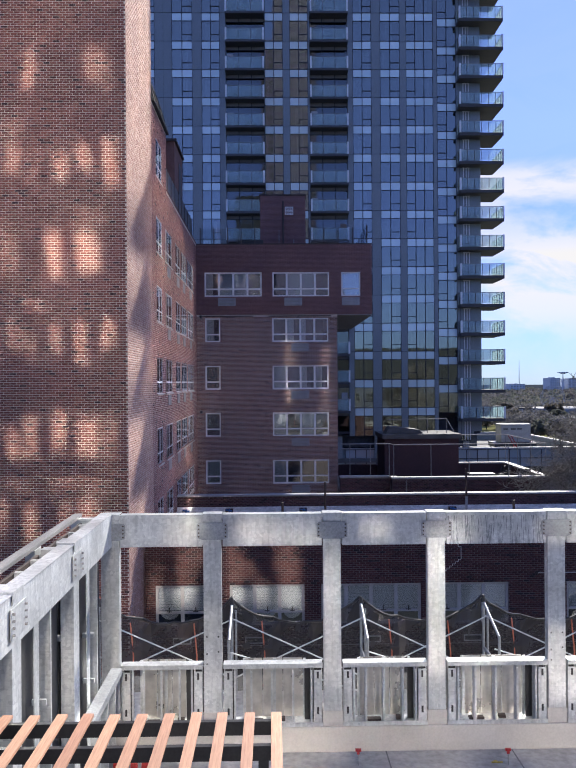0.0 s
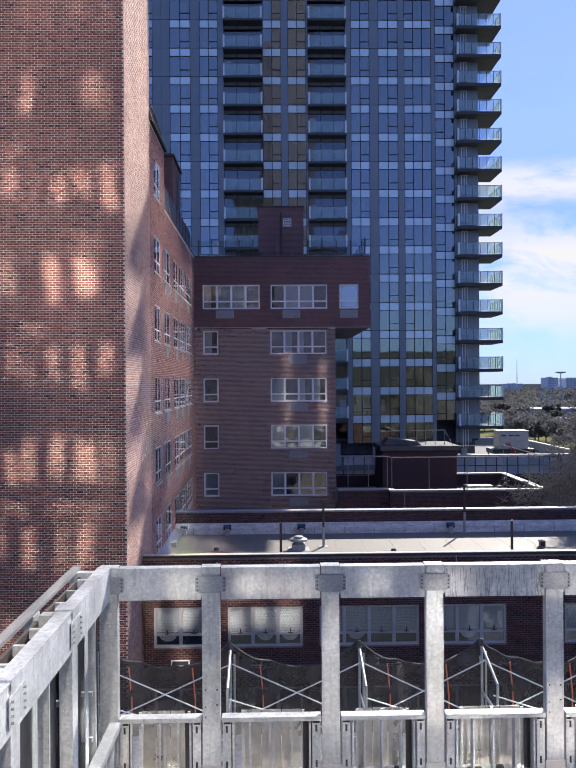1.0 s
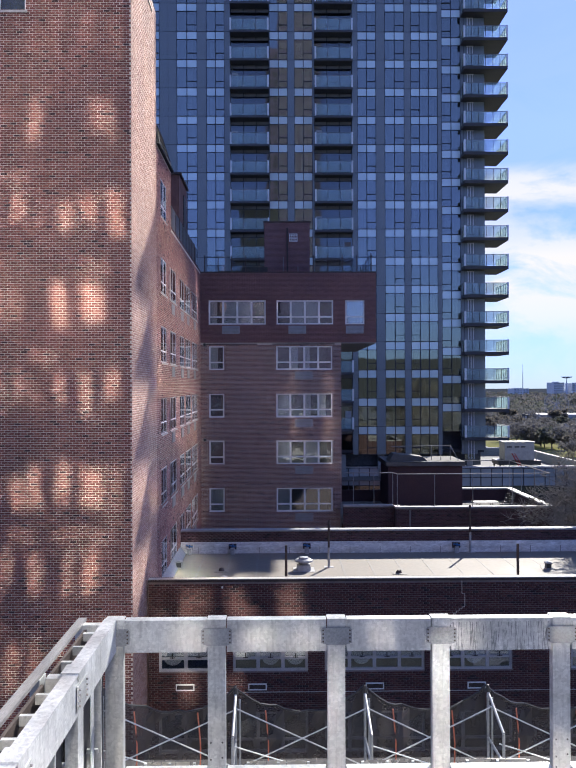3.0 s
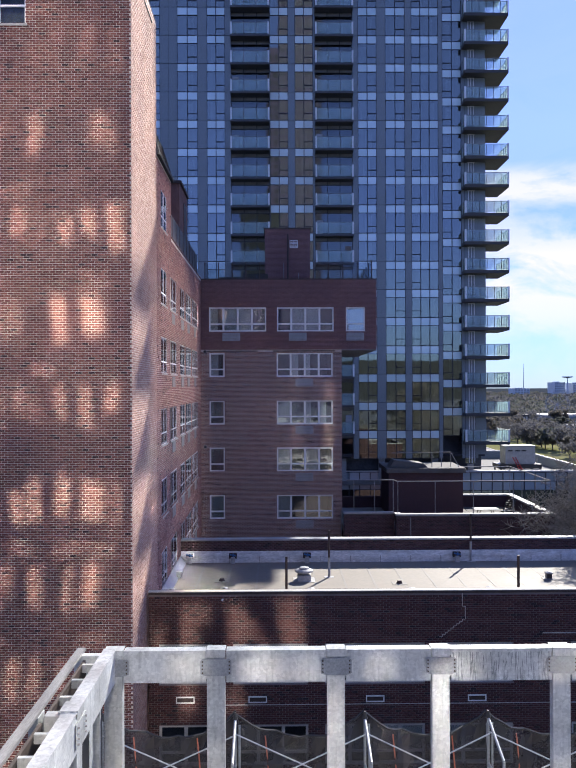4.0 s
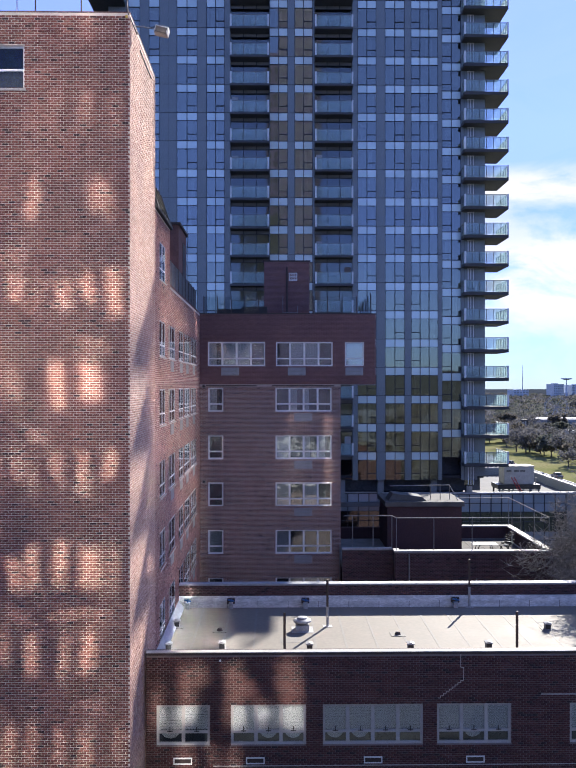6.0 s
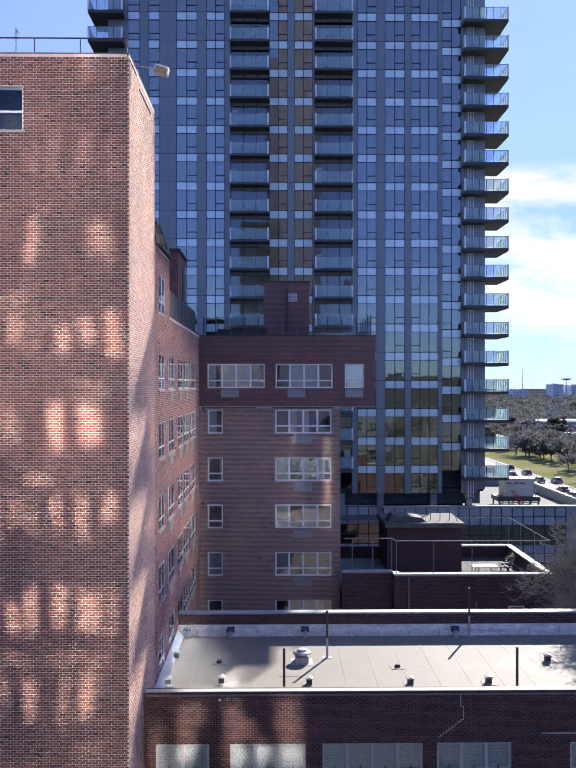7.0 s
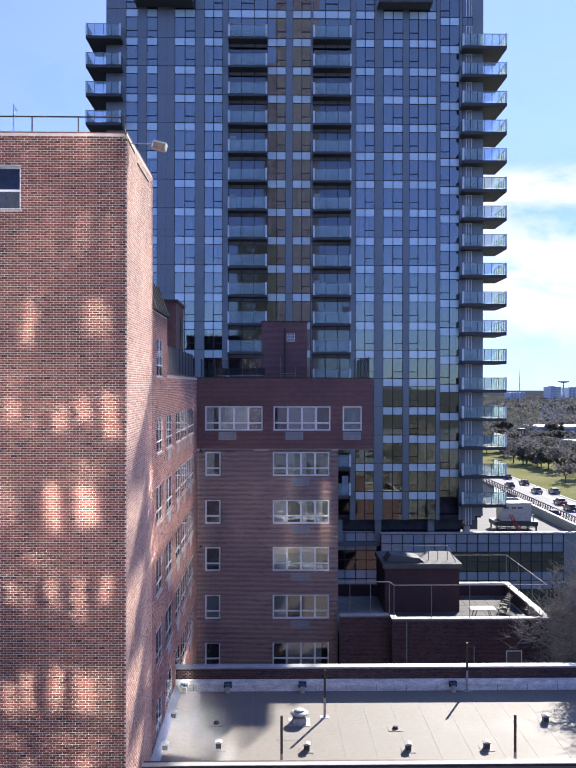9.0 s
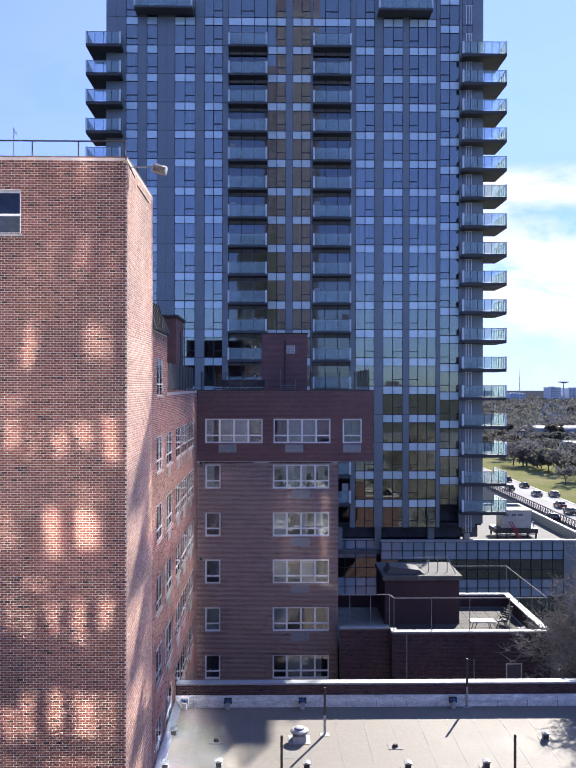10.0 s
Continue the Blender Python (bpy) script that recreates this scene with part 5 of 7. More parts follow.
# thin dark strip just below the top storey
part("soldier_course", boxes((X_W + 0.35, -2.0, Y_M - 0.025, Y_M - 0.001, 24.0, 24.06), (-1.1, 2.6, Y_M - 0.025, Y_M - 0.001, 24.0, 24.06)), M_STEEL_DARK, block)
part("downpipe", rods(0.04, ((2.93, Y_M - 0.07, 4), (2.93, Y_M - 0.07, 14.6))), M_SLEEVE, block)
for (a, b, c, d, n) in PH + BODY:
    window(block, 0, Y_M - (0.1 if c > 25 else 0), 1, a, b, c, d, n, c + 0.45, blind=("curtain", "curtain", "none"), rng=wr, bar=0.08, sill=False, depth=0.035)
for z in (24.0, 18.35):
    v = part("round_vent", rod(bmesh.new(), (-5.13, Y_M - 0.05, z), (-5.13, Y_M - 0.012, z), 0.11, seg=14), M_SLEEVE, block, "small round wall vent")
    part("vent_mouth", rod(bmesh.new(), (-5.13, Y_M - 0.056, z), (-5.13, Y_M - 0.051, z), 0.07, seg=12), M_BLACK, v)
sl = mesh_of("ac_sleeve", boxes((0, 1.05, -0.04, 0.02, 0, 0.47), bev=0.01), M_AC)
gr = mesh_of("grille_bar", boxes((0.05, 1.0, -0.05, -0.03, 0, 0.02)), M_SLEEVE)
for x, z, y in [(-4.09, 24.64, Y_M - 0.1), (-0.15, 24.64, Y_M - 0.1), (3.27, 24.64, Y_M - 0.1)] + [(0.23, t - 2.0, Y_M) for t in TOPS[1:]]:
    s = put_mesh("ac_sleeve", sl, (x, y, z), block)
    for k in range(5):
        put_mesh("grille_bar", gr, (x, y, z + 0.05 + 0.085 * k), s)

# penthouse roof: lift head, wind screens, odds and ends
bulk = part("lift_head", boxes((-1.6, 1.25, 50.3, 54, 27.95, 31.8)), M_MORTAR_PLUM, block, "brick lift head")
part("lift_head_cap", boxes((-1.66, 1.31, 50.24, 54.06, 31.8, 31.88)), M_STEEL_DARK, block)
bm = boxes((-0.04, 0.0, 50.22, 50.3, 30.6, 31.09), (0.44, 0.48, 50.22, 50.3, 30.6, 31.09), (0.0, 0.44, 50.22, 50.3, 30.6, 30.64), (0.0, 0.44, 50.22, 50.3, 31.05, 31.09), *[(0.0, 0.44, 50.24, 50.3, 30.68 + 0.09 * k, 30.71 + 0.09 * k) for k in range(4)])
for k in range(3):
    box(bm, 0.1 + 0.1 * k, 0.12 + 0.1 * k, 50.245, 50.3, 30.64, 31.05)
part("vent_grille", bm, M_WHITE, block, "white square vent grille")
part("flue", rods(0.05, ((-0.16, 50.2, 28.3), (-0.16, 50.2, 31.45))), M_STEEL_DARK, block)
part("ladder", rods(0.02, ((-0.42, 50.0, 28.0), (-0.42, 50.0, 29.6)), ((0.5, 50.0, 28.0), (0.5, 50.0, 29.0)), ((-0.42, 50.0, 28.6), (0.5, 50.0, 28.6)), ((-0.42, 50.0, 28.45), (0.5, 50.0, 28.45))), M_SLEEVE, block)
for x0, x1, n in ((-5.2, -1.9, 4), (1.4, 4.9, 4)):
    for i in range(n + 1):
        x = x0 + (x1 - x0) * i / n
        part("screen_post", boxes((x - 0.03, x + 0.03, 48.5, 48.56, 27.95, 29.45)), M_STEEL_DARK, block)
        if i < n:
            part("screen_panel", boxes((x + 0.035, x + (x1 - x0) / n - 0.035, 48.52, 48.535, 28.0, 29.4)), M_CLEAR, block)
for i in range(5):
    y = 48.56 + i * 1.5
    part("screen_post", boxes((4.87, 4.93, y, y + 0.06, 27.95, 29.6)), M_STEEL_DARK, block)
    part("screen_panel", boxes((4.89, 4.905, y + 0.07, y + 1.48, 28.0, 29.55)), M_CLEAR, block)


def roof_bench(x, y):
    ob = thing("roof_bench", (x, y, 27.95), "dark slatted bench with posts on the penthouse roof", "bench")
    part("seat", boxes((x, x + 1.6, y, y + 0.5, 28.35, 28.42)), M_BLACK, ob)
    part("backrest", boxes((x, x + 1.6, y + 0.5, y + 0.55, 28.5, 28.95)), M_BLACK, ob)
    for u in (0.05, 1.5):
        part("leg", boxes((x + u, x + u + 0.06, y + 0.05, y + 0.5, 27.95, 28.35)), M_BLACK, ob)


roof_bench(-4.6, 51)
roof_bench(-3.0, 49.4)

# ---- low wing with the cream roof ----
low = thing("low_brick_building", (5, 32, 0), "low red brick building with a cream flat roof", "building")
Y_L, RZ = 27.5, 13.8
LWIN = [(-4.95, -3.12, 2), (-2.40, 0.18, 3), (0.76, 4.22, 4), (4.70, 7.27, 3), (9.3, 11.9, 3)]
L_HOLES = [(a, b, z - 1.40, z) for z in (13.10, 10.30, 7.5) for a, b, _ in LWIN]
wall_l = wall_with_holes("wall", low, 0, Y_L, 0.35, X_W + 0.06, 17, 0, 14.80, L_HOLES, M_MORTAR_MID)
part("coping", boxes((X_W + 0.06, 17, Y_L - 0.03, Y_L + 0.4, 14.80, 14.88), bev=0.015), M_STEEL_DARK, low, "dark metal roof edge")
part("coping_top", boxes((X_W + 0.06, 17, Y_L - 0.03, Y_L + 0.22, 14.884, 14.905)), M_STONE, low)
part("roof", boxes((X_W + 0.03, 17, Y_L + 0.36, 37.2, 13.5, RZ)), M_MEMBRANE, low, "cream welded roof membrane")
wall_lb = part("back_parapet", boxes((X_W + 0.03, 17, 37.2, 37.55, 0, 14.78)), M_MORTAR_DEEP, low)
part("back_coping", boxes((X_W + 0.03, 17, 37.14, 37.6, 14.78, 14.86), bev=0.012), M_AC, low, "pale metal coping")
part("core", boxes((X_W + 0.1, 16.8, 28.6, 37.1, 0, 13.4)), M_ROOM, low)
part("end_wall", boxes((16.7, 17, Y_L + 0.36, 37.19, 0, 14.7)), M_WINE_PLAIN, low)
bm = prism(bmesh.new(), [(X_W + 0.04, 37.19, RZ), (X_W + 0.04, 37.02, RZ), (X_W + 0.04, 37.05, RZ + 0.28), (X_W + 0.04, 37.13, RZ + 0.5), (X_W + 0.04, 37.19, RZ + 0.5)], (22, 0, 0))
fl = part("flashing", bm, M_UPSTAND, low, "white membrane upstand")
for i in range(16):
    part("flashing_joint", boxes((-4.5 + 1.4 * i, -4.48 + 1.4 * i, 36.99, 37.03, RZ + 0.005, RZ + 0.3)), M_SLEEVE, fl)
bm = prism(bmesh.new(), [(X_W + 0.035, 28, RZ), (X_W + 0.3, 28, RZ), (X_W + 0.035, 28, RZ + 0.35)], (0, 9, 0))
part("flashing", bm, M_AC, low)
seam = mesh_of("roof_seam", boxes((-0.045, 0.045, 27.9, 36.95, 0, 0.006)), M_MEMBRANE_SEAM)
for i in range(16):
    put_mesh("roof_seam", seam, (X_W + 1.2 + i * 1.22, 0, RZ), low)
for i in range(2):
    part("roof_patch", boxes((-3 + 2.3 * i, -2.1 + 2.3 * i, 30.2 + (i * 1.7) % 4.5, 30.9 + (i * 1.7) % 4.5, RZ + 0.002, RZ + 0.008)), M_MEMBRANE_SEAM, low)
lr = random.Random(2)
for z in (13.10, 10.30, 7.5):
    for a, b, n in LWIN:
        if z > 10 or a < 8:
            window(low, 0, Y_L, 1, a, b, z - 1.40, z, n, z - 0.96, mat=M_ALU, blind="blind" if z > 12 else ("blind", "none"), rng=lr, depth=0.06, bar=0.085, sill=False)
swag_rng = random.Random(12)
for a, b, n in LWIN[:4]:
    w = (b - a) / n
    for i in range(n):
        if swag_rng.random() < 0.6:
            c, r = a + (i + 0.5) * w, w * 0.36
            pts = [(c + r * math.cos(t), Y_L + 0.20, 12.16 + 0.30 * math.sin(t)) for t in (math.pi * (1 + k / 12) for k in range(13))]
            part("curtain_swag", prism(bmesh.new(), pts, (0, 0.02, 0)), M_BLIND, low, "white fabric hanging in a curve")
        part("sash_stay", boxes((a + (i + 0.5) * w - 0.015, a + (i + 0.5) * w + 0.015, Y_L + 0.035, Y_L + 0.058, 12.15, 12.32), (a + (i + 0.5) * w - 0.09, a + (i + 0.5) * w + 0.09, Y_L + 0.03, Y_L + 0.058, 12.165, 12.19)), M_BLACK, low)
for x in (-4.37, -1.88, 2.17, 5.7):
    for z in (11.06, 8.26):
        v = part("wall_vent", boxes((x, x + 0.64, Y_L - 0.03, Y_L + 0.01, z, z + 0.04), (x, x + 0.64, Y_L - 0.03, Y_L + 0.01, z + 0.19, z + 0.23), (x, x + 0.04, Y_L - 0.03, Y_L + 0.01, z + 0.04, z + 0.19), (x + 0.6, x + 0.64, Y_L - 0.03, Y_L + 0.01, z + 0.04, z + 0.19)), M_WHITE, low)
        part("grille", boxes((x + 0.04, x + 0.6, Y_L - 0.015, Y_L + 0.02, z + 0.04, z + 0.19)), M_STEEL_DARK, v)
part("band", boxes((8.3, 17, Y_L - 0.025, Y_L + 0.01, 13.38, 13.42), (-3.0, 17, Y_L - 0.02, Y_L + 0.01, 10.98, 11.01)), M_STONE, low)
# a stepped, repointed crack that runs down from the roof edge
crack, cx, cz = bmesh.new(), 5.52, 14.79
for k in range(20):
    step = 0.0 if k < 11 else -0.1
    box(crack, cx - 0.011, cx + 0.011, Y_L - 0.016, Y_L, cz - COURSE, cz)
    if step or k == 5:
        box(crack, cx + (step or 0.1), cx, Y_L - 0.0155, Y_L, cz - COURSE - 0.014, cz - COURSE)
        cx += step or 0.1
    cz -= COURSE
part("repointed_crack", crack, M_MORTAR, low)
part("bulkhead_light", rod(bmesh.new(), (-2.76, Y_L - 0.08, 14.62), (-2.76, Y_L, 14.62), 0.035, seg=10), M_WHITE, low)


def roof_hood(x, y, mat):
    ob = thing("roof_vent_hood", (x, y, RZ), "small galvanised roof vent hood on a membrane patch", "roof vent", "roof vents")
    part("patch", boxes((x - 0.26, x + 0.26, y - 0.24, y + 0.24, RZ + 0.006, RZ + 0.018)), M_MEMBRANE_SEAM, ob)
    part("stack", boxes((x - 0.11, x + 0.11, y - 0.1, y + 0.12, RZ + 0.018, RZ + 0.24)), mat, ob)
    bm = prism(bmesh.new(), [(x - 0.14, y - 0.14, RZ + 0.24), (x + 0.14, y - 0.14, RZ + 0.24), (x + 0.14, y - 0.14, RZ + 0.28), (x, y - 0.14, RZ + 0.32), (x - 0.14, y - 0.14, RZ + 0.28)], (0, 0.28, 0))
    part("hood", bm, M_FLASHING, ob)
    part("opening", boxes((x - 0.1, x + 0.1, y - 0.11, y - 0.102, RZ + 0.05, RZ + 0.235)), M_BLACK, ob)


for x, y in ((-2.95, 31.2), (0.45, 31.0), (4.36, 30.95), (7.42, 31.05), (10.55, 33.5), (-5.0, 31.1), (-5.05, 34.1)):
    roof_hood(x, y, M_SLEEVE)


def round_vent(x, y):
    ob = thing("roof_fan", (x, y, RZ), "white mushroom-topped roof exhaust fan on a kerb", "roof fan")
    part("patch", boxes((x - 0.45, x + 0.45, y - 0.42, y + 0.42, RZ + 0.006, RZ + 0.016)), M_FLASHING, ob)
    part("kerb", boxes((x - 0.28, x + 0.28, y - 0.28, y + 0.28, RZ + 0.016, RZ + 0.24), bev=0.015), M_FLASHING, ob)
    part("neck", lathe(x, y, ((RZ + 0.24, 0.19), (RZ + 0.33, 0.2))), M_SLEEVE, ob)
    part("cowl", lathe(x, y, ((RZ + 0.33, 0.24), (RZ + 0.35, 0.36), (RZ + 0.38, 0.38), (RZ + 0.43, 0.37), (RZ + 0.47, 0.30), (RZ + 0.48, 0.22))), M_FLASHING, ob)
    part("cap", lathe(x, y, ((RZ + 0.48, 0.2), (RZ + 0.50, 0.21), (RZ + 0.54, 0.19), (RZ + 0.56, 0.12))), M_FLASHING, ob)


round_vent(0.25, 33.6)
for x, y in ((4.16, 32.9), (-3.2, 33.5)):
    ob = thing("roof_drain", (x, y, RZ), "black domed roof drain on a pale patch", "roof drain")
    part("patch", boxes((x - 0.3, x + 0.3, y - 0.26, y + 0.26, RZ + 0.006, RZ + 0.018)), M_MEMBRANE_SEAM, ob)
    part("dome", rod(bmesh.new(), (x, y, RZ + 0.018), (x, y, RZ + 0.13), 0.13, 0.08, seg=14), M_STEEL_DARK, ob)
for x, y, h in ((1.34, 34.1, 2.0), (-0.53, 30.0, 1.75), (8.1, 37.0, 2.2), (8.22, 30.0, 1.75)):
    ob = thing("roof_pole", (x, y, RZ), "slim steel roof pole, dark above and pale below", "pole", "roof poles")
    k = 0.42 if y > 31 else 0.2
    part("sleeve", rod(bmesh.new(), (x, y, RZ), (x, y, RZ + h * k), 0.055, seg=10), M_FLASHING, ob)
    part("shaft", rod(bmesh.new(), (x, y, RZ + h * k), (x, y, RZ + h), 0.05, seg=10), M_STEEL_DARK, ob)
    part("patch", boxes((x - 0.2, x + 0.2, y - 0.16, y + 0.16, RZ + 0.006, RZ + 0.016)), M_FLASHING, ob)
for x in (-4.9, -2.92, 0.5, 7.43):
    ob = thing("parapet_scupper", (x, 36.9, RZ), "blue-grey scupper box against the roof parapet", "scupper", "scuppers")
    part("box", boxes((x - 0.18, x + 0.18, 36.86, 37.02, RZ + 0.22, RZ + 0.46), bev=0.02), M_STEEL_DARK if x > -4 else M_FLASHING, ob)
    part("outlet", boxes((x - 0.1, x + 0.1, 36.74, 36.86, RZ + 0.0, RZ + 0.3), bev=0.02), M_FLASHING, ob)
    part("valve", rods(0.035, ((x - 0.15, 36.8, RZ + 0.42), (x + 0.15, 36.8, RZ + 0.36)), ((x, 36.8, RZ + 0.31), (x + 0.02, 36.8, RZ + 0.46))), M_BLUE_PIPE, ob, "blue valve pipe")

# ---- roof terrace building ----
ter = thing("terrace_building", (9, 50, 0), "low dark brick building with a railed roof terrace", "building")
Y_T = 45.75
wall_t = part("wall", boxes((5.95, 15.0, Y_T, Y_T + 0.3, 0, 14.5)), M_MORTAR_DEEP, ter)
wall_t2 = part("wall", boxes((2.995, 5.94, 46.55, 46.85, 0, 14.5)), M_MORTAR_DEEP, ter)
for b in ((14.7, 15.0, Y_T + 0.31, 54.2, 0, 14.5), (2.995, 14.69, 53.9, 54.2, 0, 14.5), (5.95, 6.2, Y_T + 0.31, 46.54, 0, 14.5)):
    part("side_wall", boxes(b), M_WINE_PLAIN, ter)
part("deck", boxes((3.0, 14.69, 46.86, 53.89, 13.4, 13.75)), M_SLAB, ter, "grey paved terrace deck")
tiles = mesh_of("paver", boxes((0.01, 0.74, 0.01, 0.74, 0, 0.03), bev=0.004), M_PAVER)
for i in range(11):
    for j in range(9):
        put_mesh("paver", tiles, (6.25 + 0.75 * i, 46.9 + 0.75 * j, 13.75), ter)
part("coping", boxes((5.9, 15.06, Y_T - 0.05, Y_T + 0.35, 14.5, 14.6), (14.65, 15.06, Y_T + 0.36, 54.25, 14.5, 14.6), (10.9, 14.64, 53.85, 54.25, 14.5, 14.6), (2.995, 5.89, 46.5, 46.9, 14.5, 14.6), (5.9, 6.25, Y_T + 0.36, 46.49, 14.5, 14.6), bev=0.012), M_FLASHING, ter, "white metal coping")
part("stair_head", boxes((6.1, 10.75, 50.0, 53.6, 13.75, 16.5)), M_WINE_PLAIN, ter, "brick stair head")
part("stair_head_roof", boxes((5.95, 10.9, 49.85, 53.8, 16.5, 16.78)), M_GREY_ROOF, ter)
bm = bmesh.new()
posts = [(5.9, 46.7), (6.05, 45.9), (8.2, 45.9), (10.4, 45.9), (12.7, 45.9), (14.85, 45.9), (14.85, 48.6), (14.85, 51.3), (14.85, 54.0), (11.2, 54.0), (3.6, 46.7), (4.8, 46.7)]
for x, y in posts:
    rod(bm, (x, y, 14.55), (x, y, 16.45), 0.025, seg=6)
for a, b in (((3.1, 46.7), (5.9, 46.7)), ((5.9, 46.7), (6.05, 45.9)), ((6.05, 45.9), (14.85, 45.9)), ((14.85, 45.9), (14.85, 54.0)), ((14.85, 54.0), (8.0, 54.0))):
    rod(bm, (*a, 16.45), (*b, 16.45), 0.03, seg=6)
part("railing", bm, M_SLEEVE, ter, "thin grey terrace railing")
bm = bmesh.new()
for x in (9.0, 9.6, 10.2):
    rod(bm, (x, 51, 16.78), (x, 51, 17.7), 0.025, seg=6)
rod(bm, (6.4, 51, 17.65), (10.2, 51, 17.7), 0.025, seg=6)
rod(bm, (10.2, 51, 17.7), (10.6, 50.4, 16.8), 0.025, seg=6)
part("roof_rail", bm, M_SLEEVE, ter)
bm = prism(bmesh.new(), [(6.2, 50.3, 16.8), (8.6, 50.3, 16.8), (8.3, 50.3, 17.05), (6.5, 50.3, 17.25)], (0, 1.4, 0))
part("tarp", bm, M_SLAB_DARK, ter, "dark folded tarpaulin")
part("downpipe", rods(0.04, ((6.74, Y_T - 0.06, 3), (6.74, Y_T - 0.06, 14.4)), ((10.6, Y_T - 0.06, 3), (10.6, Y_T - 0.06, 13.0))), M_SLEEVE, ter)
window(ter, 0, Y_T - 0.2, 1, 12.45, 13.35, 11.65, 12.75, 1, None, depth=0.17, sill=False)


def patio_table(x, y):
    z = 13.78
    ob = thing("patio_table", (x, y, z), "light folding patio table on the terrace", "table")
    part("tabletop", boxes((x - 0.75, x + 0.75, y - 0.4, y + 0.4, z + 0.7, z + 0.74), bev=0.01), M_FLASHING, ob)
    for a in (-0.6, 0.6):
        for b in (-0.3, 0.3):
            part("leg", rod(bmesh.new(), (x + a, y + b, z), (x + a * 0.6, y + b, z + 0.7), 0.025, seg=6), M_STEEL_DARK, ob)


def patio_chair(x, y, turn):
    z = 13.78
    ob = thing("patio_chair", (x, y, z), "dark slatted folding patio chair on the terrace", "chair", "terrace chairs")
    for k in range(4):
        part("seat_slat", boxes((x - 0.28, x + 0.28, y - 0.26 + 0.14 * k, y - 0.16 + 0.14 * k, z + 0.44, z + 0.47)), M_BLACK, ob)
        part("back_slat", boxes((x - 0.28, x + 0.28, y + 0.3 + 0.03 * k, y + 0.33 + 0.03 * k, z + 0.56 + 0.13 * k, z + 0.65 + 0.13 * k)), M_BLACK, ob)
    for a in (-0.27, 0.27):
        part("leg", rod(bmesh.new(), (x + a, y - 0.3, z), (x + a, y + 0.44, z + 1.08), 0.025, seg=6), M_BLACK, ob)
        part("leg", rod(bmesh.new(), (x + a, y + 0.35, z), (x + a, y - 0.25, z + 0.46), 0.025, seg=6), M_BLACK, ob)
    ob.rotation_euler = (0, 0, radians(turn))


patio_table(11.7, 48.2)
patio_chair(13.2, 49.0, -50)
patio_chair(13.6, 50.0, -65)
patio_chair(13.9, 47.4, -80)


# ---- near terrace with the steel frame ----
DZ, FY = 14.65, 11.45
near = thing("terrace_slab", (2, 6, 0), "concrete roof terrace below the camera with a kerb", "terrace", kind="structure")
part("slab", boxes((-4.6, 9.5, 1.2, 14.6, 14.2, DZ)), M_DECK, near, "pale concrete deck with stains")
part("storey_below", boxes((-4.4, 9.3, 1.4, 14.3, 0, 14.19)), M_REAR_DARK, near)
part("curb", boxes((-3.6, 9.3, FY - 0.03, FY + 0.36, DZ, 15.02), bev=0.015), M_CONCRETE, near, "pale concrete kerb")
POSTS = [-3.25, -1.76, -0.01, 1.525, 3.30, 4.95, 6.6]
for x in POSTS:
    part("pedestal", boxes((x - 0.15, x + 0.15, FY, FY + 0.3, 15.02, 15.24), bev=0.01), M_CONCRETE, near)

fr = thing("steel_screen", (0.5, FY, 15.0), "galvanised light-gauge steel screen frame on a concrete kerb", "steel screen")


SCREW = mesh_of("screw", rod(bmesh.new(), (0, 0, 0), (0, -0.012, 0), 0.012, seg=6), M_STEEL_DARK)
SIDE_SCREW = mesh_of("screw", rod(bmesh.new(), (0, 0, 0), (0.025, 0, 0), 0.013, seg=6), M_SLEEVE)


for i, x in enumerate(POSTS):
    w = 0.128
    bm = boxes((x - w, x + w, FY, FY + 0.16, 15.24, 18.12), bev=0.006)
    # lips of the boxed section
    box(bm, x - w - 0.004, x - w + 0.03, FY - 0.006, FY, 15.24, 18.1)
    po = part("post", bm, M_STEEL, fr)
    part("post_cap", boxes((x - w - 0.01, x + w + 0.01, FY - 0.02, FY + 0.2, 18.141, 18.15), (x - w - 0.01, x + w + 0.01, FY - 0.02, FY - 0.013, 18.05, 18.141)), M_STEEL, po)
    p, q, c = 0.225, w + 0.012, 0.03
    bm = prism(bmesh.new(), [(x - p, FY - 0.025, 17.80), (x - q, FY - 0.025, 17.77), (x + q, FY - 0.025, 17.77), (x + p, FY - 0.025, 17.80), (x + p, FY - 0.025, 18.02 - c),
                             (x + p - c, FY - 0.025, 18.02), (x - p + c, FY - 0.025, 18.02), (x - p, FY - 0.025, 18.02 - c)], (0, 0.011, 0))
    pl = part("gusset_plate", bm, M_STEEL_PLATE, po, "darker screwed gusset plate")
    for dx in (-0.195, 0.195):
        for k in range(4):
            put_mesh("screw", SCREW, (x + dx, FY - 0.025, 17.82 + 0.054 * k), pl)
    bm = bmesh.new()
    for dx, dz in ((-0.09, 16.3), (0.08, 16.3), (-0.09, 16.05), (0.08, 16.08), (-0.09, 15.9)):
        if i in (1, 4):
            rod(bm, (x + dx, FY - 0.002, dz + 0.05), (x + dx, FY - 0.005, dz + 0.05), 0.014, seg=8)
    if bm.verts:
        part("bolt_hole", bm, M_BLACK, po)
    else:
        bm.free()
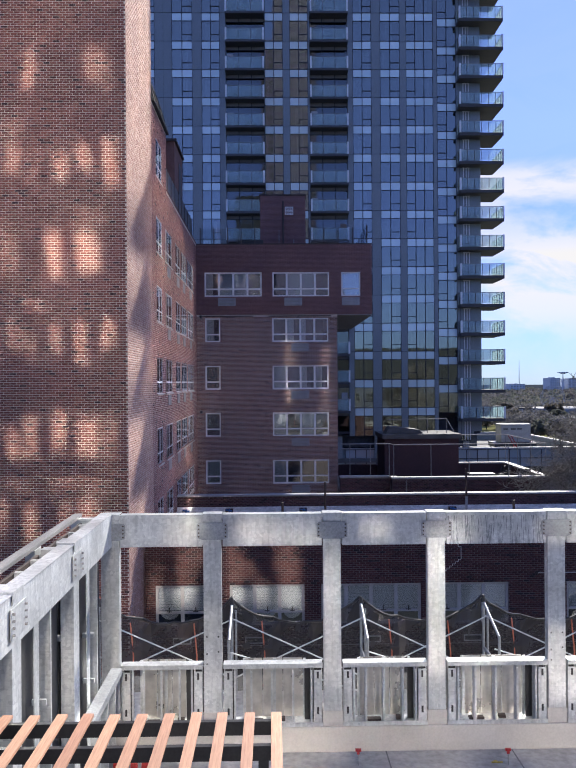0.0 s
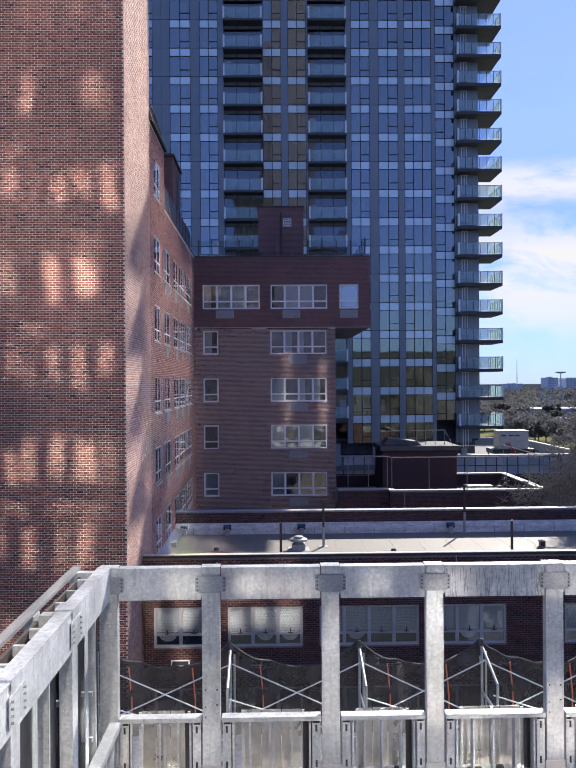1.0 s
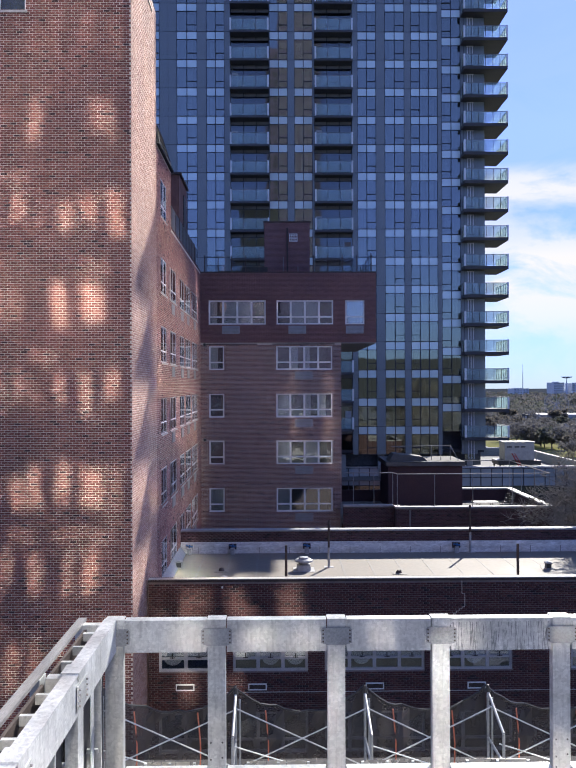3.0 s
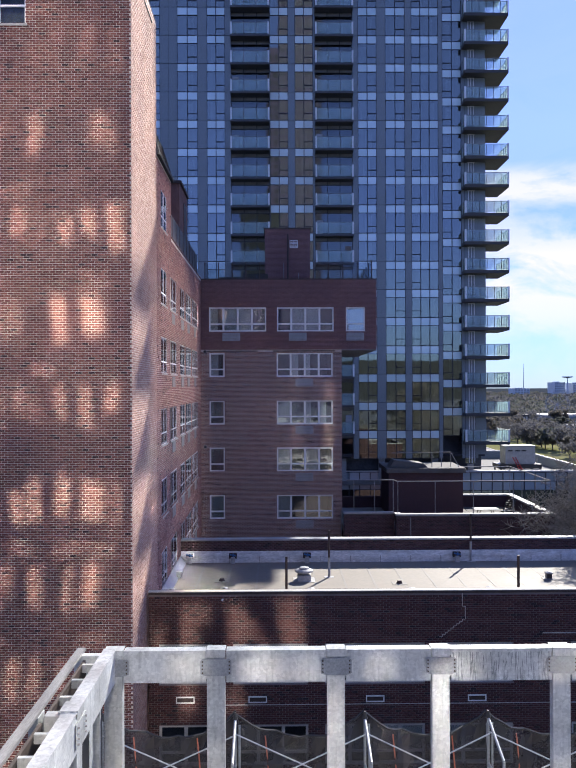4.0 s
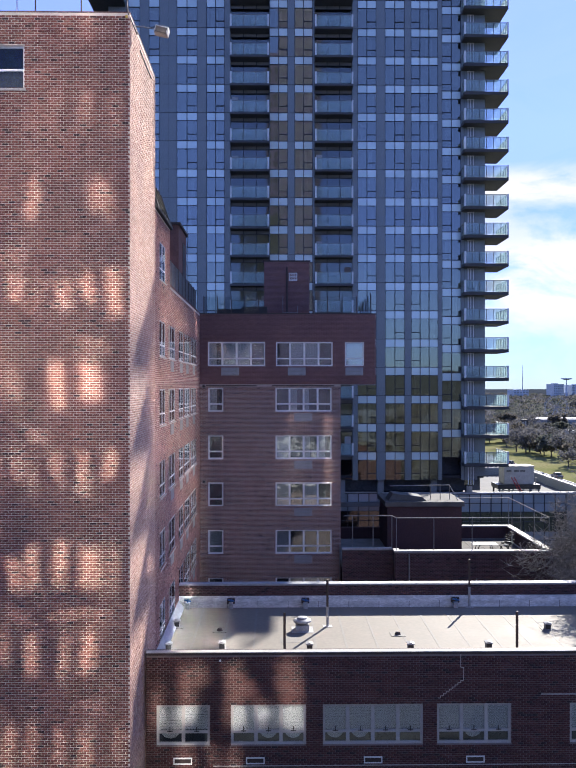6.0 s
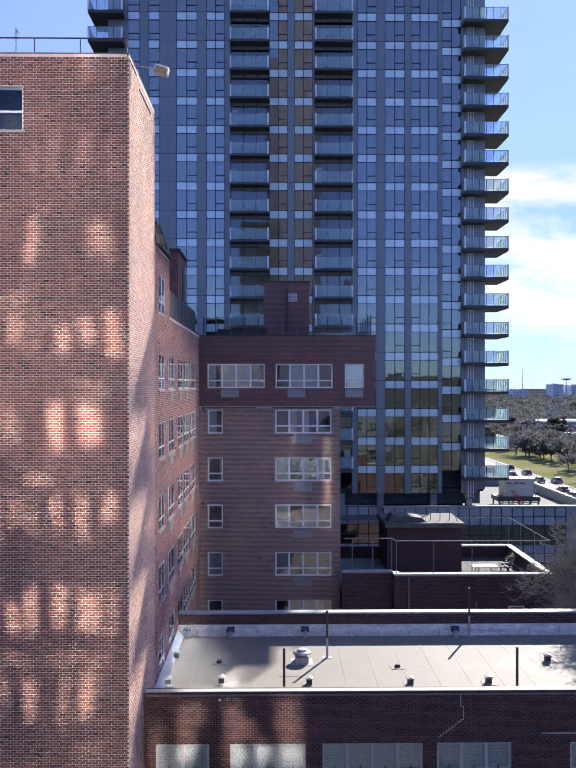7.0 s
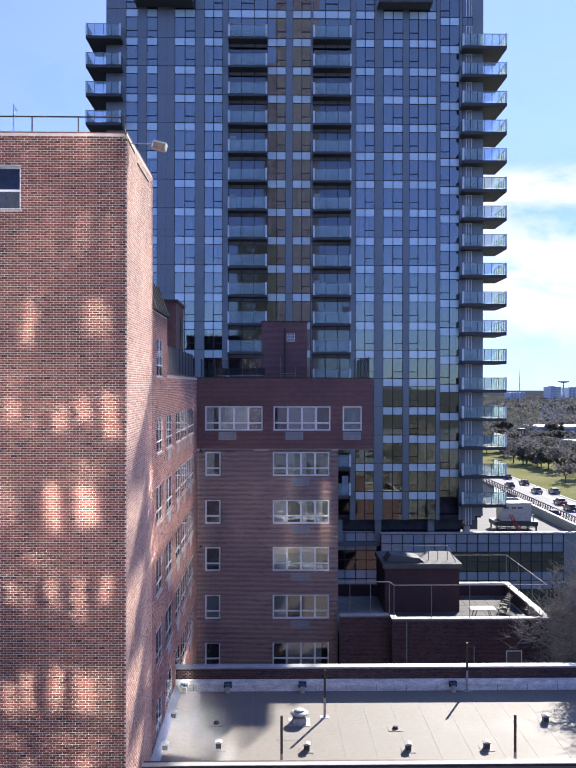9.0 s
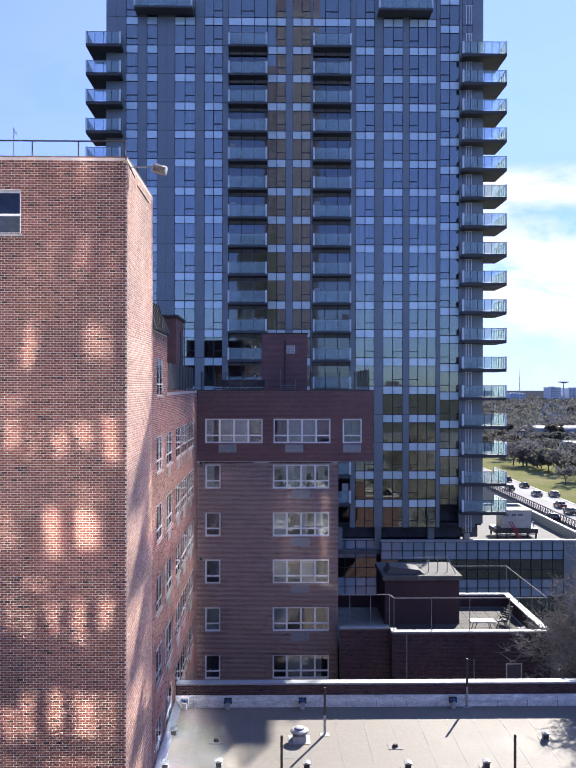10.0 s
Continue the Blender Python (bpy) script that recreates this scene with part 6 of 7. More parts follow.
for a, b in zip(POSTS, POSTS[1:]):
    bm = boxes((a + 0.15, b - 0.15, FY + 0.0, FY + 0.012, 17.67, 18.13), (a + 0.15, b - 0.15, FY + 0.012, FY + 0.16, 18.118, 18.13), (a + 0.15, b - 0.15, FY + 0.012, FY + 0.16, 17.67, 17.682), bev=0.002)
    box(bm, a + 0.15, b - 0.15, FY + 0.2, FY + 0.212, 17.67, 18.10)
    part("beam", bm, M_STEEL_RUN if 1 < a < 3 else M_STEEL, fr, "beam with dark run marks" if 1 < a < 3 else "")
    part("beam_track", boxes((a + 0.15, b - 0.15, FY - 0.012, FY + 0.17, 18.131, 18.139), (a + 0.15, b - 0.15, FY - 0.012, FY - 0.004, 18.09, 18.131)), M_STEEL, fr)
    # window sill track and the stud panel below it
    part("sill_track", boxes((a + 0.15, b - 0.15, FY - 0.04, FY + 0.14, 15.925, 15.955), bev=0.002), M_STEEL, fr)
    part("sill_lip", boxes((a + 0.15, b - 0.15, FY - 0.03, FY - 0.02, 15.885, 15.924), bev=0.002), M_STEEL, fr)
    part("base_track", boxes((a + 0.15, b - 0.15, FY - 0.01, FY + 0.33, 15.024, 15.04), (a + 0.15, b - 0.15, FY - 0.02, FY - 0.011, 15.024, 15.085)), M_STEEL, fr)
    n = 5
    us = [a + 0.16, a + 0.30, *[a + (b - a) * k / n for k in (1.55, 2.4, 3.3)], b - 0.30, b - 0.16]
    for j, u in enumerate(us):
        wide = 0.12 if j in (0, 6) else 0.028
        u0 = u if j < 5 else u - wide
        bm = boxes((u0, u0 + wide, FY, FY + 0.008, 15.04, 15.84), (u0, u0 + 0.006, FY + 0.008, FY + 0.15, 15.04, 15.92), (u0 + wide - 0.006, u0 + wide, FY + 0.008, FY + 0.04, 15.04, 15.92))
        s = part("stud", bm, M_STEEL, fr)
        if j in (0, 6):
            part("punch_hole", boxes((u0 + 0.045, u0 + 0.075, FY - 0.003, FY + 0.001, 15.72, 15.82), (u0 + 0.045, u0 + 0.075, FY - 0.003, FY + 0.001, 15.2, 15.3)), M_BLACK, s)
    for j in range(3):
        u = a + 0.2 + (b - a - 0.4) * (j + 0.5) / 3
        part("rear_stud", boxes((u, u + 0.04, FY + 0.28, FY + 0.31, 15.04, 15.92)), M_STEEL, fr)
    w = (b - a - 0.84) / 3
    for j in range(3):
        part("rear_sheet", boxes((a + 0.42 + j * w, a + 0.42 + (j + 1) * w - 0.012, FY + 0.33, FY + 0.335 + 0.004 * (j % 2), 15.04, 15.92)), M_STEEL_SHEET, fr, "tarnished sheet metal lining")
    # black sheets stand in for the dark voids beside the posts
    for u in (a + 0.16, b - 0.41):
        part("reveal_board", boxes((u, u + (0.14 if u < (a + b) / 2 else 0.25), FY + 0.2, FY + 0.215, 15.04, 15.92)), M_BLACK, fr, "black sheet in place of the dark gap beside the post")
    part("base_clutter", boxes((a + 0.5, a + 0.72, FY + 0.1, FY + 0.2, 15.041, 15.07), (a + 0.95, a + 1.05, FY + 0.14, FY + 0.22, 15.041, 15.09)), M_STEEL_DARK, fr)


arm = thing("steel_screen", (-3.4, 7, 15.0), "galvanised steel screen frame running along the terrace side", "steel screen")
AX, AP = -3.22, [9.32, 7.08, 4.84, 2.6]
ys = [11.44] + AP
for y in AP:
    po = part("post", boxes((AX - 0.16, AX, y - 0.13, y + 0.13, DZ, 18.16), bev=0.006), M_STEEL_PALE, arm)
    part("post_cap", boxes((AX - 0.2, AX + 0.02, y - 0.15, y + 0.15, 18.165, 18.19), (AX + 0.008, AX + 0.02, y - 0.15, y + 0.15, 18.08, 18.165)), M_STEEL, po)
    pl = part("gusset_plate", boxes((AX + 0.01, AX + 0.022, y - 0.22, y + 0.22, 17.76, 18.05), bev=0.003), M_STEEL, po)
    for dy in (-0.18, 0.18):
        for k in range(4):
            put_mesh("screw", SIDE_SCREW, (AX + 0.02, y + dy, 17.81 + 0.064 * k), pl)
    part("outer_post", boxes((-3.79, -3.67, y - 0.13, y + 0.13, DZ, 18.098), bev=0.005), M_STEEL, arm)
    part("link", boxes((-3.62, AX - 0.16, y - 0.08, y + 0.08, 17.9, 18.1)), M_STEEL, arm)
    for dz in (16.0, 17.0):
        part("link", boxes((-3.62, AX - 0.16, y - 0.05, y + 0.05, dz, dz + 0.05)), M_STEEL, arm)
for a, b in zip(ys, ys[1:]):
    p, q = b + 0.13, a - (0.13 if a != 11.44 else -0.02)
    part("beam", boxes((AX - 0.012, AX, p, q, 17.68, 18.16), (AX - 0.16, AX - 0.012, p, q, 18.148, 18.16), (AX - 0.16, AX - 0.012, p, q, 17.68, 17.692), bev=0.002), M_STEEL_PALE, arm)
    part("beam_track", boxes((AX - 0.17, AX + 0.012, p, q, 18.161, 18.17)), M_STEEL, arm)
    # dark colour here stands in for the dark gap below the top rail
    part("outer_beam", boxes((-3.66, -3.62, p, q, 17.75, 18.05), bev=0.002), M_STEEL_DARK, arm)
    part("top_rail", boxes((-3.80, -3.68, p - 0.13, q + 0.13, 18.10, 18.15), bev=0.004), M_RAIL_WOOD, arm, "weathered grey sheet-steel top rail")
    # black sheet that fills the gaps between studs
    part("inner_sheathing", boxes((AX - 0.20, AX - 0.19, p + 0.02, q - 0.02, DZ, 17.66)), M_BLACK, arm, "black sheet set behind the studs")
    for k in range(3):
        u = p + (q - p) * (k + 0.8) / 3.4
        if k < 2:
            part("stud", boxes((AX - 0.05, AX - 0.02, u, u + 0.04, DZ, 17.68), (AX - 0.14, AX - 0.05, u, u + 0.006, DZ, 17.68)) if k else boxes((AX - 0.03, AX - 0.02, u, u + 0.16, DZ, 17.68)), M_STEEL, arm)
        part("rear_stud", boxes((-3.7, -3.64, u + 0.15, u + 0.19, DZ, 17.75)), M_STEEL_PLATE, arm)
        part("link", boxes((-3.62, AX - 0.16, u, u + 0.06, 17.95, 18.06)), M_STEEL, arm)
    part("sheathing", boxes((-3.72, -3.70, p + 0.05, q - 0.35, DZ, 17.72)), M_BLACK, arm, "black sheet set behind the studs")
    for dz in (15.5, 16.1, 16.7):
        part("bridging", boxes((AX - 0.18, AX - 0.03, p + 0.9, p + 0.94, dz, dz + 0.06)), M_STEEL, arm)
part("corner_channel", boxes((-3.79, AX - 0.17, 11.33, 11.46, 18.0, 18.11), (-3.79, AX - 0.17, 11.33, 11.36, 17.75, 17.999), bev=0.003), M_STEEL, arm)
part("side_sill", boxes((-3.75, AX + 0.02, 2.4, 11.4, DZ, DZ + 0.06)), M_STEEL, arm)
part("side_ledge", boxes((-3.215, -3.06, 9.46, 11.3, 15.93, 15.96), (-3.07, -3.06, 9.46, 11.3, 15.86, 15.929), bev=0.002), M_STEEL_PLATE, arm, "mottled sheet-steel ledge")
for u in (9.9, 10.4, 10.9):
    part("ledge_stud", boxes((-3.2, -3.08, u, u + 0.04, DZ, 15.925)), M_STEEL, arm)


def pergola():
    ob = thing("pergola", (-2.0, 5.2, DZ), "cedar-slatted pergola top on black steel beams", "pergola")
    z, rg = 17.335, random.Random(4)
    for y in (6.16, 5.72, 5.1, 4.4):
        part("beam", boxes((-3.1, -0.84, y - 0.025, y + 0.025, z - 0.115, z - 0.003), bev=0.003), M_BLACK, ob)
    one = mesh_of("slat", boxes((-0.042, 0.042, 3.9, 6.26, 0, 0.026), bev=0.003), M_WOOD)
    for i in range(11):
        put_mesh("slat", one, (-0.845 - 0.219 * i + rg.uniform(-0.006, 0.006), rg.uniform(-0.015, 0.015), z), ob)
    for x, y in ((-0.95, 5.95), (-3.0, 5.95), (-0.95, 4.1), (-3.0, 4.1)):
        part("post", boxes((x - 0.04, x + 0.04, y - 0.04, y + 0.04, DZ, z - 0.116)), M_BLACK, ob)


pergola()
for x, y in ((0.31, 11.0), (2.42, 10.95)):
    ob = thing("marker_stake", (x, y, DZ), "thin steel stake with a red plastic head", "marker", "marker stakes")
    part("stake", rod(bmesh.new(), (x, y, DZ), (x, y, DZ + 0.22), 0.006, seg=6), M_SLEEVE, ob)
    part("head", boxes((x - 0.04, x + 0.04, y - 0.02, y + 0.02, DZ + 0.2, DZ + 0.23), (x - 0.018, x + 0.018, y - 0.018, y + 0.018, DZ + 0.16, DZ + 0.2)), M_RED, ob)
ob = thing("tool_bag", (-2.8, 10.9, DZ), "red and grey tool bag on the deck", "bag")
part("bag", boxes((-3.1, -2.58, 10.75, 11.1, DZ, DZ + 0.2), bev=0.05), M_RED, ob)
part("bag_flap", boxes((-2.95, -2.85, 10.74, 11.11, DZ + 0.05, DZ + 0.215), (-2.75, -2.7, 10.74, 11.11, DZ + 0.05, DZ + 0.212), bev=0.01), M_FLASHING, ob)
part("bag_handle", sweep([Vector((-3.0 + 0.08 * k, 10.92, DZ + 0.2 + 0.08 * math.sin(k * math.pi / 4))) for k in range(5)], 0.015, 6), M_BLACK, ob)
for u in (-3.2, -1.2, 0.75, 2.6, 4.4):
    part("deck_joint", boxes((u, u + 0.02, 1.4, FY - 0.04, DZ + 0.001, DZ + 0.004)), M_STAIN, near)
ob = thing("deck_drain", (1.08, 10.75, DZ), "round dark floor drain in the concrete deck", "drain")
part("rim", lathe(1.08, 10.75, ((DZ + 0.002, 0.13), (DZ + 0.012, 0.12), (DZ + 0.012, 0.10))), M_SLEEVE, ob)
part("grate", lathe(1.08, 10.75, ((DZ + 0.013, 0.1), (DZ + 0.017, 0.09))), M_STEEL_DARK, ob)
ob = thing("plastic_scrap", (2.26, 10.98, DZ), "yellow plastic scrap on the deck", "scrap")
part("strip", boxes((2.2, 2.36, 11.0, 11.02, DZ + 0.004, DZ + 0.02), (2.24, 2.29, 11.021, 11.06, DZ + 0.004, DZ + 0.015), bev=0.003), M_YELLOW, ob)


def scaffold_frame(x, label):
    ob = thing("guard_frame", (x, 13.2, DZ), label, "guard frame", "guard frames")
    bm = rods(0.024, ((x, 13.7, DZ), (x, 13.7, 16.22)), ((x, 12.72, DZ), (x, 12.72, 15.88)), ((x, 13.7, 16.2), (x, 12.72, 15.88)), ((x, 13.7, 15.4), (x, 12.72, 15.4)))
    rod(bm, (x + 0.07, 13.7, DZ), (x + 0.07, 13.7, 16.1), 0.02)
    part("tube", bm, M_STEEL_PLATE, ob)
    part("clamp", rod(bmesh.new(), (x, 13.7, 16.2), (x, 13.7, 16.32), 0.05, 0.02, seg=8), M_BLACK, ob)


GX = [-3.9, -1.6, 0.65, 2.80, 5.0]
for x in GX:
    scaffold_frame(x, "galvanised tube guard frame with a sloping top")
for a, b in zip(GX, GX[1:]):
    ob = thing("cross_brace", ((a + b) / 2, 13.6, 15.5), "pair of crossed steel tube braces", "brace", "cross braces")
    for s, (p, q) in enumerate((((a, 15.98), (b, 14.95)), ((a, 14.95), (b, 15.98)))):
        part("tube", rod(bmesh.new(), (p[0], 13.62 - 0.06 * s, p[1]), (q[0], 13.62 - 0.06 * s, q[1]), 0.013), M_STEEL, ob)
    part("tube", rod(bmesh.new(), (a, 13.0, 15.6), (b, 13.0, 14.9), 0.012), M_STEEL, ob)
    # sagging net between the frames
    net = thing("debris_net", ((a + b) / 2, 13.8, DZ), "black debris net sagging between guard frames", "net", "debris nets")
    bm, n = bmesh.new(), 16
    rr, rows = random.Random(int(a * 10)), []
    for i in range(n + 1):
        u = i / n
        top = 16.28 - 0.42 * (4 * u * (1 - u)) ** 0.8 + rr.uniform(-0.02, 0.02)
        col = []
        for j in range(6):
            z = DZ + (top - DZ) * j / 5
            col.append(bm.verts.new((a + (b - a) * u, 13.8 + 0.06 * math.sin(9 * u + j) + 0.05 * math.sin(5 * u * j), z)))
        rows.append(col)
    for p, q in zip(rows, rows[1:]):
        for j in range(5):
            bm.faces.new((p[j], q[j], q[j + 1], p[j + 1]))
    hem = sweep([r[5].co.copy() for r in rows], 0.022, 6)
    part("mesh_sheet", bm, M_NET, net)
    part("hem", hem, M_BLACK, net, "rolled black net hem")
    for u in (0.24, 0.72):
        x = a + (b - a) * u
        top = 16.22 - 0.42 * (4 * u * (1 - u)) ** 0.8
        pts = [(x + 0.03 * math.sin(k), 13.74, DZ + 0.1 + (top - DZ - 0.1) * k / 4) for k in range(5)]
        part("strap", sweep([Vector(p) for p in pts], 0.013, 5), M_ORANGE, net, "orange tie strap")


# ---- bare tree beside the terrace ----
def bare_tree():
    rg, tips = random.Random(21), []
    ob = thing("bare_tree", (21.2, 41.6, 0), "leafless tree with fine tangled grey twigs", "tree")
    acc = ([], [])
    tube(acc, Vector((21.2, 41.6, -0.2)), Vector((21.1, 41.6, 6)), 0.32, 0.24, 12)
    tube(acc, Vector((21.1, 41.6, 6)), Vector((20.9, 41.3, 18.0)), 0.24, 0.15, 12)
    for i in range(20):
        a = 2.4 * i + rg.uniform(-0.3, 0.3)
        limbs(acc, (20.95, 41.5, 8.8 + 0.22 * i), (math.cos(a), math.sin(a), rg.uniform(-0.05, 0.35)), 4.6, 0.08, 4, rg, tips, 2, 0.012)
    for i in range(6):
        a = 2.3 + 0.4 * i
        limbs(acc, (20.9, 41.3, 16.2 + 0.3 * i), (math.cos(a), math.sin(a), rg.uniform(0.4, 0.6)), 2.9, 0.08, 4, rg, tips, 2, 0.012)
    loose_mesh("trunk", acc, M_BARK_PALE, ob)
    fine = ([], [])
    for p in tips:
        for _ in range(8):
            d = Vector((rg.uniform(-1, 1), rg.uniform(-1, 1), rg.uniform(-0.5, 0.9)))
            q = p + d * 0.32
            tube(fine, p, q, 0.012, 0.011, 3)
            tube(fine, q, q + (d + Vector((rg.uniform(-0.5, 0.5), 0, rg.uniform(-0.2, 0.5)))) * 0.25, 0.011, 0.009, 3)
    loose_mesh("twig_mass", fine, M_TWIG_PALE, ob)


bare_tree()


def russet_shrub(x, y, seed):
    tree((x, y, 0), 6, 0.8, M_LEAF_RED, "russet-leaved shrub beside the expressway", seed, 500, "roadside shrubs", size=0.35)


russet_shrub(62, 140, 3)
russet_shrub(66, 152, 4)
russet_shrub(55, 128, 6)


# ---- unseen building behind the camera, with added lamps for sunlight off its panes ----
back = thing("glazed_rear_tower", (4, -36, 0), "slim brown tower with large panes behind the camera", "tower")
part("wall", boxes((-0.5, 9.6, -46, -30.1, 0, 118)), M_REAR_BRICK, back)
band = mesh_of("floor_band", boxes((-0.52, 9.62, -30.22, -30.09, 0, 0.32)), M_REAR_STONE)
for j in range(40):
    put_mesh("floor_band", band, (0, 0, 5.6 + 2.75 * j), back)
# unseen mass, added to hold back sky light and to be mirrored
low_rear = thing("low_rear_building", (8, -12, 0), "unseen pale stone building added behind the camera", "building")
part("wall", boxes((-46, 46, -20, -6, 0, 19)), M_REAR_STONE, low_rear)
part("roof", boxes((-46, -8, -20, -9, 19, 26), (12, 46, -20, -9, 19, 27)), M_REAR_DARK, low_rear)
rear_win = mesh_of("window", boxes((0, 1.5, -0.04, 0.05, 0, 1.7)), M_CLAD_EDGE)
rear_frame = mesh_of("frame", lattice(bars(-0.08, 1.58, [0.75], 0.04, 0.08), bars(-0.08, 1.78, [0.9], 0.04, 0.08), lambda i, j: i % 2 == 0 or j % 2 == 0, 0.052, 0.10), M_SLEEVE)
wing_frame = rear_frame.copy()
wing_frame.materials.clear()
wing_frame.materials.append(M_WHITE)
for i in range(22):
    for j in range(6):
        if (3 * i + 5 * j) % 7:
            w = put_mesh("window", rear_win, (-33 + 3.0 * i, -6, 1.6 + 2.9 * j), low_rear)
            put_mesh("frame", rear_frame, (-33 + 3.0 * i, -6, 1.6 + 2.9 * j), w)
# unseen wing, added so the windows mirror brick in place of bright sky
rear_wing = thing("rear_wing", (-8, -36, 0), "unseen brick wing added to be mirrored in windows", "building")
part("wall", boxes((-18, -0.7, -42, -33, 0, 39)), M_REAR_BRICK, rear_wing)
for i in range(6):
    for j in range(12):
        w = put_mesh("window", rear_win, (-17 + 2.7 * i, -33, 3 + 3.0 * j), rear_wing)
        put_mesh("frame", wing_frame, (-17 + 2.7 * i, -33, 3 + 3.0 * j), w)
# blocks of the city far behind the camera, mirrored low in the glass
br = random.Random(29)
for i in range(14):
    x, y, w, h = -150 + 22 * i + br.uniform(-5, 5), -br.uniform(120, 240), br.uniform(12, 24), br.uniform(9, 30)
    ob = thing("rear_block", (x, y, 0), "slate-grey city block behind the camera", "building", "rear blocks")
    part("wall", boxes((x, x + w, y - 14, y, 0, h)), (M_REAR_DARK, M_REAR_BRICK, M_REAR_DARK, M_GREY_BLD)[i % 4], ob)
    part("roof", boxes((x + 0.2 * w, x + 0.6 * w, y - 9, y - 3, h, h + 2)), M_REAR_DARK, ob)
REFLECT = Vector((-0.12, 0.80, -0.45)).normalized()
PANE_W, PANE_H = 1.45, 1.75
pane_me = mesh_of("pane", boxes((0, PANE_W, 0, 0.06, 0, PANE_H)), M_REAR_PANE)
rg = random.Random(17)


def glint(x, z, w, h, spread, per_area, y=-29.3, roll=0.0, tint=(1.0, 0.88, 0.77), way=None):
    """Added lamp for sunlight thrown back over the court by a pane or bay."""
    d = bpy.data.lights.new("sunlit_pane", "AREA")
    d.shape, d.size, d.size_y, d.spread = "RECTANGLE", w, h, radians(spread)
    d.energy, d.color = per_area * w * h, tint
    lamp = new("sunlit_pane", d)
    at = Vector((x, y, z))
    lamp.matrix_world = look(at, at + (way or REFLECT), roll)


for i in range(6):
    for j in range(40):
        put_mesh("pane", pane_me, (-0.2 + 1.64 * i, -30.1, 6 + 2.75 * j), back)
# unseen far tower and disc lamp, added to light the left wall through a mask
FAR_LAMP_AT = Vector((-2.0, -149.4, 121.0))
far_tower = thing("far_rear_tower", (-1, -156, 0), "unseen mauve brick tower added behind the far lamp", "tower")
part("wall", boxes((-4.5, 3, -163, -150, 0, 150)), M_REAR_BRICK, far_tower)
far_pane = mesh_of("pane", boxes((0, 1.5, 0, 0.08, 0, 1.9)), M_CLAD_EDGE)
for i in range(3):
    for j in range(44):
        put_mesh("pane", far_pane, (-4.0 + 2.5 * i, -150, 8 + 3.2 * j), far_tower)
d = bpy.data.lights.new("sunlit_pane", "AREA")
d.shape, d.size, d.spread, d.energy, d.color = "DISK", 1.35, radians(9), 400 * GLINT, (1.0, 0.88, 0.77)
new("sunlit_pane", d).matrix_world = look(FAR_LAMP_AT, (-8.0, 24.8, 22.5))
MASK_Y = -21.0
part_way = (MASK_Y - FAR_LAMP_AT.y) / (Y_F - FAR_LAMP_AT.y)
# unseen mask, added to cut the far lamp's light into patches
light_mask = thing("scaffold_tower", (-3, MASK_Y, 19), "unseen boarded mask added behind the camera to shape light", "scaffold")
# columns and rows where the mask lets light through to the left wall
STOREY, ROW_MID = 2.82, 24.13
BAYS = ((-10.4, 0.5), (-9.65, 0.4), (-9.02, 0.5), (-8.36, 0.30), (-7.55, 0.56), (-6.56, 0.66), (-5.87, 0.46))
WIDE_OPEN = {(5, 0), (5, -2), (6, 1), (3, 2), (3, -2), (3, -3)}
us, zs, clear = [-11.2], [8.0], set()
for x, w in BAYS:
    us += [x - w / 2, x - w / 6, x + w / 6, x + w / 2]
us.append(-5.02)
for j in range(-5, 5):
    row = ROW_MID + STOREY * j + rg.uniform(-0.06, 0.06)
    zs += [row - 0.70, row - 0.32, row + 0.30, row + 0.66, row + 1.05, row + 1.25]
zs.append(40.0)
for i in range(len(BAYS)):
    for j in range(10):
        k = 6 * j + 1
        full = (i, j - 5) in WIDE_OPEN
        pick = rg.random()
        rows = (k, k + 1, k + 2) if full or pick < 0.45 else (k, k + 1) if pick < 0.65 else (k + 1, k + 2) if pick < 0.85 else ()
        cols = (0, 1, 2) if full else rg.choice(((0, 1), (1, 2), (1,), (0,), (2,)))
        clear |= {(4 * i + 1 + c, r) for c in cols for r in rows}
        if rg.random() < 0.35 and i < 6:
            clear |= {(4 * i + 1 + c, k + 4) for c in (0, 1, 2, 3)}


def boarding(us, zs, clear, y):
    """Unseen light mask: warped boards with gaps, scaled back from wall plane to lamp."""
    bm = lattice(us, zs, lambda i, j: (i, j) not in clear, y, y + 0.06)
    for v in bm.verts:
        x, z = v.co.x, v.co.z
        v.co.x = FAR_LAMP_AT.x + part_way * (x + 0.06 * math.sin(1.9 * z + 0.7 * x) + 0.05 * math.sin(5.3 * z + 2.1 * x) - FAR_LAMP_AT.x)
        v.co.z = FAR_LAMP_AT.z + part_way * (z + 0.10 * math.sin(2.6 * x + 0.8 * z) + 0.05 * math.sin(6.1 * x + 3.0 * z) - FAR_LAMP_AT.z)
    part("boarding", bm, M_REAR_DARK, light_mask, "mask boards with gaps that shape the light")


boarding(us, zs, clear, MASK_Y)
# lower part of the mask, towards the low front and its roof
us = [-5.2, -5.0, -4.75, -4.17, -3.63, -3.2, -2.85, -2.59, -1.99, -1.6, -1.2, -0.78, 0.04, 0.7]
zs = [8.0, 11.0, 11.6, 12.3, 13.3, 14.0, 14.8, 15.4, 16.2]
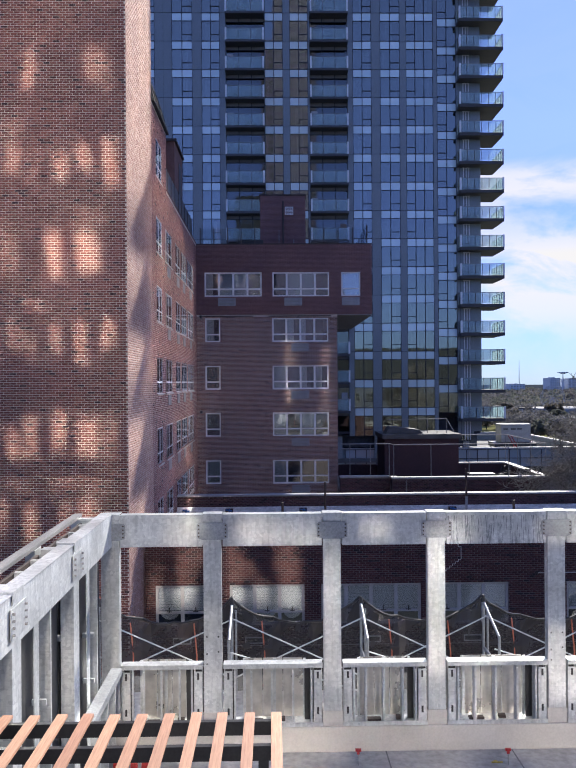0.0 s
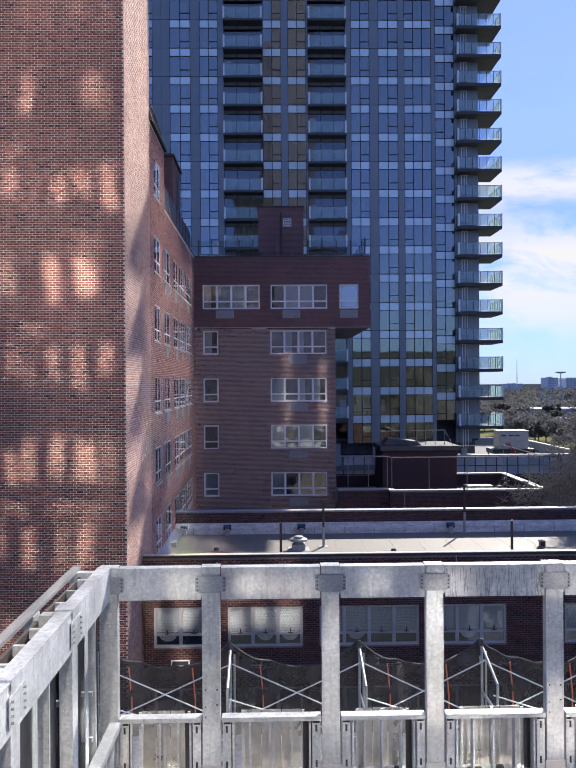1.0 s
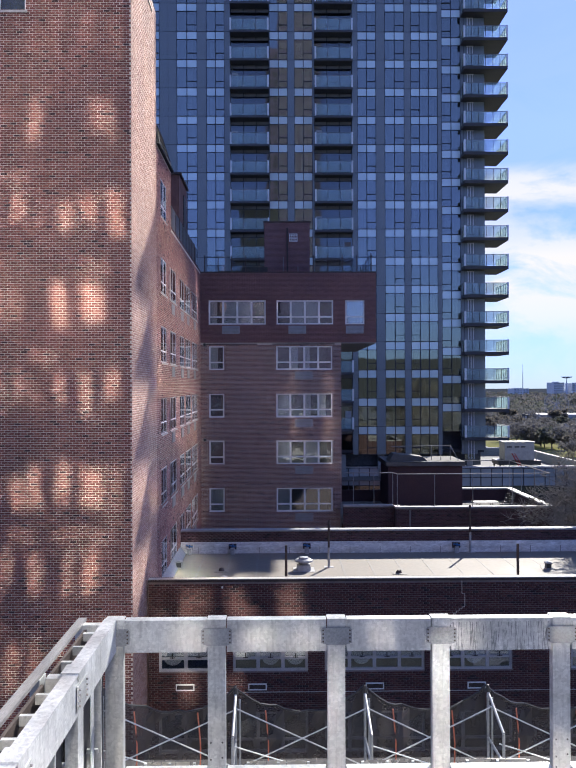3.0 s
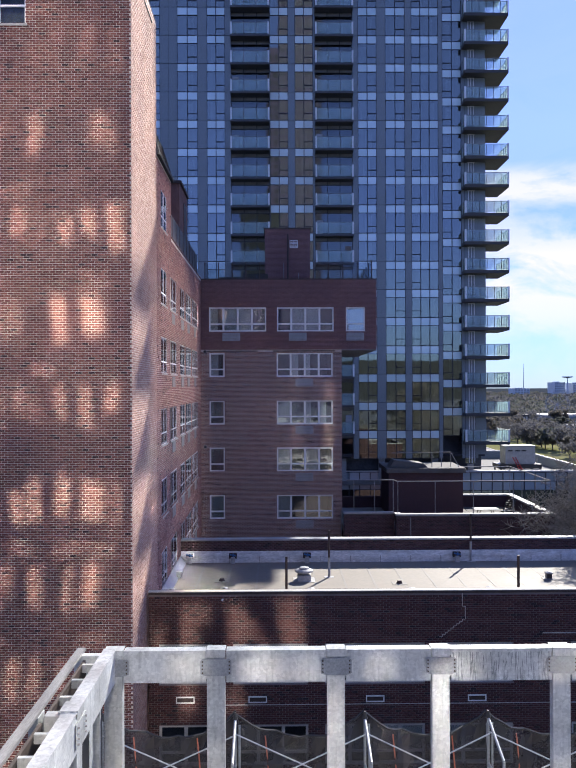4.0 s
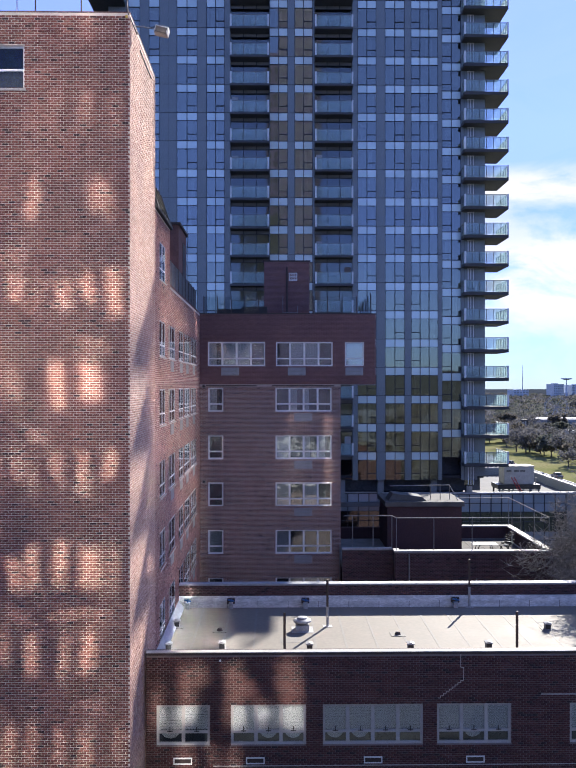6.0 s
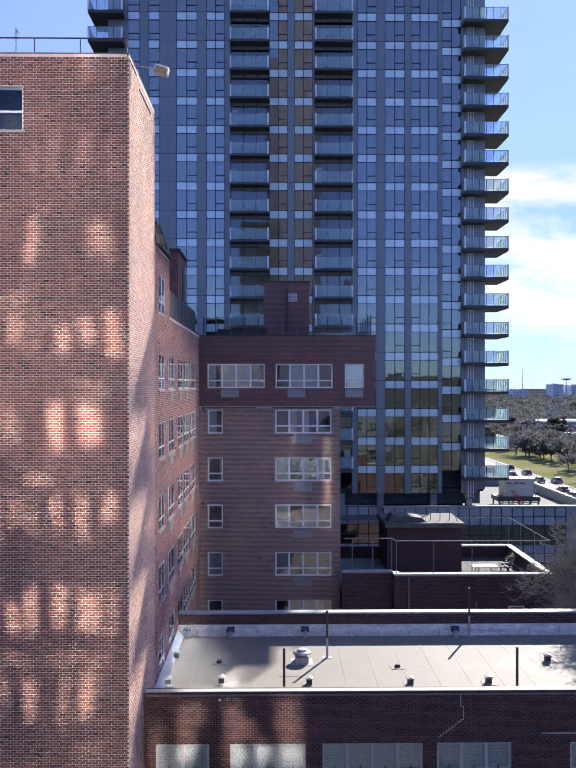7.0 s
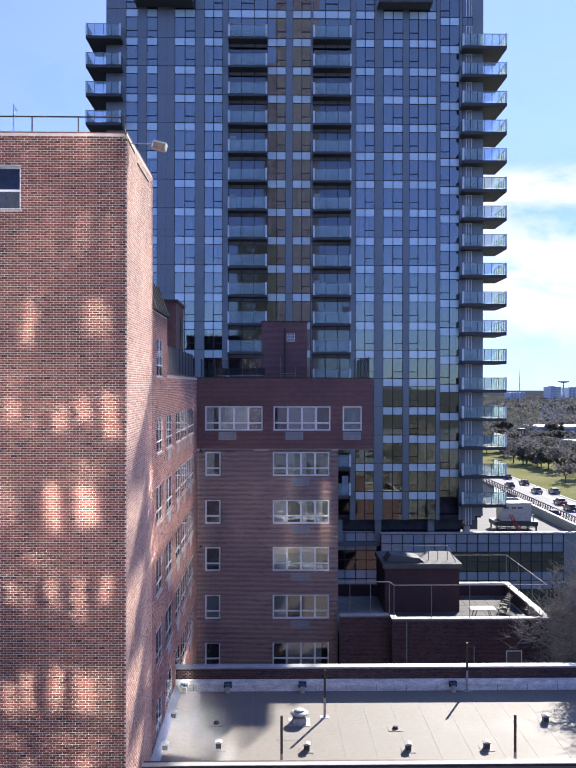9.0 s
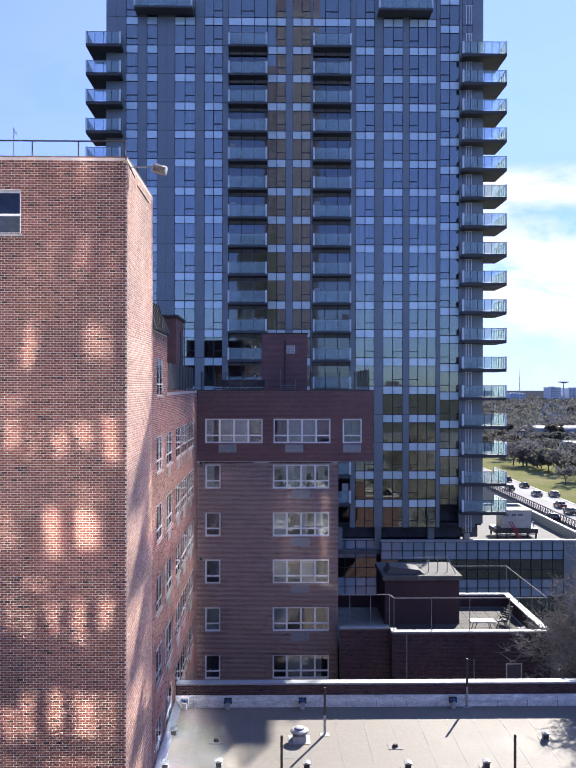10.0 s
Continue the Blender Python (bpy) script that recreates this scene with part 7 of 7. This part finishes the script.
boarding(us, zs, {(3, 3), (5, 1), (5, 3), (7, 3), (7, 1), (9, 1), (11, 1), (3, 5), (7, 5), (11, 5), (9, 5), (3, 6), (4, 7), (7, 7), (8, 6), (11, 7), (11, 6), (1, 6), (3, 7), (7, 6), (1, 5)}, MASK_Y + 0.02)
boarding([-5.2, -3.0, 0.7], [16.2, 20.0, 40.0], set(), MASK_Y + 0.02)
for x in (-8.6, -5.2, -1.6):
    part("leg", rod(bmesh.new(), (x, MASK_Y + 0.2, 0), (x, MASK_Y + 0.2, 39), 0.06, seg=8), M_STEEL_DARK, light_mask)
# broad added lamp that fills the left wall between the patches
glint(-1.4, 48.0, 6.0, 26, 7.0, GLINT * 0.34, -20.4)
# added lamps for pale slanting streaks on the roof beside the wing
for x, y, w, long, k, r in ((-4.75, 36.2, 0.9, 1.6, 1.1, -12), (-4.5, 34.0, 1.5, 0.9, 0.9, 14), (-3.3, 34.5, 0.8, 1.2, 0.4, -20), (-4.6, 32.5, 1.0, 1.0, 0.95, 18),
                            (-3.5, 32.4, 1.1, 1.2, 0.9, -24), (-4.3, 31.1, 1.8, 1.1, 0.95, -16), (-2.75, 31.2, 0.8, 1.8, 0.5, -25)):
    run, h, blur = y + 29.3, 0.49 * long, 0.42
    glint(x + 0.15 * run, RZ + 0.5625 * run, w, h, 0.33, 1.45 * k * (w + blur) * (h + blur) / (0.49 * w * h), roll=r, tint=(0.91, 0.92, 1.0))
# added lamps for flecks on the steel beams and the kerb
for x, z, w, h, k in ((3.95, 40.8, 0.5, 0.28, 0.8), (5.0, 40.8, 0.5, 0.28, 0.8), (5.65, 40.75, 0.4, 0.25, 0.6), (6.75, 40.8, 0.3, 0.25, 0.7), (7.9, 40.8, 0.6, 0.3, 0.5), (9.6, 40.8, 0.8, 0.3, 0.6), (6.1, 39.6, 0.3, 1.6, 0.5), (7.66, 39.7, 0.35, 1.8, 0.9),
                      (8.3, 38.6, 0.4, 0.8, 0.6), (9.6, 38.8, 0.9, 0.9, 0.5)):
    glint(x, z, w, h, 0.55, GLINT * k)
for x, z, w, h, k in ((5.2, 37.35, 1.6, 0.5, 0.45), (7.4, 37.2, 1.2, 0.4, 0.5), (9.3, 37.4, 1.2, 0.5, 0.4), (6.6, 38.2, 8.6, 1.4, 0.30)):
    glint(x, z, w, h, 1.1, GLINT * k)
# added lamps for grazing streaks along the wing's long side
glint(4.5, 57.5, 2.3, 16, 1.6, GLINT * 1.0)
for k in range(13):
    if k == 4:
        continue
    x = 3.35 + 0.2 * k
    glint(x, 32.5 + 3.75 * (x - 3.3) + rg.uniform(13, 25), rg.uniform(0.07, 0.16), rg.uniform(2.5, 6.0), 0.25, GLINT * rg.uniform(3.0, 6.0), roll=rg.uniform(-3, 3))

# added lamps: faint upright streaks round windows of the block across the court
for x, z, w, h, k in ((0.1, 19.5, 0.3, 5.5, 0.4), (2.25, 18.5, 0.35, 6.5, 0.4)):
    glint(7.5 + 0.3 * x, z + 42, w, h, 0.4, GLINT * k, tint=(1.0, 0.93, 0.87), way=(Vector((x, 47.6, z)) - Vector((7.5 + 0.3 * x, -29.3, z + 42))).normalized())


# ---- brickwork, piece by piece ----
side_all = side_holes + [up_hole]
lay_bricks(wall_f, 0, Y_F, -1, -11.6, X_W, 9.0, 35.55, [front_hole, front_hole2], M_BRICK, M_BRICK_ONE, (-8.2, X_W - 0.05, 23.0, 24.7))
# return wall in the paler copy, with sunlight put into the brick colour
lay_bricks(wall_a, 1, X_W, 1, Y_F, 30.05, 9.0, 35.55, [], M_SUNLIT, M_SUNLIT_ONE, proud=0.006)
# wing's long side in the lighter, light-painted brick
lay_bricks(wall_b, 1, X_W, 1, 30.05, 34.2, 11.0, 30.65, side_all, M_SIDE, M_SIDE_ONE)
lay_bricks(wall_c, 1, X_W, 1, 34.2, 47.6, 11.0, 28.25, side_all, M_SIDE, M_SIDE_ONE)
lay_bricks(wall_l, 0, Y_L, -1, X_W + 0.07, 14.0, 6.0, 14.79, L_HOLES, M_SHADED, M_SHADED_ONE, (-3.0, 2.5, 13.2, 14.2))
lay_bricks(wall_m, 0, Y_M, -1, X_W, 2.99, 11.0, 24.0, [h[:4] for h in BODY], M_BLOCK, M_BLOCK_ONE)
lay_bricks(wall_p, 0, Y_M - 0.1, -1, X_W, 5.07, 24.13, 28.25, [h[:4] for h in PH], M_TOPMOST, M_TOPMOST, proud=0.004)
lay_bricks(bulk, 0, 50.3, -1, -1.6, 1.25, 28.3, 31.78, [(-0.06, 0.5, 30.58, 31.1)], M_TOPMOST, M_TOPMOST, proud=0.004)
lay_bricks(wall_t, 0, Y_T, -1, 5.95, 15.0, 9.5, 14.48, [(12.4, 13.4, 11.6, 12.8)], M_WINE, M_WINE_ONE)
lay_bricks(wall_t2, 0, 46.55, -1, 3.0, 5.94, 9.5, 14.48, [], M_WINE, M_WINE_ONE)
lay_bricks(wall_lb, 0, 37.2, -1, X_W + 0.04, 16.5, 14.32, 14.77, [], M_WINE, M_WINE_ONE)
